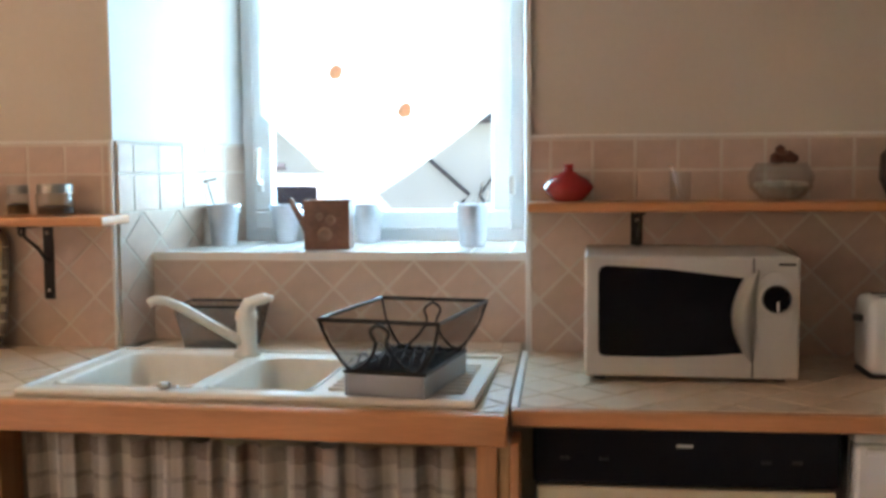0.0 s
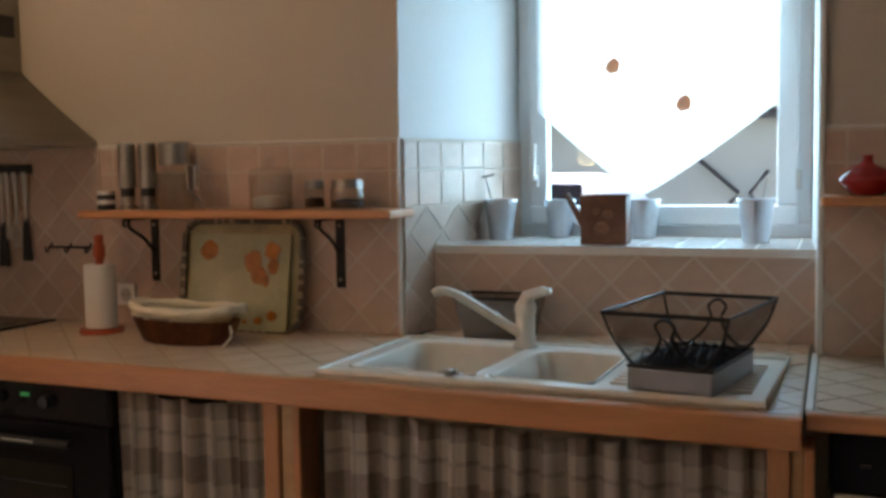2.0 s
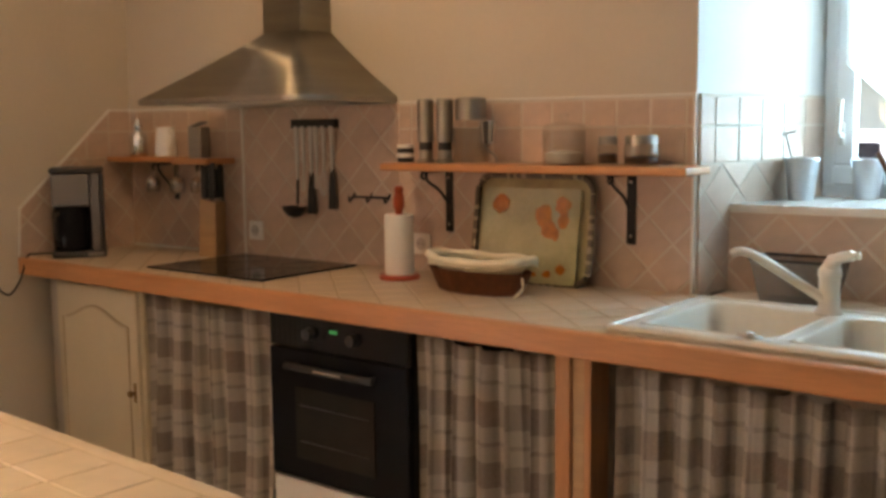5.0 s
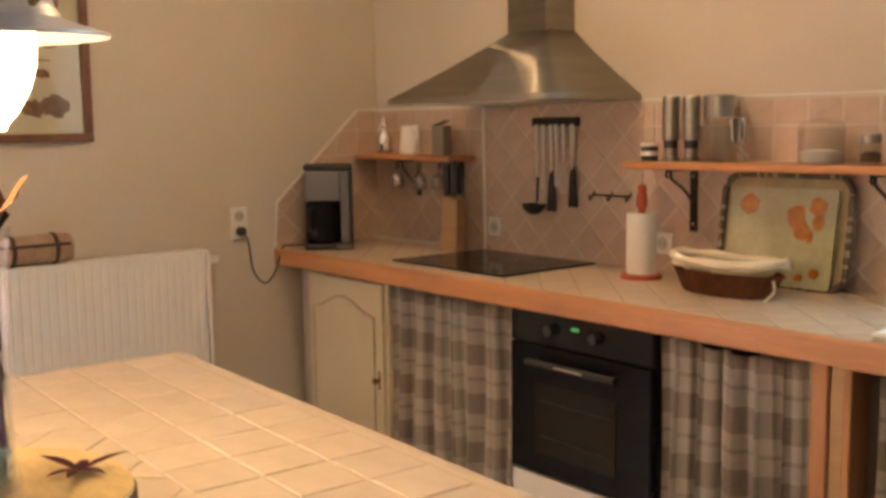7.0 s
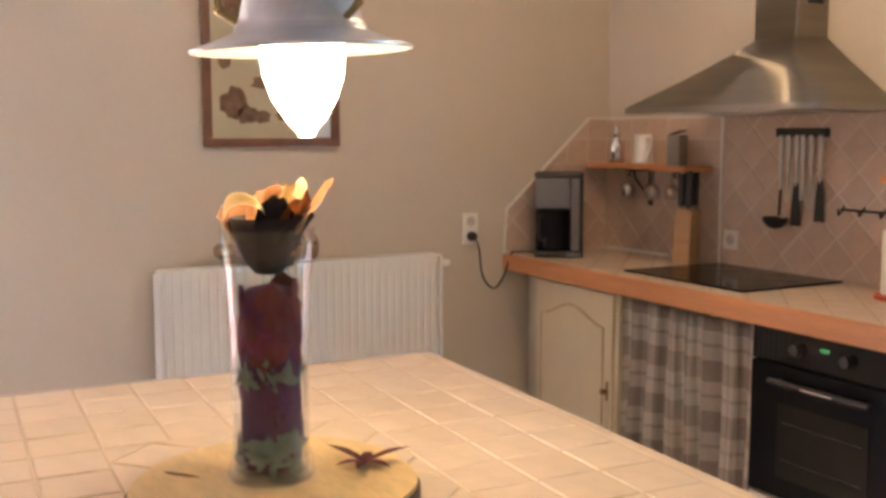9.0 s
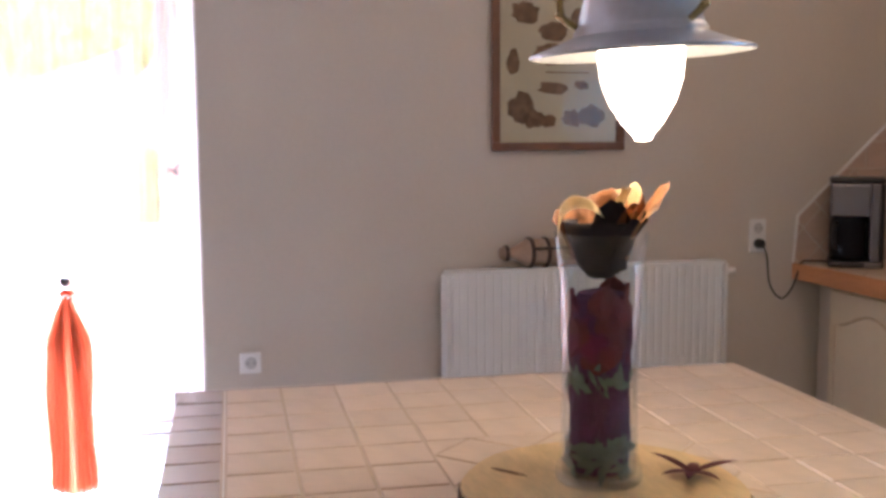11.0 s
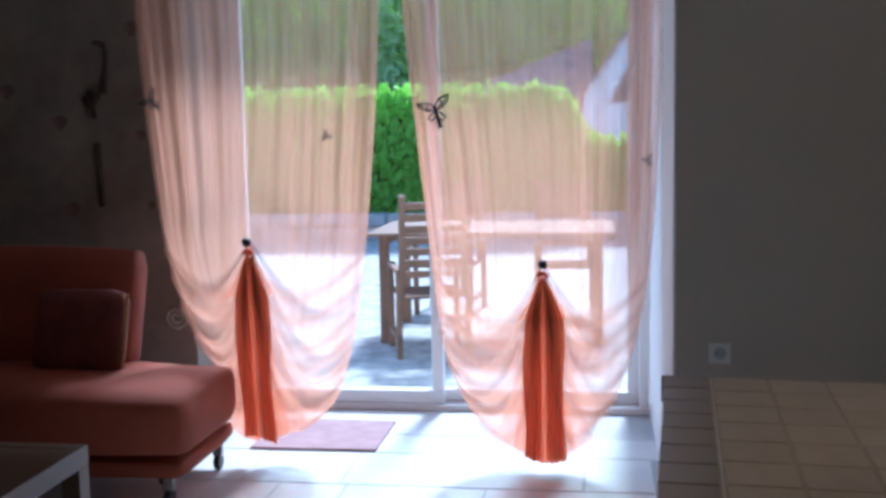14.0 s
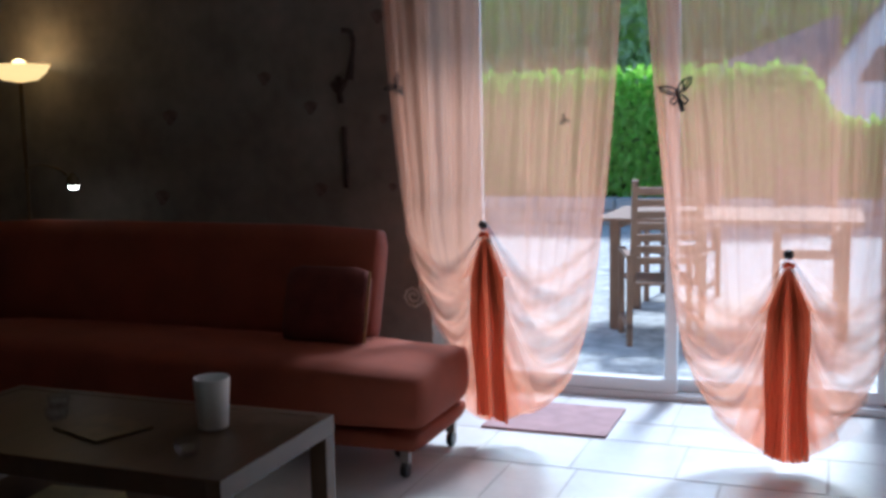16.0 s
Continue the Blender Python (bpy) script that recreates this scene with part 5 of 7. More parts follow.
def vase():
    e = thing("glass_vase", "tall clear glass vase filled with dark red and green dried leaves", "vase", pose(2.232, -2.420, TOP + 0.0315))
    part("glass", lathe([(0, 0.0), (0.056, 0.0), (0.059, 0.006), (0.052, 0.04), (0.051, 0.16), (0.056, 0.27), (0.063, 0.335), (0.060, 0.335), (0.053, 0.27), (0.048, 0.16), (0.049, 0.04), (0.050, 0.012), (0, 0.012)], 40), glass_mat("vase_glass", (0.96, 0.97, 0.97), 0.03, gloss=0.025), e, smooth=True)
    rng = random.Random(11)
    wine = mat("wine_petals", (0.15, 0.018, 0.045), 0.8, var=0.6, scale=30, rand=0.4)
    plum = mat("plum_petals", (0.095, 0.022, 0.07), 0.8, var=0.5, scale=30, rand=0.4)
    leafg = mat("dried_green_leaves", (0.15, 0.18, 0.13), 0.7, var=0.5, scale=30, rand=0.4)
    rust = mat("rust_petals", (0.17, 0.03, 0.028), 0.8, var=0.5, scale=30, rand=0.4)

    def petals(name, count, z0, z1, size, material, rad=0.046, narrow=0.6, lie=1.2):
        b = None
        for _ in range(count):
            a, z, tilt, tw = rng.uniform(0, 6.28), rng.uniform(z0, z1), rng.uniform(-0.9, 0.9), rng.uniform(-lie, lie)
            r = rad * rng.uniform(0.80, 0.98)
            m = Matrix.Translation((r * math.cos(a), r * math.sin(a), z)) @ Matrix.Rotation(a + 1.57, 4, "Z") @ Matrix.Rotation(tw, 4, "Y") @ Matrix.Rotation(tilt * 0.14, 4, "X")
            s = size * rng.uniform(0.7, 1.2)
            one = sheet(lambda u, v: m @ Vector(((u - 0.5) * s * narrow * math.sin(math.pi * (0.08 + 0.9 * v)), 0.5 * (s * narrow) ** 2 / rad * (u - 0.5) ** 2, (v - 0.5) * s)), 3, 4)
            b = one if b is None else join(b, one)
        return part(name, b, material, e)
    petals("green_leaves", 110, 0.018, 0.058, 0.036, leafg, 0.047, 0.30, 1.7)
    petals("plum_petals", 26, 0.078, 0.13, 0.058, plum, 0.043, 1.1, 0.4)
    petals("green_leaves", 70, 0.130, 0.152, 0.032, leafg, 0.047, 0.3, 1.7)
    petals("dark_petals", 20, 0.178, 0.24, 0.058, wine, 0.044, 1.1, 0.4)
    petals("rust_petals", 16, 0.165, 0.262, 0.046, rust, 0.045, 1.1, 0.4)
    part("filling_core", lathe([(0, 0.015), (0.040, 0.015), (0.038, 0.23), (0.030, 0.255), (0, 0.262)], 16), plum, e)
    curl = mat("orange_wood_curl", (0.27, 0.11, 0.035), 0.55, var=0.45, scale=16, stretch=(1, 1, 4), bump=0.3)
    pale = mat("pale_wood_curl", (0.58, 0.45, 0.24), 0.5, var=0.2, scale=16, stretch=(1, 1, 4))
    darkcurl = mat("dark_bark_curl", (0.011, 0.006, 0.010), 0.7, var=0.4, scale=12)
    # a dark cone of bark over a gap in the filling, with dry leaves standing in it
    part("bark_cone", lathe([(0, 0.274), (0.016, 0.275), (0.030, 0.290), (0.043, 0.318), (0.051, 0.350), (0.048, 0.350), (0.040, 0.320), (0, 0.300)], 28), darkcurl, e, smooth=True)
    for k, (a0, wid, h0, h1, r0, r1, peak, mt, nm) in enumerate((
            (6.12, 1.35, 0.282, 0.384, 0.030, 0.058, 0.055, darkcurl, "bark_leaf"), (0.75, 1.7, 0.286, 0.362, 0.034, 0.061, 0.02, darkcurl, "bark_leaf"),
            (4.15, 1.4, 0.300, 0.364, 0.040, 0.063, 0.03, curl, "dry_leaf"), (3.3, 2.0, 0.300, 0.372, 0.036, 0.056, 0.02, curl, "dry_leaf"),
            (2.6, 2.1, 0.300, 0.384, 0.032, 0.052, 0.02, curl, "dry_leaf"), (1.9, 2.0, 0.300, 0.396, 0.034, 0.056, 0.025, pale, "dry_leaf"),
            (1.15, 1.7, 0.300, 0.404, 0.036, 0.084, 0.07, curl, "dry_leaf"), (0.75, 1.7, 0.300, 0.386, 0.030, 0.058, 0.03, curl, "dry_leaf"),
            (2.4, 2.4, 0.300, 0.390, 0.014, 0.030, 0.02, curl, "dry_leaf"), (0.9, 2.2, 0.300, 0.396, 0.014, 0.036, 0.02, pale, "dry_leaf"))):
        def fn(u, v, a0=a0, wid=wid, h0=h0, h1=h1, r0=r0, r1=r1, peak=peak, k=k):
            a = a0 + wid * (u - 0.5) * (1 - 0.35 * v ** 3)
            r = r0 + (r1 - r0) * v ** 1.5 + 0.004 * math.sin(6 * u + k) * v
            rag = 0.003 * math.sin(9 * u + 2.1 * k) * v + 0.002 * math.sin(19 * u + k) * v
            return (r * math.cos(a), r * math.sin(a), h0 + (h1 - h0) * v - peak * abs(2 * u - 1) ** 1.6 * v * 0.5 + rag)
        part(nm, sheet(fn, 16, 10, 0.0015), mt, e, smooth=True)

    def rim(u, v):
        # a pale curl of bark bent into a crescent beside the dark leaf
        t = radians(35 + 205 * u)
        rad = 0.034 + 0.018 * math.sin(math.pi * u) * (v - 0.2)
        a = 5.42 - (rad * math.cos(t) * -1) / 0.060
        r = 0.066 - 0.006 * v
        return (r * math.cos(a), r * math.sin(a), 0.338 + 1.05 * rad * math.sin(t))
    part("pale_curl", sheet(rim, 28, 5, 0.0015), pale, e, "pale crescent of curled bark", smooth=True)


vase()

e = thing("dried_flower", "dark red dried star-shaped flower lying on the board", "dried flower", pose(2.262, -2.295, TOP + 0.034, 0, 0, 25))
for k in range(6):
    a = k * 1.05
    ln = 0.07 if k % 2 else 0.045
    def fn(u, v, a=a, ln=ln):
        r = ln * v
        w = 0.016 * math.sin(math.pi * min(1, 0.15 + 0.85 * v)) * (u - 0.5)
        return (r * math.cos(a) - w * math.sin(a), r * math.sin(a) + w * math.cos(a), 0.003 + 0.016 * v * (1 - v) + 0.012 * (k % 2) * v)
    part("petal", sheet(fn, 3, 6, 0.0015), mat("dried_petal", (0.12, 0.015, 0.02), 0.6, var=0.3), e)


# ---- end wall: radiator, picture, ornament ----
def radiator():
    y0, y1, z0, z1 = -1.998, -0.905, 0.34, 0.936
    e = thing("radiator", "white ribbed steel panel radiator on the beige wall", "radiator", pose(0.0, (y0 + y1) / 2, 0))
    w = (y1 - y0) / 2
    pts = []
    n = 34
    for k in range(n):
        a = -w + 0.012 + (2 * w - 0.024) * k / n
        d = (2 * w - 0.024) / n
        pts += [(0.098, a), (0.104, a + d * 0.2), (0.104, a + d * 0.75), (0.098, a + d * 0.95)]
    b = prism([(0.085, -w + 0.012)] + pts + [(0.085, w - 0.012)], "z", z0, z1 - 0.012)
    part("front_panel", b, WHITE, e)
    part("top_grille", box(0.030, 0.104, -w, w, z1 - 0.012, z1, 0.003), WHITE, e)
    for s in (-1, 1):
        part("side_cover", box(0.030, 0.104, s * w - 0.008, s * w + 0.008, z0, z1 - 0.012, 0.003), WHITE, e)
    part("back_panel", box(0.030, 0.042, -w + 0.02, w - 0.02, z0, z1 - 0.02), WHITE, e)
    for y in (-w + 0.2, w - 0.2):
        part("wall_bracket", box(0.0, 0.032, y - 0.02, y + 0.02, 0.45, 0.85), WHITE, e)
    part("valve", lathe([(0, 0.05), (0.013, 0.048), (0.015, 0.02), (0.008, 0.0)], 14, at=(0.065, w + 0.008, z1 - 0.045), axis="y"), WHITE, e)
    for y in (-w + 0.05, w + 0.03):
        part("pipe", tube([(0.06, y, z0 + 0.03), (0.06, y, 0.001)], 0.008, 8), WHITE, e)


radiator()

e = thing("wooden_ornament", "carved banded wooden bottle ornament lying on the radiator", "ornament", pose(0.068, -1.80, 0.990))
part("body", lathe([(0, 0), (0.020, 0.003), (0.026, 0.02), (0.018, 0.035), (0.022, 0.05), (0.040, 0.085), (0.050, 0.10), (0.052, 0.36), (0.045, 0.375), (0, 0.378)], 24, axis="y"), mat("pale_carved_wood", (0.36, 0.24, 0.16), 0.6, var=0.3, scale=20, bump=0.4), e, smooth=True)
for yy in (0.018, 0.105, 0.165, 0.31):
    part("band", lathe([(0.0, yy - 0.001), (0.054 if yy > 0.1 else 0.028, yy), (0.056 if yy > 0.1 else 0.029, yy + 0.006), (0.054 if yy > 0.1 else 0.028, yy + 0.014), (0, yy + 0.015)], 24, axis="y"), mat("dark_leather", (0.045, 0.025, 0.018), 0.6), e, "dark leather band")
part("strap", tube([(0.050, 0.11, 0.018), (0.053, 0.36, 0.018)], 0.006, 6), mat("dark_strap", (0.05, 0.03, 0.02), 0.6), e)


def picture():
    y0, y1, z0, z1 = -1.81, -1.295, 1.352, 2.02
    e = thing("framed_print", "framed print of brown food sketches on cream paper", "picture", pose(0.0, (y0 + y1) / 2, z0))
    w, h = (y1 - y0) / 2, z1 - z0
    fw = 0.030
    b = box(0.004, 0.026, -w, w, 0, fw, 0.004)
    box(0.004, 0.026, -w, w, h - fw, h, 0.004, bm=b)
    box(0.004, 0.026, -w, -w + fw, fw, h - fw, 0.004, bm=b)
    box(0.004, 0.026, w - fw, w, fw, h - fw, 0.004, bm=b)
    part("frame", b, mat("frame_wood", (0.17, 0.075, 0.04), 0.4, var=0.25, scale=8, fine=60), e, "dark reddish wooden frame")
    part("print", box(0.002, 0.008, -w + fw, w - fw, fw, h - fw), mat("cream_paper", (0.60, 0.53, 0.38), 0.7, var=0.06), e, "cream paper print")
    ink = mat("sepia_ink", (0.22, 0.13, 0.08), 0.8, var=0.5, scale=40)
    rng = random.Random(5)
    for cy, cz, rr, rz in ((-0.145, 0.150, 0.052, 0.062), (-0.10, 0.115, 0.045, 0.035), (-0.045, 0.105, 0.04, 0.025), (0.055, 0.115, 0.045, 0.035), (0.13, 0.125, 0.05, 0.045), (-0.02, 0.225, 0.065, 0.026), (0.09, 0.235, 0.03, 0.018),
                           (-0.175, 0.315, 0.024, 0.055), (-0.03, 0.345, 0.075, 0.04), (-0.02, 0.425, 0.06, 0.035), (0.12, 0.37, 0.055, 0.05), (0.10, 0.48, 0.07, 0.04), (-0.13, 0.49, 0.06, 0.045), (0.0, 0.56, 0.09, 0.03)):
        pts = []
        for k in range(18):
            a = 2 * math.pi * k / 18
            q = 0.72 + 0.36 * rng.random()
            pts.append((cy + rr * q * math.cos(a), cz + rz * q * math.sin(a)))
        part("sketch", prism(pts, "x", 0.0079, 0.0088), ink, e)
    part("caption_bar", box(0.0079, 0.0087, -0.05, 0.12, 0.278, 0.283), ink, e)
    p = part("glazing", box(0.011, 0.013, -w + fw, w - fw, fw, h - fw), PANE, e)
    p.visible_shadow = False


picture()


# ---- living end: curtains ----
def lerp_list(rows, t):
    t = max(0.0, min(1.0, t)) * (len(rows) - 1)
    i = min(int(t), len(rows) - 2)
    f = t - i
    return tuple(a + (b - a) * f for a, b in zip(rows[i], rows[i + 1]))


def drape(label, left, right, knob, tail, seed):
    """A voile curtain whose middle is gathered up to a knob: swags run from both edges to it, a dense tail hangs below.
    left, right: outlines (y, z) from the rail down to the hem; knob: (y, z); tail: (y0, y1, z) at its foot."""
    rng = random.Random(seed)
    ky, kz = knob
    e = thing("voile_curtain", label, "curtain", pose(-0.68, ky, 0), "peach curtains at the glazed door")
    le = [(y, z) for y, z in curve2(left)]
    re = [(y, z) for y, z in curve2(right)]
    ph = rng.uniform(0, 6.28)

    def fn(u, v):
        (yl, zl), (yr, zr) = lerp_list(le, v), lerp_list(re, v)
        side = (yl, zl) if u < 0.5 else (yr, zr)
        s = u * 2 if u < 0.5 else (1 - u) * 2          # 0 at the edge, 1 at the middle
        ym, zm = ky + (0.5 * (yl + yr) - ky) * min(1, max(0, (zl - kz - 0.05) / 0.7)), max(kz, 0.5 * (zl + zr))
        low = min(1.0, max(0.0, (kz + 0.35 - side[1]) / 0.45))     # 0 above the knob, 1 in the swags
        y = side[0] + (ym - side[0]) * s
        z = side[1] + (zm - side[1]) * (s ** (1 + 1.2 * low + 7.0 * max(0.0, (v - 0.55) / 0.45)))
        drop = abs(ym - side[0])
        z -= low * 0.42 * drop * math.sin(math.pi * min(1, s ** 0.9)) * (0.55 + 0.45 * min(1, max(0, (side[1] - 0.05) / 0.5)))
        pleat = 0.020 * math.sin(2 * math.pi * 8 * u + ph + 0.5 * math.sin(3 * v)) + 0.010 * math.sin(2 * math.pi * 19 * u + 2 * ph)
        swag = 0.024 * math.sin(2 * math.pi * 10 * v + ph + 2.2 * s) + 0.006 * math.sin(2 * math.pi * 23 * v + s * 3)
        pleat *= 0.30 + 1.1 * (1 - s) ** 2
        x = pleat * (1 - low) + swag * low * math.sin(math.pi * min(1, 0.12 + 0.8 * s)) + 0.05 * low * s ** 3
        return (x, y - ky, max(0.045, z))
    part("voile", sheet(fn, 110, 130), PEACH, e, smooth=True)
    t0, t1, tz = tail

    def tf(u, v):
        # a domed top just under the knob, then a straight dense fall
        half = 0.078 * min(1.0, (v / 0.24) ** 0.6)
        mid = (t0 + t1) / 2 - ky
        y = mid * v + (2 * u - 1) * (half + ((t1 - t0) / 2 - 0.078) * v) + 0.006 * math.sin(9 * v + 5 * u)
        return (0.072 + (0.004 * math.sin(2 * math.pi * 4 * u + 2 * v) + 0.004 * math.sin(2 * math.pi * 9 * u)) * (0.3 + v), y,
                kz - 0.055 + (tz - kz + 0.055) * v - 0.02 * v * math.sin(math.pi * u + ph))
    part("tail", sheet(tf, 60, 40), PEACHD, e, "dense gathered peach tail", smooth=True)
    # side falls spreading from the gather, and looped folds out to both edges
    for sg in (-1, 1):
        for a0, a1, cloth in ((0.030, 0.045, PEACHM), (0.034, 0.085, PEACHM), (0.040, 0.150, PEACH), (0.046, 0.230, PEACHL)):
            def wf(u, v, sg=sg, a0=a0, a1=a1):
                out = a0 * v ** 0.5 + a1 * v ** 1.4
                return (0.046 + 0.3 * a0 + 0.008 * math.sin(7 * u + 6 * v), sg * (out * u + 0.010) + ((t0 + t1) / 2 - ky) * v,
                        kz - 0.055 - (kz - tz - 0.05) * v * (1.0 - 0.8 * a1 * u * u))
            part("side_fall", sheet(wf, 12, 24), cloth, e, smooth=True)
        edge = le if sg < 0 else re
        for q in range(6):
            ez = kz - 0.05 - 0.12 * q + rng.uniform(-0.02, 0.02)
            ey = min(edge, key=lambda p: abs(p[1] - ez))[0] - ky
            ez = max(ez, min(p[1] for p in edge) + 0.02)
            low = max(0.14, kz - 0.20 - 0.10 * q + rng.uniform(-0.03, 0.03))
            for wide, cloth in ((0.095, PEACHL), (0.050, PEACHL), (0.020, PEACHL)):
                def sf(u, v, q=q, ez=ez, ey=ey, low=low, wide=wide):
                    a, b_, c, d = (1 - u) ** 3, 3 * u * (1 - u) ** 2, 3 * u * u * (1 - u), u ** 3
                    y = sg * 0.012 * a + (sg * 0.03 + 0.12 * ey) * b_ + 0.55 * ey * c + ey * d
                    z = (kz - 0.05 - 0.008 * q) * a + (low - 0.16) * b_ + (low - 0.10) * c + ez * d
                    w = wide * (0.25 + 0.75 * math.sin(math.pi * min(1, 0.04 + 0.93 * u)))
                    return (0.034 + 0.004 * q + 0.3 * wide * math.sin(math.pi * v), y, max(0.05, z + w * (v - 0.5)))
                part("swag_fold", sheet(sf, 32, 4), cloth, e, smooth=True)
        for w0, shift in ((0.045, 0.004), (0.120, 0.008)):
            def ef(u, v, sg=sg, edge=edge, w0=w0, shift=shift):
                y, z = lerp_list(edge, 0.84 * v)
                w = w0 * (1 - 0.55 * v) + 0.012 * math.sin(7 * v + sg + 20 * w0)
                return (0.022 + shift + 0.008 * math.sin(2 * math.pi * 3 * u + 2 * v), y - ky - sg * (0.002 + w * u), z)
            part("edge_fold", sheet(ef, 14, 40), PEACHL, e, smooth=True)
        # upright pleats hanging from the rail to the gather
        for q in range(4):
            f0 = 0.12 + 0.2 * q + rng.uniform(-0.05, 0.05)
            wd = rng.uniform(0.012, 0.035)

            def uf(u, v, sg=sg, edge=edge, f0=f0, wd=wd):
                y, z = lerp_list(edge, 0.62 * v)
                y = ky + (y - ky) * (1 - f0 * (1 - 0.35 * v)) * (1 - 0.25 * v * v)
                return (0.026 + 0.012 * math.sin(math.pi * u), y - ky + wd * (u - 0.5) * (1 + 0.3 * math.sin(5 * v)), z)
            part("pleat", sheet(uf, 4, 30), PEACHL, e, smooth=True)
    for reach, spread, cloth in ((0.20, 0.55, PEACHM), (0.28, 0.72, PEACHL), (0.36, 0.88, PEACHL)):
        def gf(u, v, reach=reach, spread=spread):
            a = spread * (2 * u - 1)
            d = reach * v * (1 + 0.06 * math.sin(23 * u + 9 * reach))
            sag = 0.16 * d * abs(math.sin(a))
            return (0.058 - 0.03 * reach + 0.006 * math.sin(40 * u) * v, d * math.sin(a), kz - 0.045 - d * math.cos(a) - sag)
        part("gather", sheet(gf, 40, 10), cloth, e, smooth=True)
    part("tie_knob", lathe([(0, 0.028), (0.014, 0.024), (0.020, 0.010), (0.016, -0.006), (0.006, -0.02), (0, -0.02)], 16, axis="x", at=(0.075, 0, kz - 0.002)), DARK, e, "dark round knob", smooth=True)
    b = tube(curve_pts([(0.07, -0.018, kz - 0.05), (0.082, 0.0, kz - 0.04), (0.07, 0.018, kz - 0.05)], 5), 0.010, 8)
    part("gather_band", b, PEACHD, e, smooth=True)
    for edge in (le, re):
        part("hem", tube([(0.0, y - ky, max(0.045, z)) for y, z in edge[::2]], 0.0018, 5), PEACH, e)
    return e


def curve2(pts):
    return [(p.x, p.y) for p in curve_pts([(y, z, 0) for y, z in pts], 10)]


drape("sheer peach voile curtain gathered into a swag at the glazed door",
      [(-3.90, 2.585), (-3.87, 1.95), (-3.80, 1.20), (-3.735, 0.60), (-3.68, 0.38), (-3.57, 0.19), (-3.37, 0.052)],
      [(-2.81, 2.585), (-2.815, 1.95), (-2.85, 1.14), (-2.905, 0.66), (-3.00, 0.33), (-3.11, 0.18), (-3.22, 0.115)],
      (-3.302, 0.869), (-3.385, -3.215, 0.055), 2)
drape("sheer peach voile curtain gathered on a knob beside the sofa",
      [(-5.06, 2.585), (-5.02, 1.95), (-4.985, 1.45), (-4.925, 0.91), (-4.84, 0.62), (-4.76, 0.46), (-4.66, 0.35)],
      [(-3.95, 2.585), (-3.97, 1.95), (-4.00, 1.45), (-4.06, 0.85), (-4.12, 0.50), (-4.22, 0.24), (-4.42, 0.14)],
      (-4.544, 0.962), (-4.59, -4.45, 0.10), 5)

e = thing("curtain_rail", "dark curtain rail above the glazed door", "curtain rail", pose(-0.68, -3.9, 2.598))
part("rail", tube([(0, -1.25, 0), (0, 1.08, 0)], 0.012, 10), IRON, e)
for y in (-1.1, 0.0, 0.98):
    part("rail_bracket", tube([(0, y, 0), (-0.36, y, 0)], 0.008, 8), IRON, e)


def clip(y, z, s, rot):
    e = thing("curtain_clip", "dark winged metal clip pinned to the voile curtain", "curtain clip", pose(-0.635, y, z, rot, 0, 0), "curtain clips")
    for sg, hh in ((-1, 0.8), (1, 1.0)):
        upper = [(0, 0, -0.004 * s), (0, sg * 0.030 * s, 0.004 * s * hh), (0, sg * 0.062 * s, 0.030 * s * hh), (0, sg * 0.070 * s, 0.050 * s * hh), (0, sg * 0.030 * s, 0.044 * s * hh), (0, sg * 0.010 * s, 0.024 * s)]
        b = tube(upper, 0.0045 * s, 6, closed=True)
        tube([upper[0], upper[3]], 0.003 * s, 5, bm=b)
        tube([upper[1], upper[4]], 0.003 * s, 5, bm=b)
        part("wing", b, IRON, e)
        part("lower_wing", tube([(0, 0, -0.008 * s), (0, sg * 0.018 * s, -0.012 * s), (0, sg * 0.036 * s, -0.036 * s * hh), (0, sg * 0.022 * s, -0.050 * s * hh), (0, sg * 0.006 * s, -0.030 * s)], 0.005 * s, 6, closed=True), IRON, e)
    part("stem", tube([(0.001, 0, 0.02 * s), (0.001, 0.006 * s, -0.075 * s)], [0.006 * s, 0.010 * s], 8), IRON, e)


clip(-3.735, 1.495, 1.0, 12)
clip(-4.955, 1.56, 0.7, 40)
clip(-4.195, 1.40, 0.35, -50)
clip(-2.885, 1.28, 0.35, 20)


# ---- sofa ----
def soft_box(x0, x1, y0, y1, z0, z1, r, puff=0.0):
    b = box(x0, x1, y0, y1, z0, z1)
    bmesh.ops.subdivide_edges(b, edges=b.edges[:], cuts=5, use_grid_fill=True)
    cx, cy, cz = (x0 + x1) / 2, (y0 + y1) / 2, (z0 + z1) / 2
    hx, hy, hz = (x1 - x0) / 2, (y1 - y0) / 2, (z1 - z0) / 2
    for v in b.verts:
        d = Vector((v.co.x - cx, v.co.y - cy, v.co.z - cz))
        inner = Vector((max(-hx + r, min(hx - r, d.x)), max(-hy + r, min(hy - r, d.y)), max(-hz + r, min(hz - r, d.z))))
        o = d - inner
        if o.length > 1e-6:
            d = inner + o.normalized() * r
        d.z += puff * (1 - (d.x / hx) ** 2) * (1 - (d.y / hy) ** 2) * (1 if d.z > 0 else 0)
        v.co = Vector((cx, cy, cz)) + d
    return b


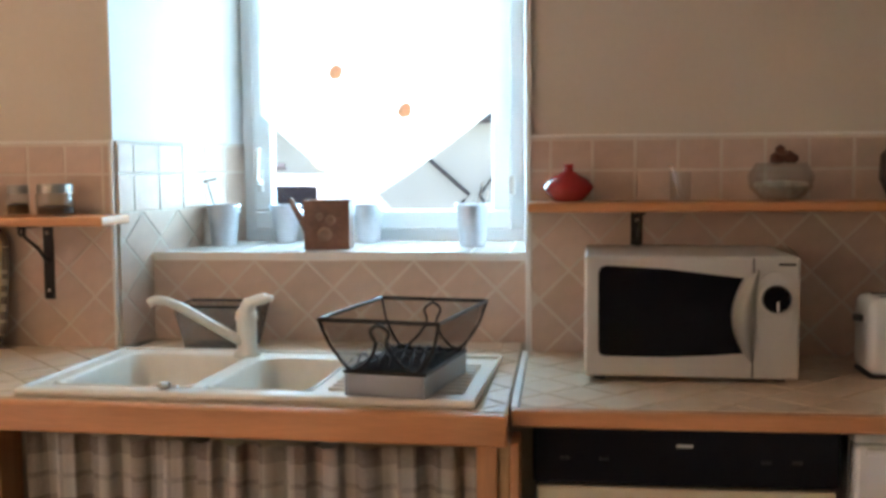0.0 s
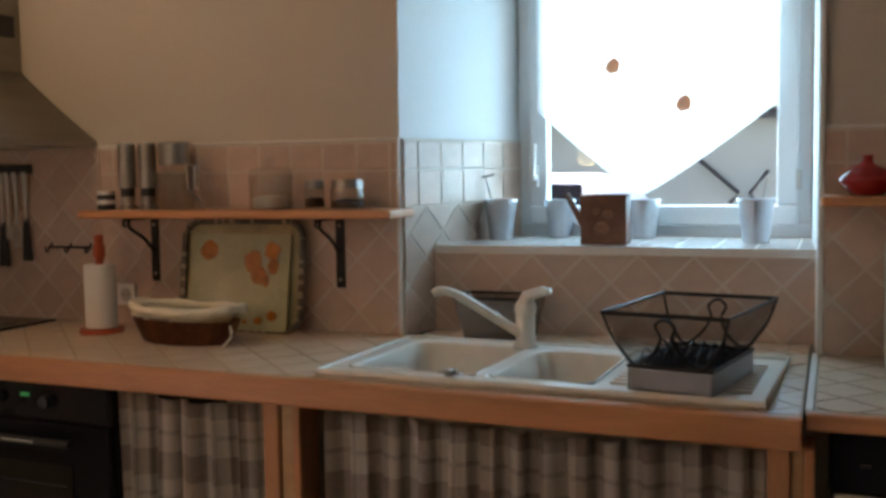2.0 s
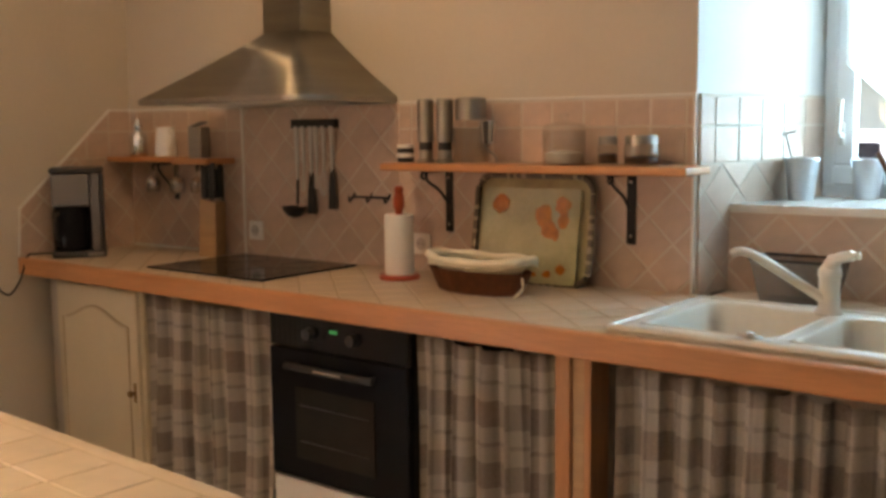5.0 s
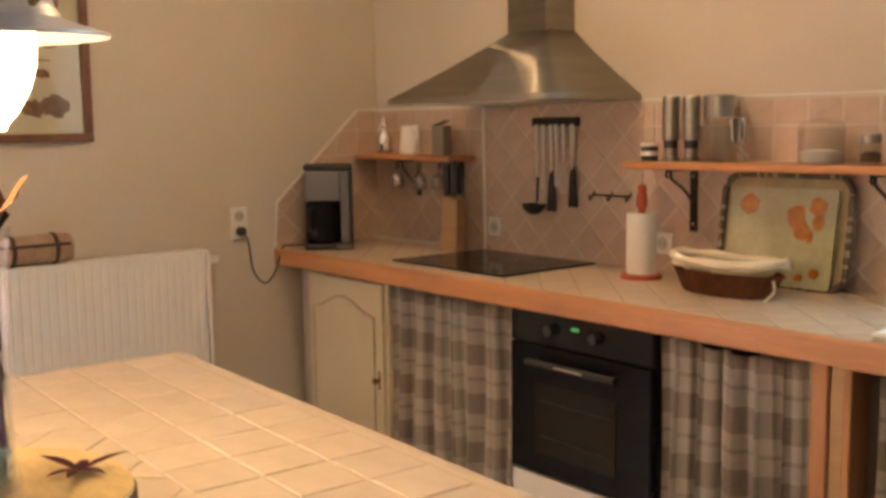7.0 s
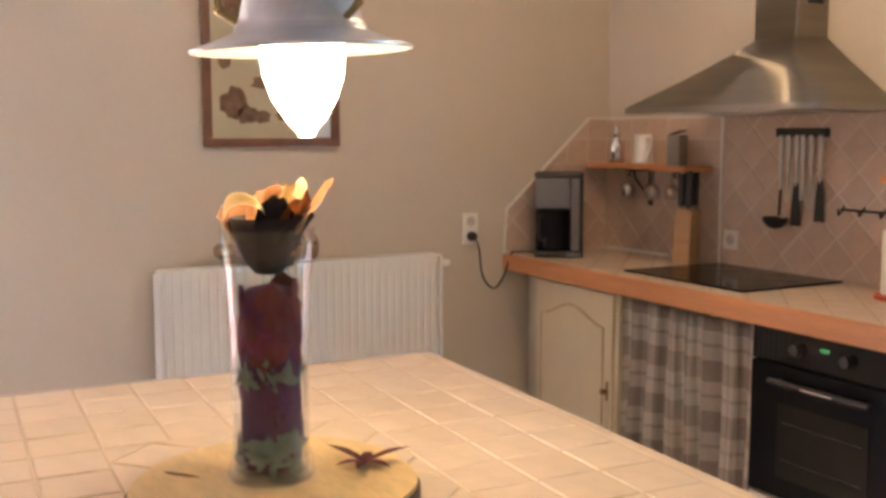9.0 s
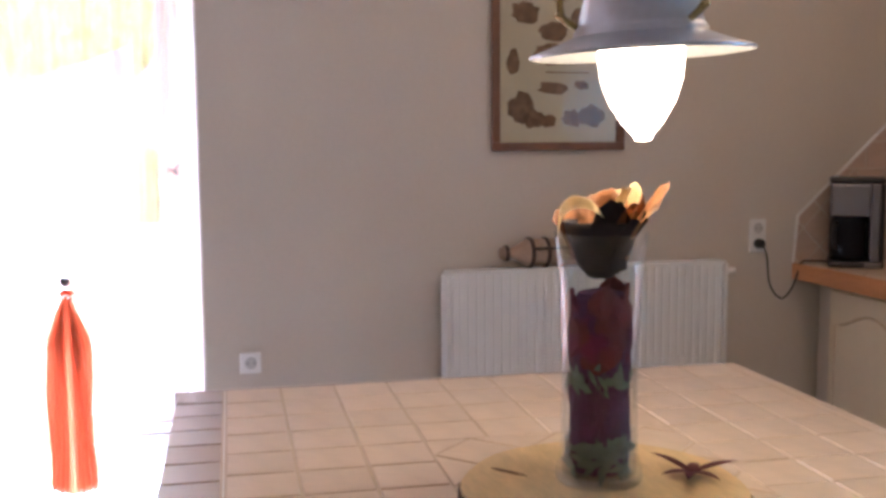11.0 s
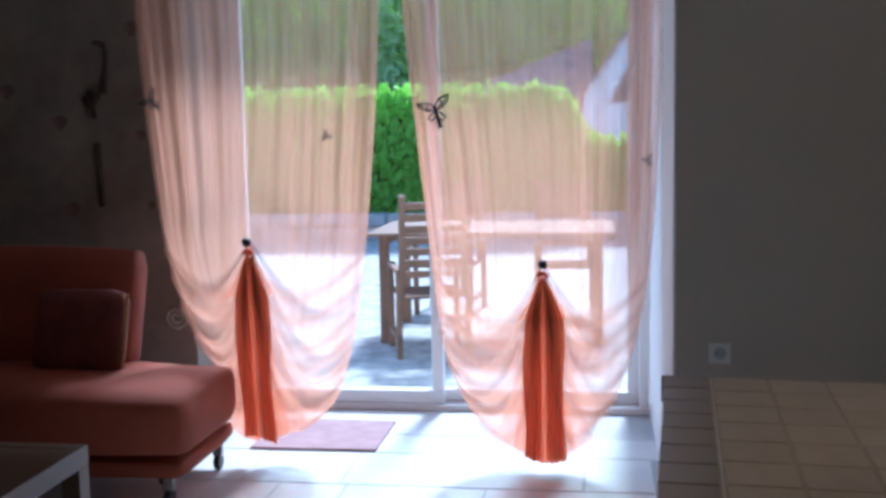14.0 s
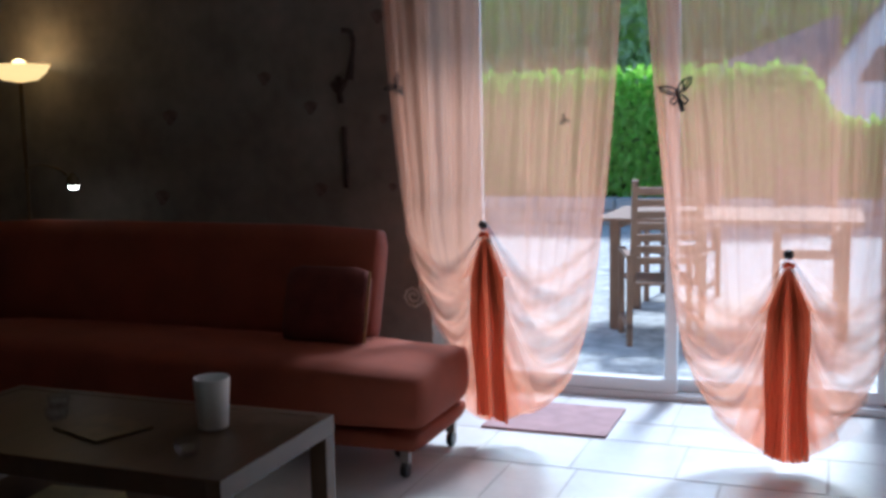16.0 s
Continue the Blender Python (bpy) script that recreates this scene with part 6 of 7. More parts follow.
def sofa():
    e = thing("sofa_bed", "rust-red velvet armless sofa bed on castors with a cushion", "sofa", pose(-0.35, -5.625, 0))
    ya, yb = -1.75, 1.02
    part("seat", soft_box(-0.30, 0.37, ya, yb, 0.185, 0.455, 0.085, 0.02), SOFA, e, smooth=True)
    part("base", soft_box(-0.28, 0.33, ya + 0.02, yb - 0.03, 0.105, 0.195, 0.04), SOFA, e, smooth=True)
    bk = soft_box(-0.09, 0.09, ya, yb - 0.43, 0.0, 0.56, 0.07)
    bmesh.ops.transform(bk, matrix=pose(-0.175, 0, 0.40, 0, -17, 0), verts=bk.verts)
    part("backrest", bk, SOFA, e, smooth=True)
    cu = soft_box(-0.055, 0.055, -0.2, 0.2, 0, 0.34, 0.05)
    bmesh.ops.transform(cu, matrix=pose(0.0, 0.42, 0.455, 0, -18, 0), verts=cu.verts)
    c = part("cushion", cu, mat("dark_red_cushion", (0.13, 0.024, 0.014), 0.85, var=0.3, scale=12, bump=0.3), e, "dark red cushion", smooth=True)
    part("fringe", tube([(0.02, 0.63, 0.47), (-0.06, 0.63, 0.77)], 0.006, 6), mat("gold_fringe", (0.38, 0.24, 0.09), 0.7, var=0.4, scale=60), c)
    for x, y in ((0.27, yb - 0.10), (-0.16, yb - 0.07), (0.05, yb - 0.22), (0.27, ya + 0.1), (-0.2, ya + 0.1)):
        w = part("castor", lathe([(0, -0.014), (0.030, -0.013), (0.033, -0.008), (0.033, 0.008), (0.030, 0.013), (0, 0.014)], 18, axis="y", at=(x, y, 0.034)), DARK, e)
        part("fork", box(x - 0.014, x + 0.014, y - 0.020, y + 0.020, 0.060, 0.110, 0.003), STEEL, w)


sofa()


# ---- coffee table and what lies on it ----
def coffee_table():
    e = thing("coffee_table", "low oak coffee table with square legs and a shelf", "coffee table", pose(0.925, -5.325, 0))
    a, c = 0.335, 0.66
    part("top", box(-a + 0.045, a - 0.045, -c + 0.045, c - 0.045, 0.405, 0.448, 0.002), FRUITWOOD, e)
    for q in ((-a, a, c - 0.045, c), (-a, a, -c, -c + 0.045), (-a, -a + 0.045, -c + 0.045, c - 0.045), (a - 0.045, a, -c + 0.045, c - 0.045)):
        part("edge_board", box(*q, 0.385, 0.450, 0.003), FRUITWOOD, e)
    for x in (-a + 0.032, a - 0.032):
        for y in (-c + 0.032, c - 0.032):
            part("leg", box(x - 0.031, x + 0.031, y - 0.031, y + 0.031, 0.0, 0.384, 0.003), FRUITWOOD, e)
    part("lower_shelf", box(-a + 0.063, a - 0.063, -c + 0.03, c - 0.03, 0.12, 0.14, 0.003), FRUITWOOD, e)


coffee_table()
for k, (x, y, r, col) in enumerate(((0.95, -4.80, 12, (0.55, 0.62, 0.70)), (1.0, -5.15, -8, (0.08, 0.10, 0.16)), (0.9, -5.5, 5, (0.35, 0.30, 0.12)))):
    e = thing("magazine_stack", "stack of magazines on the lower shelf of the coffee table", "magazines", pose(x, y, 0.1405, 0, 0, r))
    for q in range(4):
        part("magazine", box(-0.105 + 0.004 * q, 0.105 + 0.004 * q, -0.145, 0.145, 0.009 * q, 0.009 * q + 0.008), mat("magazine_cover", tuple(min(1, c * (1 + 0.2 * q)) for c in col), 0.3, var=0.3, scale=12), e)

e = thing("mug", "tall white mug on the oak coffee table", "mug", pose(0.840, -4.965, 0.451))
part("cup", lathe([(0, 0), (0.044, 0), (0.047, 0.005), (0.058, 0.160), (0.056, 0.163), (0.054, 0.160), (0.043, 0.010), (0, 0.010)], 28), WHITE, e, smooth=True)
part("handle", tube(curve_pts([(-0.042, -0.034, 0.125), (-0.075, -0.055, 0.115), (-0.073, -0.053, 0.06), (-0.038, -0.032, 0.04)], 5), 0.006, 8), WHITE, e, smooth=True)
CRYSTAL = glass_mat("crystal", (0.95, 0.96, 0.98), 0.03)
for x, y in ((1.10, -4.88), (0.80, -5.62), (0.92, -5.52)):
    e = thing("glass_tumbler", "small clear glass tealight holder on the coffee table", "glass", pose(x, y, 0.451), "tealight glasses")
    part("glass", lathe([(0, 0), (0.028, 0), (0.040, 0.02), (0.038, 0.045), (0.035, 0.045), (0.036, 0.022), (0.025, 0.006), (0, 0.006)], 12), CRYSTAL, e)
e = thing("magazine", "magazine lying open on the oak coffee table", "magazine", pose(0.96, -5.30, 0.451, 0, 0, 70))
part("cover", box(-0.13, 0.13, -0.10, 0.10, 0, 0.006, 0.001), mat("dark_cover", (0.10, 0.06, 0.02), 0.4, var=0.6, scale=14), e)


# ---- door mat ----
e = thing("door_mat", "flat mauve woven door mat on the pale floor tiles", "mat", pose(-1.03, -4.345, 0.0))
part("weave", prism([(-0.235, -0.30), (0.235, -0.29), (0.225, 0.285), (-0.235, 0.285)], "z", 0.001, 0.012), mat("mauve_weave", (0.36, 0.24, 0.25), 0.95, var=0.2, scale=12, bump=0.6, fine=150), e)


# ---- floor lamp ----
def torchiere():
    e = thing("floor_lamp", "lit brass uplighter floor lamp with a reading arm", "floor lamp", pose(-0.85, -7.25, 0))
    warm = mat("lit_alabaster_glass", (0.95, 0.62, 0.22), 0.5, emit=0.85)
    metal = mat("dark_brass", (0.16, 0.11, 0.06), 0.35, 0.9, var=0.2)
    part("base", lathe([(0, 0), (0.13, 0), (0.14, 0.008), (0.12, 0.02), (0.03, 0.03), (0, 0.03)], 32), metal, e)
    part("pole", tube([(0, 0, 0.03), (0, 0, 1.66)], 0.011, 10), metal, e)
    part("uplight_bowl", lathe([(0.02, 1.66), (0.09, 1.672), (0.135, 1.71), (0.16, 1.752), (0.156, 1.752), (0.13, 1.714), (0.085, 1.68), (0, 1.668)], 36), warm, e, "glowing amber glass bowl", smooth=True)
    part("bulb", lathe([(0, 1.70), (0.035, 1.715), (0.045, 1.745), (0.03, 1.775), (0, 1.785)], 20), mat("lit_bulb", (1.0, 0.72, 0.32), 0.5, emit=1.8), e, smooth=True)
    part("reading_arm", tube(curve_pts([(0, 0, 1.18), (0.05, 0.12, 1.22), (0.08, 0.28, 1.20), (0.09, 0.36, 1.16)], 6), 0.007, 8), metal, e)
    sp = part("reading_shade", lathe([(0.012, 0.05), (0.030, 0.03), (0.040, -0.02), (0.038, -0.02), (0.028, 0.028), (0, 0.046)], 20, at=(0.09, 0.39, 1.13)), metal, e)
    part("reading_bulb", lathe([(0, -0.028), (0.020, -0.022), (0.030, -0.005), (0.024, 0.012), (0, 0.02)], 16, at=(0.09, 0.39, 1.115)), mat("lit_small_bulb", (1.0, 0.95, 0.8), 0.5, emit=6.0), sp)


torchiere()


# ---- stencilled wall ornaments ----
def decal(name, y, z, pts_list, r, label):
    e = tagged(new(name), label, "wall ornament", "painted wall ornaments")
    e.matrix_world = pose(CX + 0.003, y, z)
    for pts in pts_list:
        part("stroke", tube(curve_pts([(0.002, a, c) for a, c in pts], 6), r, 6), mat("umber_paint", (0.055, 0.035, 0.028), 0.85, var=0.4, scale=20), e)


decal("wall_ornament", -5.391, 1.315, [[(0.0, 0.30), (0.03, 0.42), (0.03, 0.52), (-0.02, 0.54)], [(0.02, 0.30), (0.03, 0.42)]], 0.013, "dark painted scroll ornament on the mottled wall")
decal("wall_ornament", -5.439, 1.304, [[(0.01, 0.20), (0.0, 0.27), (0.0, 0.33)], [(-0.03, 0.30), (0.0, 0.26), (0.04, 0.31)]], 0.016, "dark painted bud ornament on the mottled wall")
decal("wall_ornament", -5.412, 1.088, [[(0.0, 0.0), (0.0, 0.14), (-0.005, 0.30)], [(0.006, 0.0), (0.004, 0.12)]], 0.014, "dark painted stem ornament on the mottled wall")
for y, z, s in ((-5.218, 1.913, 0.05), (-5.202, 1.422, 0.035), (-5.162, 1.091, 0.03), (-5.601, 1.487, 0.05), (-5.558, 1.077, 0.05), (-6.517, 1.03, 0.06), (-6.442, 1.455, 0.06), (-5.86, 1.638, 0.05)):
    pts = [(s * math.cos(a) * (0.7 + 0.3 * math.sin(3 * a)), s * 0.7 * math.sin(a)) for a in [2 * math.pi * k / 10 for k in range(10)]]
    e = tagged(new("wall_ornament"), "dark painted leaf ornament on the mottled wall", "wall ornament", "painted wall ornaments")
    e.matrix_world = pose(CX, y, z)
    part("leaf", prism(pts, "x", 0.0005, 0.003), mat("umber_leaf", (0.13, 0.09, 0.07), 0.85, var=0.5, scale=20), e)
sp = [((0.010 + 0.012 * k / 4) * math.cos(k * 0.8), (0.010 + 0.012 * k / 4) * math.sin(k * 0.8)) for k in range(18)]
e = tagged(new("wall_ornament"), "pale painted spiral ornament on the mottled wall", "wall ornament", "painted wall ornaments")
e.matrix_world = pose(CX + 0.003, -5.067, 0.555)
part("spiral", tube([(0.002, a, c) for a, c in sp], 0.008, 6), mat("pale_spiral_paint", (0.42, 0.37, 0.31), 0.85, var=0.3, scale=20), e)

# ---- outside the glazed door ----
GRAVEL = mat("pale_gravel", (0.50, 0.50, 0.47), 0.95, var=0.55, scale=7, bump=0.8, fine=45)
b = bmesh.new()
vs = [b.verts.new(p) for p in ((-400, -400, -0.13), (400, -400, -0.13), (400, 400, -0.13), (-400, 400, -0.13))]
b.faces.new(vs)
setting(part("ground", b, GRAVEL), "pale gravel ground outside", "ground")
setting(part("door_step", box(-2.05, -1.62, DL - 0.2, DR + 0.2, -0.13, -0.012, 0.01), mat("step_stone", (0.50, 0.48, 0.45), 0.8, var=0.15, bump=0.3)), "stone step outside the glazed door", "step")

TEAK = mat("weathered_teak", (0.25, 0.145, 0.09), 0.7, var=0.25, scale=6, fine=50)


def garden_table():
    e = thing("garden_table", "weathered teak slatted garden table on the gravel terrace", "garden table", pose(-4.25, -3.86, -0.13))
    for k in range(9):
        x = -0.48 + k * 0.12
        part("slat", box(x - 0.054, x + 0.054, -0.9, 0.9, 0.80, 0.825, 0.003), TEAK, e)
    part("apron", box(-0.45, 0.45, -0.80, -0.77, 0.725, 0.799), TEAK, e)
    part("apron", box(-0.45, 0.45, 0.77, 0.80, 0.725, 0.799), TEAK, e)
    for x in (-0.42, 0.42):
        for y in (-0.78, 0.78):
            part("leg", box(x - 0.035, x + 0.035, y - 0.035, y + 0.035, 0, 0.799, 0.004), TEAK, e)


def garden_chair(m):
    e = thing("garden_chair", "folding teak slatted garden chair drawn up to the table", "garden chair", m, "teak garden chairs")
    for y in (-0.24, 0.24):
        part("arm", box(-0.28, 0.26, y - 0.025, y + 0.025, 0.60, 0.625, 0.003), TEAK, e)
        part("front_leg", box(0.20, 0.24, y - 0.02, y + 0.02, 0, 0.60, 0.003), TEAK, e)
        part("rear_leg", box(-0.26, -0.22, y - 0.02, y + 0.02, 0, 0.60, 0.003), TEAK, e)
        part("foot_rail", box(-0.26, 0.24, y - 0.015, y + 0.015, 0.12, 0.15), TEAK, e)
        bk = box(-0.02, 0.02, y * 0.9 - 0.02, y * 0.9 + 0.02, 0, 0.72)
        bmesh.ops.transform(bk, matrix=pose(-0.20, 0, 0.42, 0, -10, 0), verts=bk.verts)
        part("back_post", bk, TEAK, e)
    for k in range(5):
        x = -0.18 + k * 0.10
        part("seat_slat", box(x - 0.042, x + 0.042, -0.23, 0.23, 0.41, 0.43, 0.003), TEAK, e)
    for k in range(7):
        bk = box(-0.010, 0.010, -0.20, 0.20, 0.14 + 0.08 * k, 0.19 + 0.08 * k, 0.003)
        bmesh.ops.transform(bk, matrix=pose(-0.20, 0, 0.42, 0, -10, 0), verts=bk.verts)
        part("back_slat", bk, TEAK, e)
    return e


garden_table()
ch = garden_chair(pose(-3.56, -4.27, -0.13, 0, 0, 198))
for x, y, r in ((-5.15, -3.35, 5), (-5.2, -4.35, -8)):
    copy_thing(ch, pose(x, y, -0.13, 0, 0, r))

e = thing("low_stone_wall", "low pale dry-stone wall in front of the hedge", "stone wall", pose(-11.4, -6.0, -0.13))
rng = random.Random(21)
STONE = mat("pale_stone", (0.46, 0.44, 0.41), 0.9, var=0.25, scale=8, bump=0.6, rand=0.3)
for row in range(2):
    y = -6.0
    while y < 8.0:
        ln = rng.uniform(0.35, 0.75)
        q = box(-0.2 + rng.uniform(-0.03, 0.03), 0.2 + rng.uniform(-0.03, 0.03), y + 0.01, y + ln - 0.01, 0.20 * row, 0.20 * row + 0.19, 0.03, 1)
        part("stone", q, STONE, e)
        y += ln


def leaf_cloud(name, count, shape, size, material, seed):
    """Many small bent leaves spread through a volume given by shape(rng)."""
    rg = random.Random(seed)
    verts, faces = [], []
    for k in range(count):
        p = Vector(shape(rg))
        q = Euler((rg.uniform(0, 6.28), rg.uniform(0, 6.28), rg.uniform(0, 6.28))).to_matrix()
        s = size * rg.uniform(0.6, 1.3)
        i = len(verts)
        for a in ((-0.5, 0, 0), (0, 0.26, 0.06), (0.5, 0, -0.05), (0, -0.26, 0.06)):
            verts.append(tuple(p + q @ (Vector(a) * s)))
        faces.append((i, i + 1, i + 2, i + 3))
    me = bpy.data.meshes.new(name)
    me.from_pydata(verts, [], faces)
    me.materials.append(material)
    return me


def leaf_mat(name, color):
    m = mat(name, color, 0.45, var=0.45, scale=3, fine=20, rand=0.4)
    n, l = m.node_tree.nodes, m.node_tree.links
    b, out = n["Principled BSDF"], n["Material Output"]
    t, mx = n.new("ShaderNodeBsdfTranslucent"), n.new("ShaderNodeMixShader")
    t.inputs[0].default_value = (color[0] * 1.6, color[1] * 1.6, color[2], 1)
    mx.inputs[0].default_value = 0.5
    l.new(b.outputs[0], mx.inputs[1])
    l.new(t.outputs[0], mx.inputs[2])
    l.new(mx.outputs[0], out.inputs[0])
    return m


LEAF = leaf_mat("laurel_leaf", (0.26, 0.50, 0.09))
# Far leaves: haze and back light are put into this pale grey-green.
HAZELEAF = leaf_mat("hazed_woodland_leaf", (0.44, 0.54, 0.36))
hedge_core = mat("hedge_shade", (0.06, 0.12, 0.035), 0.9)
def hedge_leaf(r):
    """A place on the hedge's face; the hedge is lower in front of the neighbouring house."""
    y = r.uniform(-7, 14)
    top = 1.92 - 0.80 * min(1.0, max(0.0, (y - 1.9) / 0.5))
    return (0.75 - abs(r.gauss(0, 0.14)), y, r.uniform(0, top) + 0.08 * math.sin(r.uniform(0, 9)) + 0.1 * r.random())


e = tagged(new("hedge"), "thick bright green clipped laurel hedge behind the terrace", "hedge", kind="stuff")
e.matrix_world = pose(-12.3, -5.5, 0.1)
part("leaves", bmesh.new(), LEAF, e).data = leaf_cloud("hedge_leaves", 36000, hedge_leaf, 0.16, LEAF, 3)
# Dark box inside the leaves: the hedge's inner shade put into its colour.
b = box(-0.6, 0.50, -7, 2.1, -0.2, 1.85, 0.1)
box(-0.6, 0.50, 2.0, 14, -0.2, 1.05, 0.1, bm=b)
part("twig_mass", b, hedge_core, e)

e = tagged(new("woodland"), "wooded green hillside beyond the hedge", "woodland", kind="stuff")
e.matrix_world = pose(-34, -8, 0)


def hill(r):
    y = r.uniform(-14, 24)
    k = math.floor(y / 4)
    top = 11 + 2.2 * math.sin(k * 2.1) + 1.5 * math.sin(k * 0.9)
    return (r.gauss(0, 1.0), y, r.uniform(-1, top) + r.gauss(0, 0.4))


part("foliage", bmesh.new(), HAZELEAF, e).data = leaf_cloud("wood_leaves", 80000, hill, 0.40, HAZELEAF, 8)
# Plain box behind the foliage, in the same hazed colour.
part("dark_understorey", box(-4, -2.2, -26, 40, -1, 7.5, 0.6), HAZELEAF, e)


def far_house():
    e = thing("neighbour_house", "white gabled house with a grey slate wing beyond the hedge", "house", pose(-24, -1.7, -0.13))
    slate = mat("slate_roof", (0.22, 0.22, 0.25), 0.6, var=0.25, scale=3, bump=0.4)
    part("wall", prism([(-1.75, 0), (1.75, 0), (1.75, 2.55), (0, 4.85), (-1.75, 2.55)], "x", -5, 0), mat("white_render", (0.84, 0.86, 0.88), 0.9, var=0.06, bump=0.3), e)
    for sg in (-1, 1):
        part("roof", prism([(sg * 1.95, 2.30), (sg * 1.95, 2.42), (0, 5.0), (0, 4.87)], "x", -5.1, 0.15), slate, e, "grey slate roof")
    part("wing", prism([(-4.6, 0), (-1.76, 0), (-1.76, 2.5), (-4.6, 2.5)], "x", -4.5, -0.6), mat("grey_render", (0.45, 0.44, 0.43), 0.9, var=0.08, bump=0.3), e)
    part("wing_roof", prism([(-4.9, 2.5), (-1.5, 2.5), (-1.5, 4.05), (-4.9, 2.75)], "x", -4.6, -0.45), slate, e, "grey slate roof")
    w = part("window", prism([(-1.05, 2.30), (0.75, 2.30), (0.75, 3.20), (-0.62, 3.20)], "x", -0.01, 0.04), mat("dark_far_pane", (0.06, 0.08, 0.11), 0.1), e)
    part("window_frame", tube([(0.04, -1.05, 2.30), (0.04, 0.75, 2.30), (0.04, 0.75, 3.20), (0.04, -0.62, 3.20)], 0.04, 4, closed=True), PVC, w)


far_house()


# ---- outside the kitchen window ----
def yard_building():
    e = thing("outbuilding", "grey-green rendered outbuilding with a dark gutter across the yard", "outbuilding", pose(2.9, 7.2, -0.13))
    part("wall", box(-6, 6, 0, 0.3, 0, 2.05), mat("grey_green_render", (0.22, 0.235, 0.205), 0.9, var=0.12, scale=2, bump=0.3), e)
    part("gutter", tube([(-6, -0.15, 1.98), (6, -0.15, 1.98)], 0.05, 8), DARK, e)
    part("roof", prism([(-0.35, 2.04), (3.0, 3.6), (3.0, 3.7), (-0.35, 2.12)], "x", -6, 6), mat("roof_tile", (0.30, 0.27, 0.25), 0.8, var=0.2, scale=8, bump=0.5), e)
    part("downpipe", tube([(-2.3, -0.1, 0), (-2.3, -0.1, 1.95)], 0.04, 8), DARK, e)
    for pts in ([(-0.46, -0.06, 1.60), (-0.06, -0.08, 1.25), (-0.143, -0.06, 1.157)], [(0.20, -0.06, 1.46), (0.038, -0.08, 1.248), (0.113, -0.06, 1.14)]):
        part("iron_strut", tube(pts, 0.022, 6), IRON, e)


yard_building()


def van():
    e = thing("white_van", "white van parked in the yard beyond the window", "van", pose(0.85, 5.3, -0.13))
    pts = [(-2.2, 0.35), (1.75, 0.35), (1.8, 0.85), (1.55, 1.0), (1.22, 1.36), (0.95, 1.46), (-2.2, 1.48)]
    part("body", prism(pts, "y", -0.8, 0.8, bevel=0.05), WHITE, e)
    part("side_window", box(0.62, 1.13, -0.815, -0.795, 1.20, 1.39, 0.01), BLACK, e)
    part("side_window", box(0.02, 0.50, -0.815, -0.795, 1.20, 1.39, 0.01), BLACK, e)
    part("roof_rack", tube([(-1.9, -0.6, 1.53), (0.85, -0.6, 1.53)], 0.03, 6), DARK, e)
    for x in (-1.5, 1.15):
        w = part("wheel", lathe([(0.14, -0.09), (0.30, -0.09), (0.32, -0.06), (0.32, 0.06), (0.30, 0.09), (0.14, 0.09)], 24, axis="y", at=(x, -0.74, 0.32)), DARK, e)
        part("rim", lathe([(0, -0.085), (0.14, -0.085), (0.16, -0.05)], 20, axis="y", at=(x, -0.74, 0.32)), SILVER, w)


van()


# ---- tiles ----
P = 0.108
GAP = 0.0052


def clip_poly(pts, area):
    """The part of a convex outline inside a convex area, both anticlockwise."""
    out = pts
    for (ax, ay), (bx, by) in zip(area, area[1:] + area[:1]):
        src, out = out, []
        if not src:
            return []
        for (px, py), (qx, qy) in zip(src, src[1:] + src[:1]):
            sp_, sq = (bx - ax) * (py - ay) - (by - ay) * (px - ax), (bx - ax) * (qy - ay) - (by - ay) * (qx - ax)
            if sp_ >= 0:
                out.append((px, py))
            if sp_ * sq < 0:
                t = sp_ / (sp_ - sq)
                out.append((px + (qx - px) * t, py + (qy - py) * t))
    return out


def area_of(pts):
    return 0.5 * abs(sum(a[0] * b_[1] - b_[0] * a[1] for a, b_ in zip(pts, pts[1:] + pts[:1])))


def tile_mesh(pts, h, lip=0.0022):
    """A tile: outline pts at height 0, a slightly smaller face at height h."""
    n = len(pts)
    cx, cy = sum(p[0] for p in pts) / n, sum(p[1] for p in pts) / n
    verts = [(x, y, 0) for x, y in pts] + [(x, y, h * 0.6) for x, y in pts]
    for x, y in pts:
        d = math.hypot(x - cx, y - cy) or 1
        verts.append((x - (x - cx) / d * lip, y - (y - cy) / d * lip, h))
    faces = []
    for lev in (0, n):
        for k in range(n):
            j = (k + 1) % n
            faces.append((lev + k, lev + j, lev + n + j, lev + n + k))
    faces.append(tuple(range(2 * n, 3 * n)))
    me = bpy.data.meshes.new("tile")
    me.from_pydata(verts, [], faces)
    return me


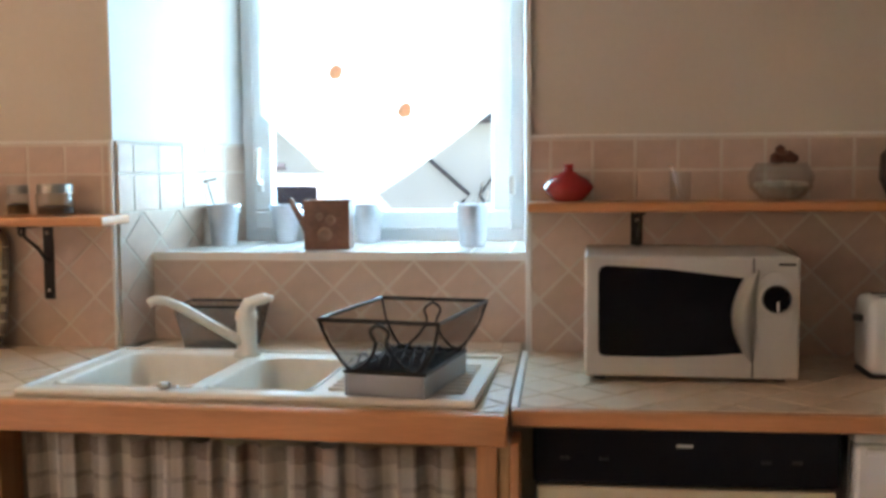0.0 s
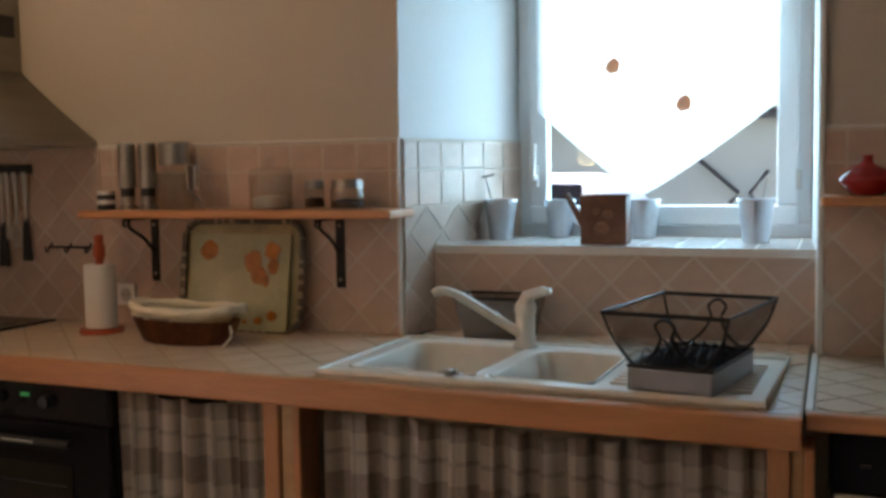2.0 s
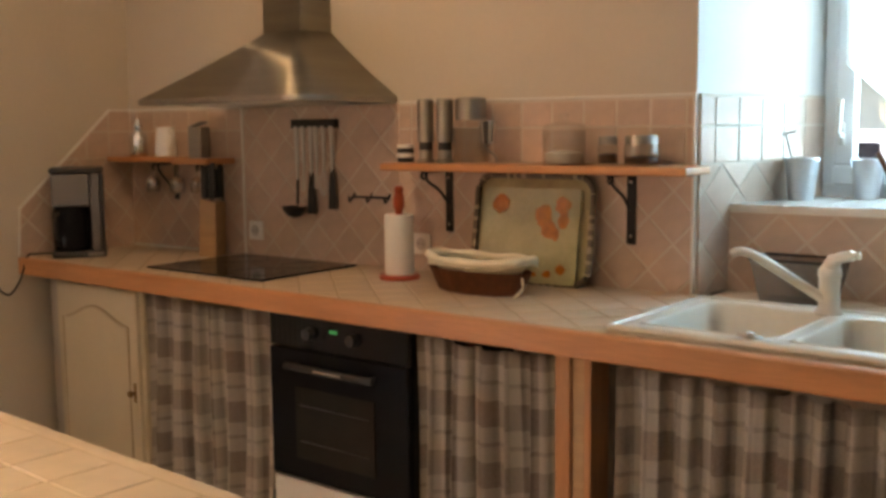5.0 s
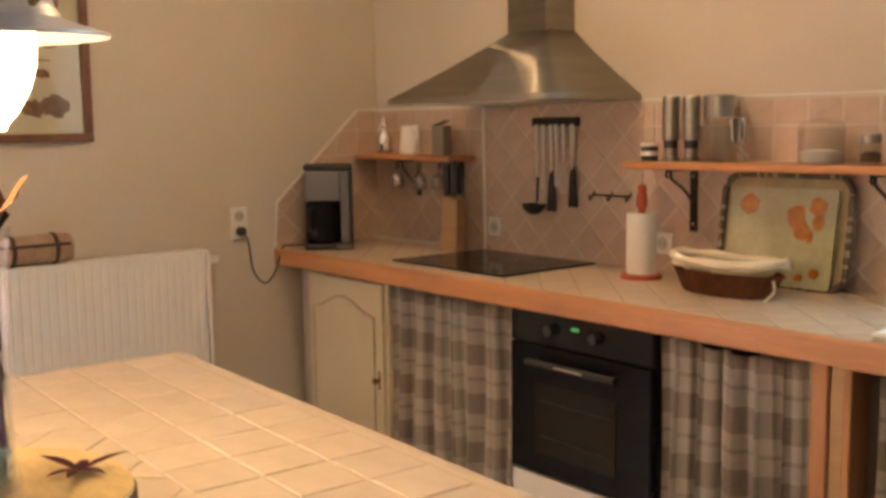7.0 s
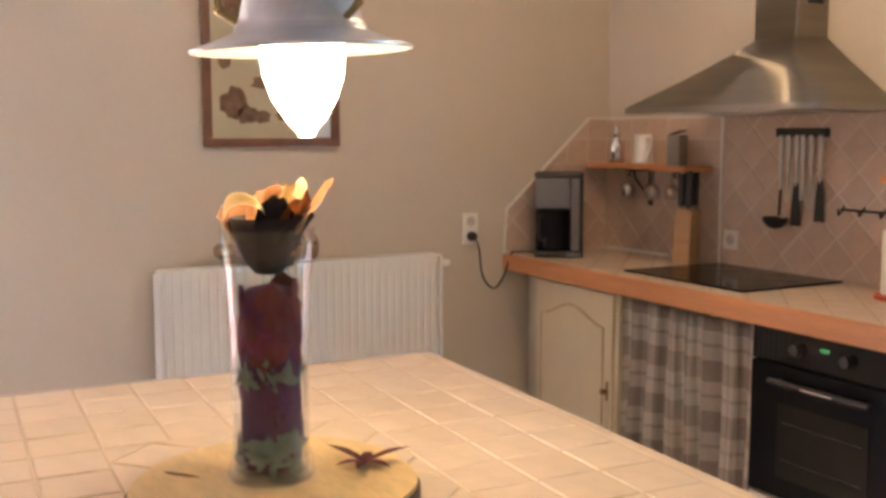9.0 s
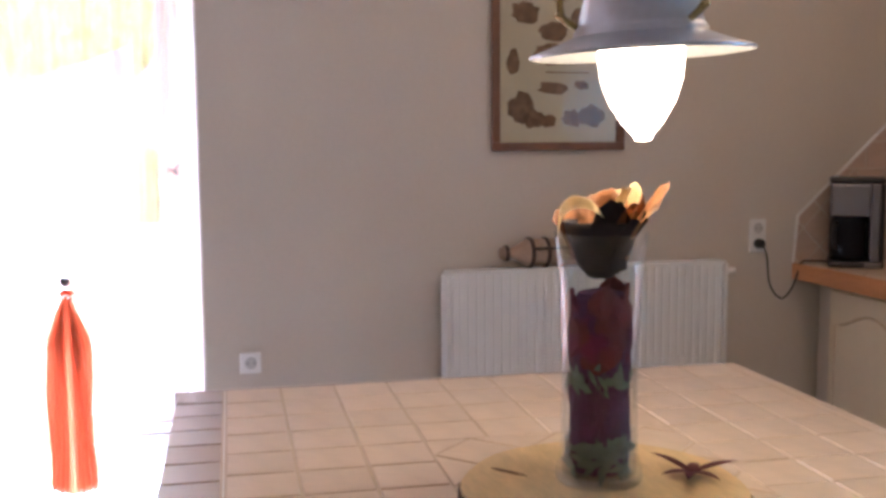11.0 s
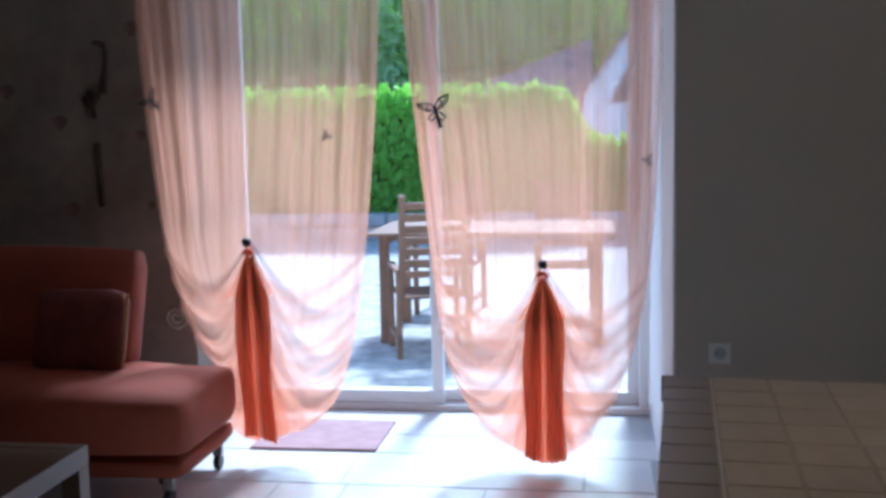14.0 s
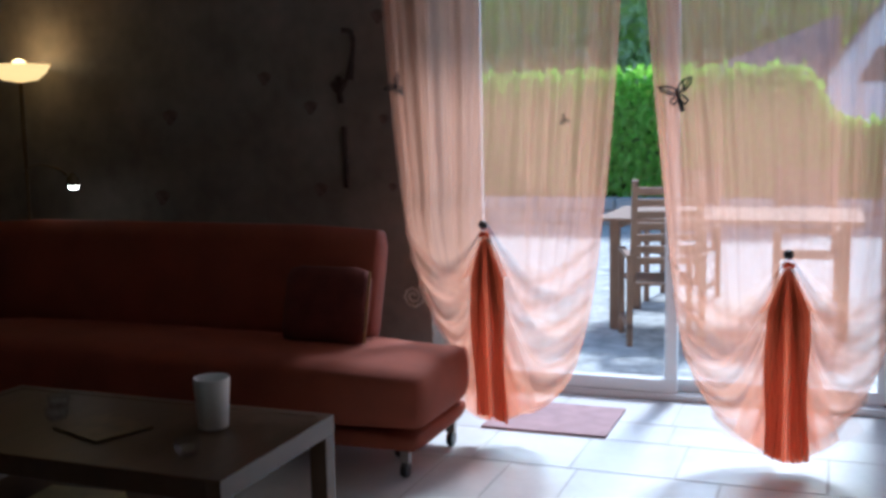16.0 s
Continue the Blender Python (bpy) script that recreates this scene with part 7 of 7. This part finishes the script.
class Field:
    """A tiled field: a plane with an origin matrix, filled with straight or diamond tiles inside a convex area."""

    def __init__(self, parent, m, material, h=0.0085, wobble=1.0):
        self.wobble = wobble
        self.parent, self.m, self.material, self.h, self.shared = parent, m, material, h, {}
        self.rng = random.Random(17)

    def put(self, pts, whole):
        if len(pts) < 3 or area_of(pts) < 0.00035:
            return
        n = len(pts)
        cx, cy = sum(p[0] for p in pts) / n, sum(p[1] for p in pts) / n
        local = [(x - cx, y - cy) for x, y in pts]
        if whole:
            if whole not in self.shared:
                self.shared[whole] = tile_mesh(local, self.h)
                self.shared[whole].materials.append(self.material)
            me = self.shared[whole]
        else:
            me = tile_mesh(local, self.h)
            me.materials.append(self.material)
        ob = new("tile", me)
        ob.parent = self.parent
        tilt = [self.rng.gauss(0, 0.3) * self.wobble for _ in range(3)]
        ob.matrix_basis = self.m @ Matrix.Translation((cx, cy, self.rng.uniform(0, 0.0008))) @ pose(0, 0, 0, *tilt)

    def straight(self, x0, x1, y0, y1, area=None, px=P, py=P, off=0.0):
        area = area or [(x0, y0), (x1, y0), (x1, y1), (x0, y1)]
        g = GAP / 2
        ny = max(1, round((y1 - y0) / py))
        x = x0 + off - (px if off > 0 else 0)
        while x < x1 - 1e-6:
            for k in range(ny):
                yy = y0 + k * py
                pts = [(x + g, yy + g), (x + px - g, yy + g), (x + px - g, yy + py - g), (x + g, yy + py - g)]
                c = clip_poly(pts, area)
                self.put(c, (px, py) if len(c) == 4 and abs(area_of(c) - area_of(pts)) < 1e-7 else None)
            x += px

    def diamonds(self, area, ox=0.0, oy=0.0, p=P):
        d = p / math.sqrt(2)
        g = GAP / math.sqrt(2)
        xs, ys = [q[0] for q in area], [q[1] for q in area]
        for i in range(int((min(xs) - ox) / d) - 2, int((max(xs) - ox) / d) + 3):
            for j in range(int((min(ys) - oy) / d) - 2, int((max(ys) - oy) / d) + 3):
                if (i + j) % 2:
                    continue
                cx, cy = ox + i * d, oy + j * d
                pts = [(cx - d + g, cy), (cx, cy - d + g), (cx + d - g, cy), (cx, cy + d - g)]
                c = clip_poly(pts, area)
                self.put(c, ("d", p) if len(c) == 4 and abs(area_of(c) - area_of(pts)) < 1e-7 else None)


def rect(x0, x1, y0, y1):
    return [(x0, y0), (x1, y0), (x1, y1), (x0, y1)]


def bed(name, pts, axis, a0, a1, label):
    ob = part(name, prism(pts, axis, a0, a1), GROUT)
    return setting(ob, label, "tiles")


Z0, Z1, Z2, Z3 = TOP, 1.270, 1.378, 1.462


def wall_tiles(name, x0, x1, label, rows=True, m=None, z_low=None, ox=0.0):
    """A splashback on the kitchen wall: diamonds below, two straight rows above."""
    zl = z_low if z_low is not None else Z0 + 0.001
    top = Z3
    back = bed(name, rect(x0, x1, zl, top), "y", -0.0112, -0.0006, label)
    f = Field(back, pose(0, -0.004, 0, 90, 0, 0), TILE)
    if rows:
        f.diamonds(rect(x0, x1, zl, Z1), ox, Z1)
        f.straight(x0, x1, Z1, Z2, off=0.05)
        f.straight(x0, x1, Z2, Z3 - 0.004, py=Z3 - 0.004 - Z2, off=0.05)
    else:
        f.diamonds(rect(x0, x1, zl, top), ox, Z1)
    return back


wall_tiles("splashback_corner", 0.012, 0.684, "beige glazed tile splashback in the kitchen corner")
wall_tiles("splashback_hob", 0.698, 1.455, "beige diamond-laid tile splashback behind the hob", rows=False)
wall_tiles("splashback_long", 1.457, NL - 0.002, "beige glazed tile splashback under the jar shelf")
wall_tiles("splashback_side", NR + 0.012, 5.2, "beige glazed tile splashback behind the microwave")
setting(part("tile_strip", box(0.684, 0.698, -0.016, -0.0006, Z0 + 0.002, Z3, 0.002), TRIM), "white upright tile trim beside the hob", "trim")
setting(part("tile_strip", box(NR, NR + 0.012, -0.016, -0.0006, Z0 + 0.002, CEILING - 0.5, 0.002), TRIM), "white corner strip of the window niche", "trim")
setting(part("tile_strip", box(NL - 0.003, NL + 0.007, -0.014, 0.004, Z0 + 0.002, Z3 + 0.01, 0.002), TRIM), "white corner strip of the window niche", "trim")
b = box(0.01, 0.684, -0.014, -0.0006, Z3, Z3 + 0.008, 0.002)
box(1.457, NL - 0.004, -0.014, -0.0006, Z3, Z3 + 0.008, 0.002, bm=b)
box(NR + 0.012, 5.2, -0.014, -0.0006, Z3, Z3 + 0.008, 0.002, bm=b)
setting(part("tile_strip", b, TRIM), "pale top strip of the tiled splashback", "trim")

setting(part("tile_strip", box(0.04, 0.43, -0.032, -0.014, TOP + 0.001, TOP + 0.011, 0.002), TRIM), "pale strip along the foot of the corner tiles", "trim")

# below the window, inside the niche
back = bed("splashback_sink", rect(NL + 0.05, NR - 0.006, Z0 + 0.001, SILL - 0.021), "y", NB - 0.0112, NB - 0.0006, "beige diamond-laid tile splashback behind the sink")
Field(back, pose(0, NB - 0.004, 0, 90, 0, 0), TILE).diamonds(rect(NL + 0.05, NR - 0.006, Z0 + 0.001, SILL - 0.021), 0.03, 1.128)

# left reveal of the niche, splayed
ang = math.degrees(math.atan2(WY, WL - NL - 0.004))
ln = math.hypot(WL - NL - 0.004, WY)
m_rev = Matrix.Translation((NL + 0.004, 0.0, 0)) @ pose(0, 0, 0, 0, 0, ang)
back = setting(part("splashback_reveal", prism(rect(0.004, ln - 0.001, Z0 + 0.001, Z3 + 0.006), "y", -0.0112, -0.0008), GROUT), "beige glazed tiles on the splayed window reveal", "tiles")
back.matrix_world = m_rev
f = Field(back, pose(0, -0.004, 0, 90, 0, 0), TILE)
f.diamonds(rect(0.004, ln - 0.001, Z0 + 0.001, Z1), 0.02, Z1)
f.straight(0.004, ln - 0.001, Z1, Z2, off=0.06)
f.straight(0.004, ln - 0.001, Z2, Z3, py=Z3 - Z2, off=0.06)

# window sill
sill_area = [(NL + 0.055, NB - 0.012), (NR - 0.008, NB - 0.012), (WR - 0.002, WY - 0.032), (WL + 0.002, WY - 0.032)]
ob = setting(part("window_sill", prism(sill_area, "z", SILL - 0.020, SILL + 0.0015), TRIM), "tiled window sill above the sink", "sill")
Field(ob, pose(0, 0, SILL - 0.0055), mat("sill_tile_glaze", (0.56, 0.52, 0.48), 0.22, var=0.1, scale=9, bump=0.1, rand=0.2)).straight(NL, NR, NB - 0.012, NB - 0.012 + 4.5 * P, sill_area)

# end wall: splashback with a slanting edge
diag = [(-0.545, Z0 + 0.001), (-0.012, Z0 + 0.001), (-0.012, Z3), (-0.105, Z3), (-0.530, 1.086)]
back = setting(part("splashback_end", prism(diag, "x", 0.0006, 0.0112), GROUT), "beige tile splashback with a slanting edge on the end wall", "tiles")
f = Field(back, Matrix(((0, 0, 1, 0.004), (1, 0, 0, 0), (0, 1, 0, 0), (0, 0, 0, 1))), TILE)
f.diamonds([q for q in clip_poly(rect(-0.6, 0, Z0, Z1), diag)], -0.05, Z1)
f.straight(-0.66, -0.012, Z1, Z2, clip_poly(rect(-0.6, 0, Z1, Z2), diag), off=0.0)
f.straight(-0.66, -0.012, Z2, Z3, clip_poly(rect(-0.6, 0, Z2, Z3), diag), py=Z3 - Z2)
setting(part("tile_strip", tube([(0.007, -0.548, Z0 + 0.004), (0.007, -0.535, 1.088), (0.007, -0.108, Z3 + 0.004), (0.007, -0.012, Z3 + 0.004)], 0.006, 6), TRIM), "pale slanting edge strip of the tiles", "trim")

# worktops
f = Field(worktop, pose(0, 0, TOP - 0.0075), TOPTILE)
f.diamonds([(0.012, front(0) + 0.034), (2.545, front(2.545) + 0.034), (2.545, -0.004), (0.012, -0.004)], 0.4, -0.3)
f.diamonds([(3.565, -0.66), (3.612, -0.675), (3.612, 0.13), (3.565, 0.13)], 0.02, -0.3)
f.diamonds([(2.56, -0.10), (3.56, -0.15), (3.56, 0.134), (2.56, 0.134)], 0.4, -0.3)
f.diamonds([(2.55, front(2.55) + 0.034), (3.60, front(3.6) + 0.034), (3.60, -0.655), (2.55, -0.62)], 0.4, -0.3)
Field(worktop_b, pose(0, 0, TOP - 0.0075), TOPTILE).diamonds(rect(3.640, 5.19, -0.630, -0.006), 0.1, -0.35)

# island: a straight border round a diamond-laid middle, darker nosing along one side
f = Field(table, pose(0, 0, TOP - 0.0075), TOPTILE)
n_edge = Field(table, pose(0, 0, TOP - 0.0075), EDGETILE)
n_edge.straight(0.014, TL, 0.004, 0.095, py=0.091, px=0.092)
b0, b1 = 0.098, TW - 0.034
span = (b1 - b0) / 10
f.straight(0.014, TL, b0, b0 + 3 * span, px=span, py=span)
f.straight(0.014, TL, b1 - 3 * span, b1, px=span, py=span)
f.straight(0.014, 0.014 + 4 * span, b0 + 3 * span, b1 - 3 * span, px=span, py=span)
f.diamonds(rect(0.014 + 4 * span, TL - 0.004, b0 + 3 * span, b1 - 3 * span), 0.014 + 4 * span, b0 + 3 * span, span)
part("grout_line", box(0.013, TL, 0.0955, 0.0975, TOP - 0.007, TOP + 0.0006), TRIM, table)

# floor: stone tiles of several sizes in courses
floor_ob = setting(new("floor"), "pale grey stone floor tiles of mixed sizes", "floor")
f = Field(floor_ob, pose(0, 0, -0.0085), FLOOR, 0.0085, 0.08)
rng = random.Random(9)
x, course = -1.50, 0
far_v, far_f = [], []
while x < 6.2:
    wd = (0.42, 0.28, 0.42, 0.56)[course % 4]
    y = -9.2 + rng.uniform(-0.4, 0)
    while y < 0.0:
        ln = rng.choice((0.28, 0.42, 0.56, 0.56, 0.70))
        q = clip_poly(rect(x + 0.004, x + wd - 0.004, y + 0.004, y + ln - 0.004), rect(max(x, -1.5), 6.19, -9.19, -0.01))
        if len(q) >= 3 and area_of(q) > 0.002:
            cx, cy = x + wd / 2, y + ln / 2
            solid = cx < 0 and (cy > DR - 0.005 or (cx < CX and cy < DL + 0.005))
            if not solid:
                if cx < 2.6 and -6.6 < cy < -2.0:
                    f.put(q, None)
                else:
                    i = len(far_v)
                    far_v += [(a, c, 0.0) for a, c in q]
                    far_f.append(tuple(range(i, i + len(q))))
        y += ln
    x += wd
    course += 1
me = bpy.data.meshes.new("outer_tiles")
me.from_pydata(far_v, [], far_f)
me.materials.append(FLOOR)
ob = new("outer_tiles", me)
ob.parent = floor_ob
tagged(ob, kind="stuff")
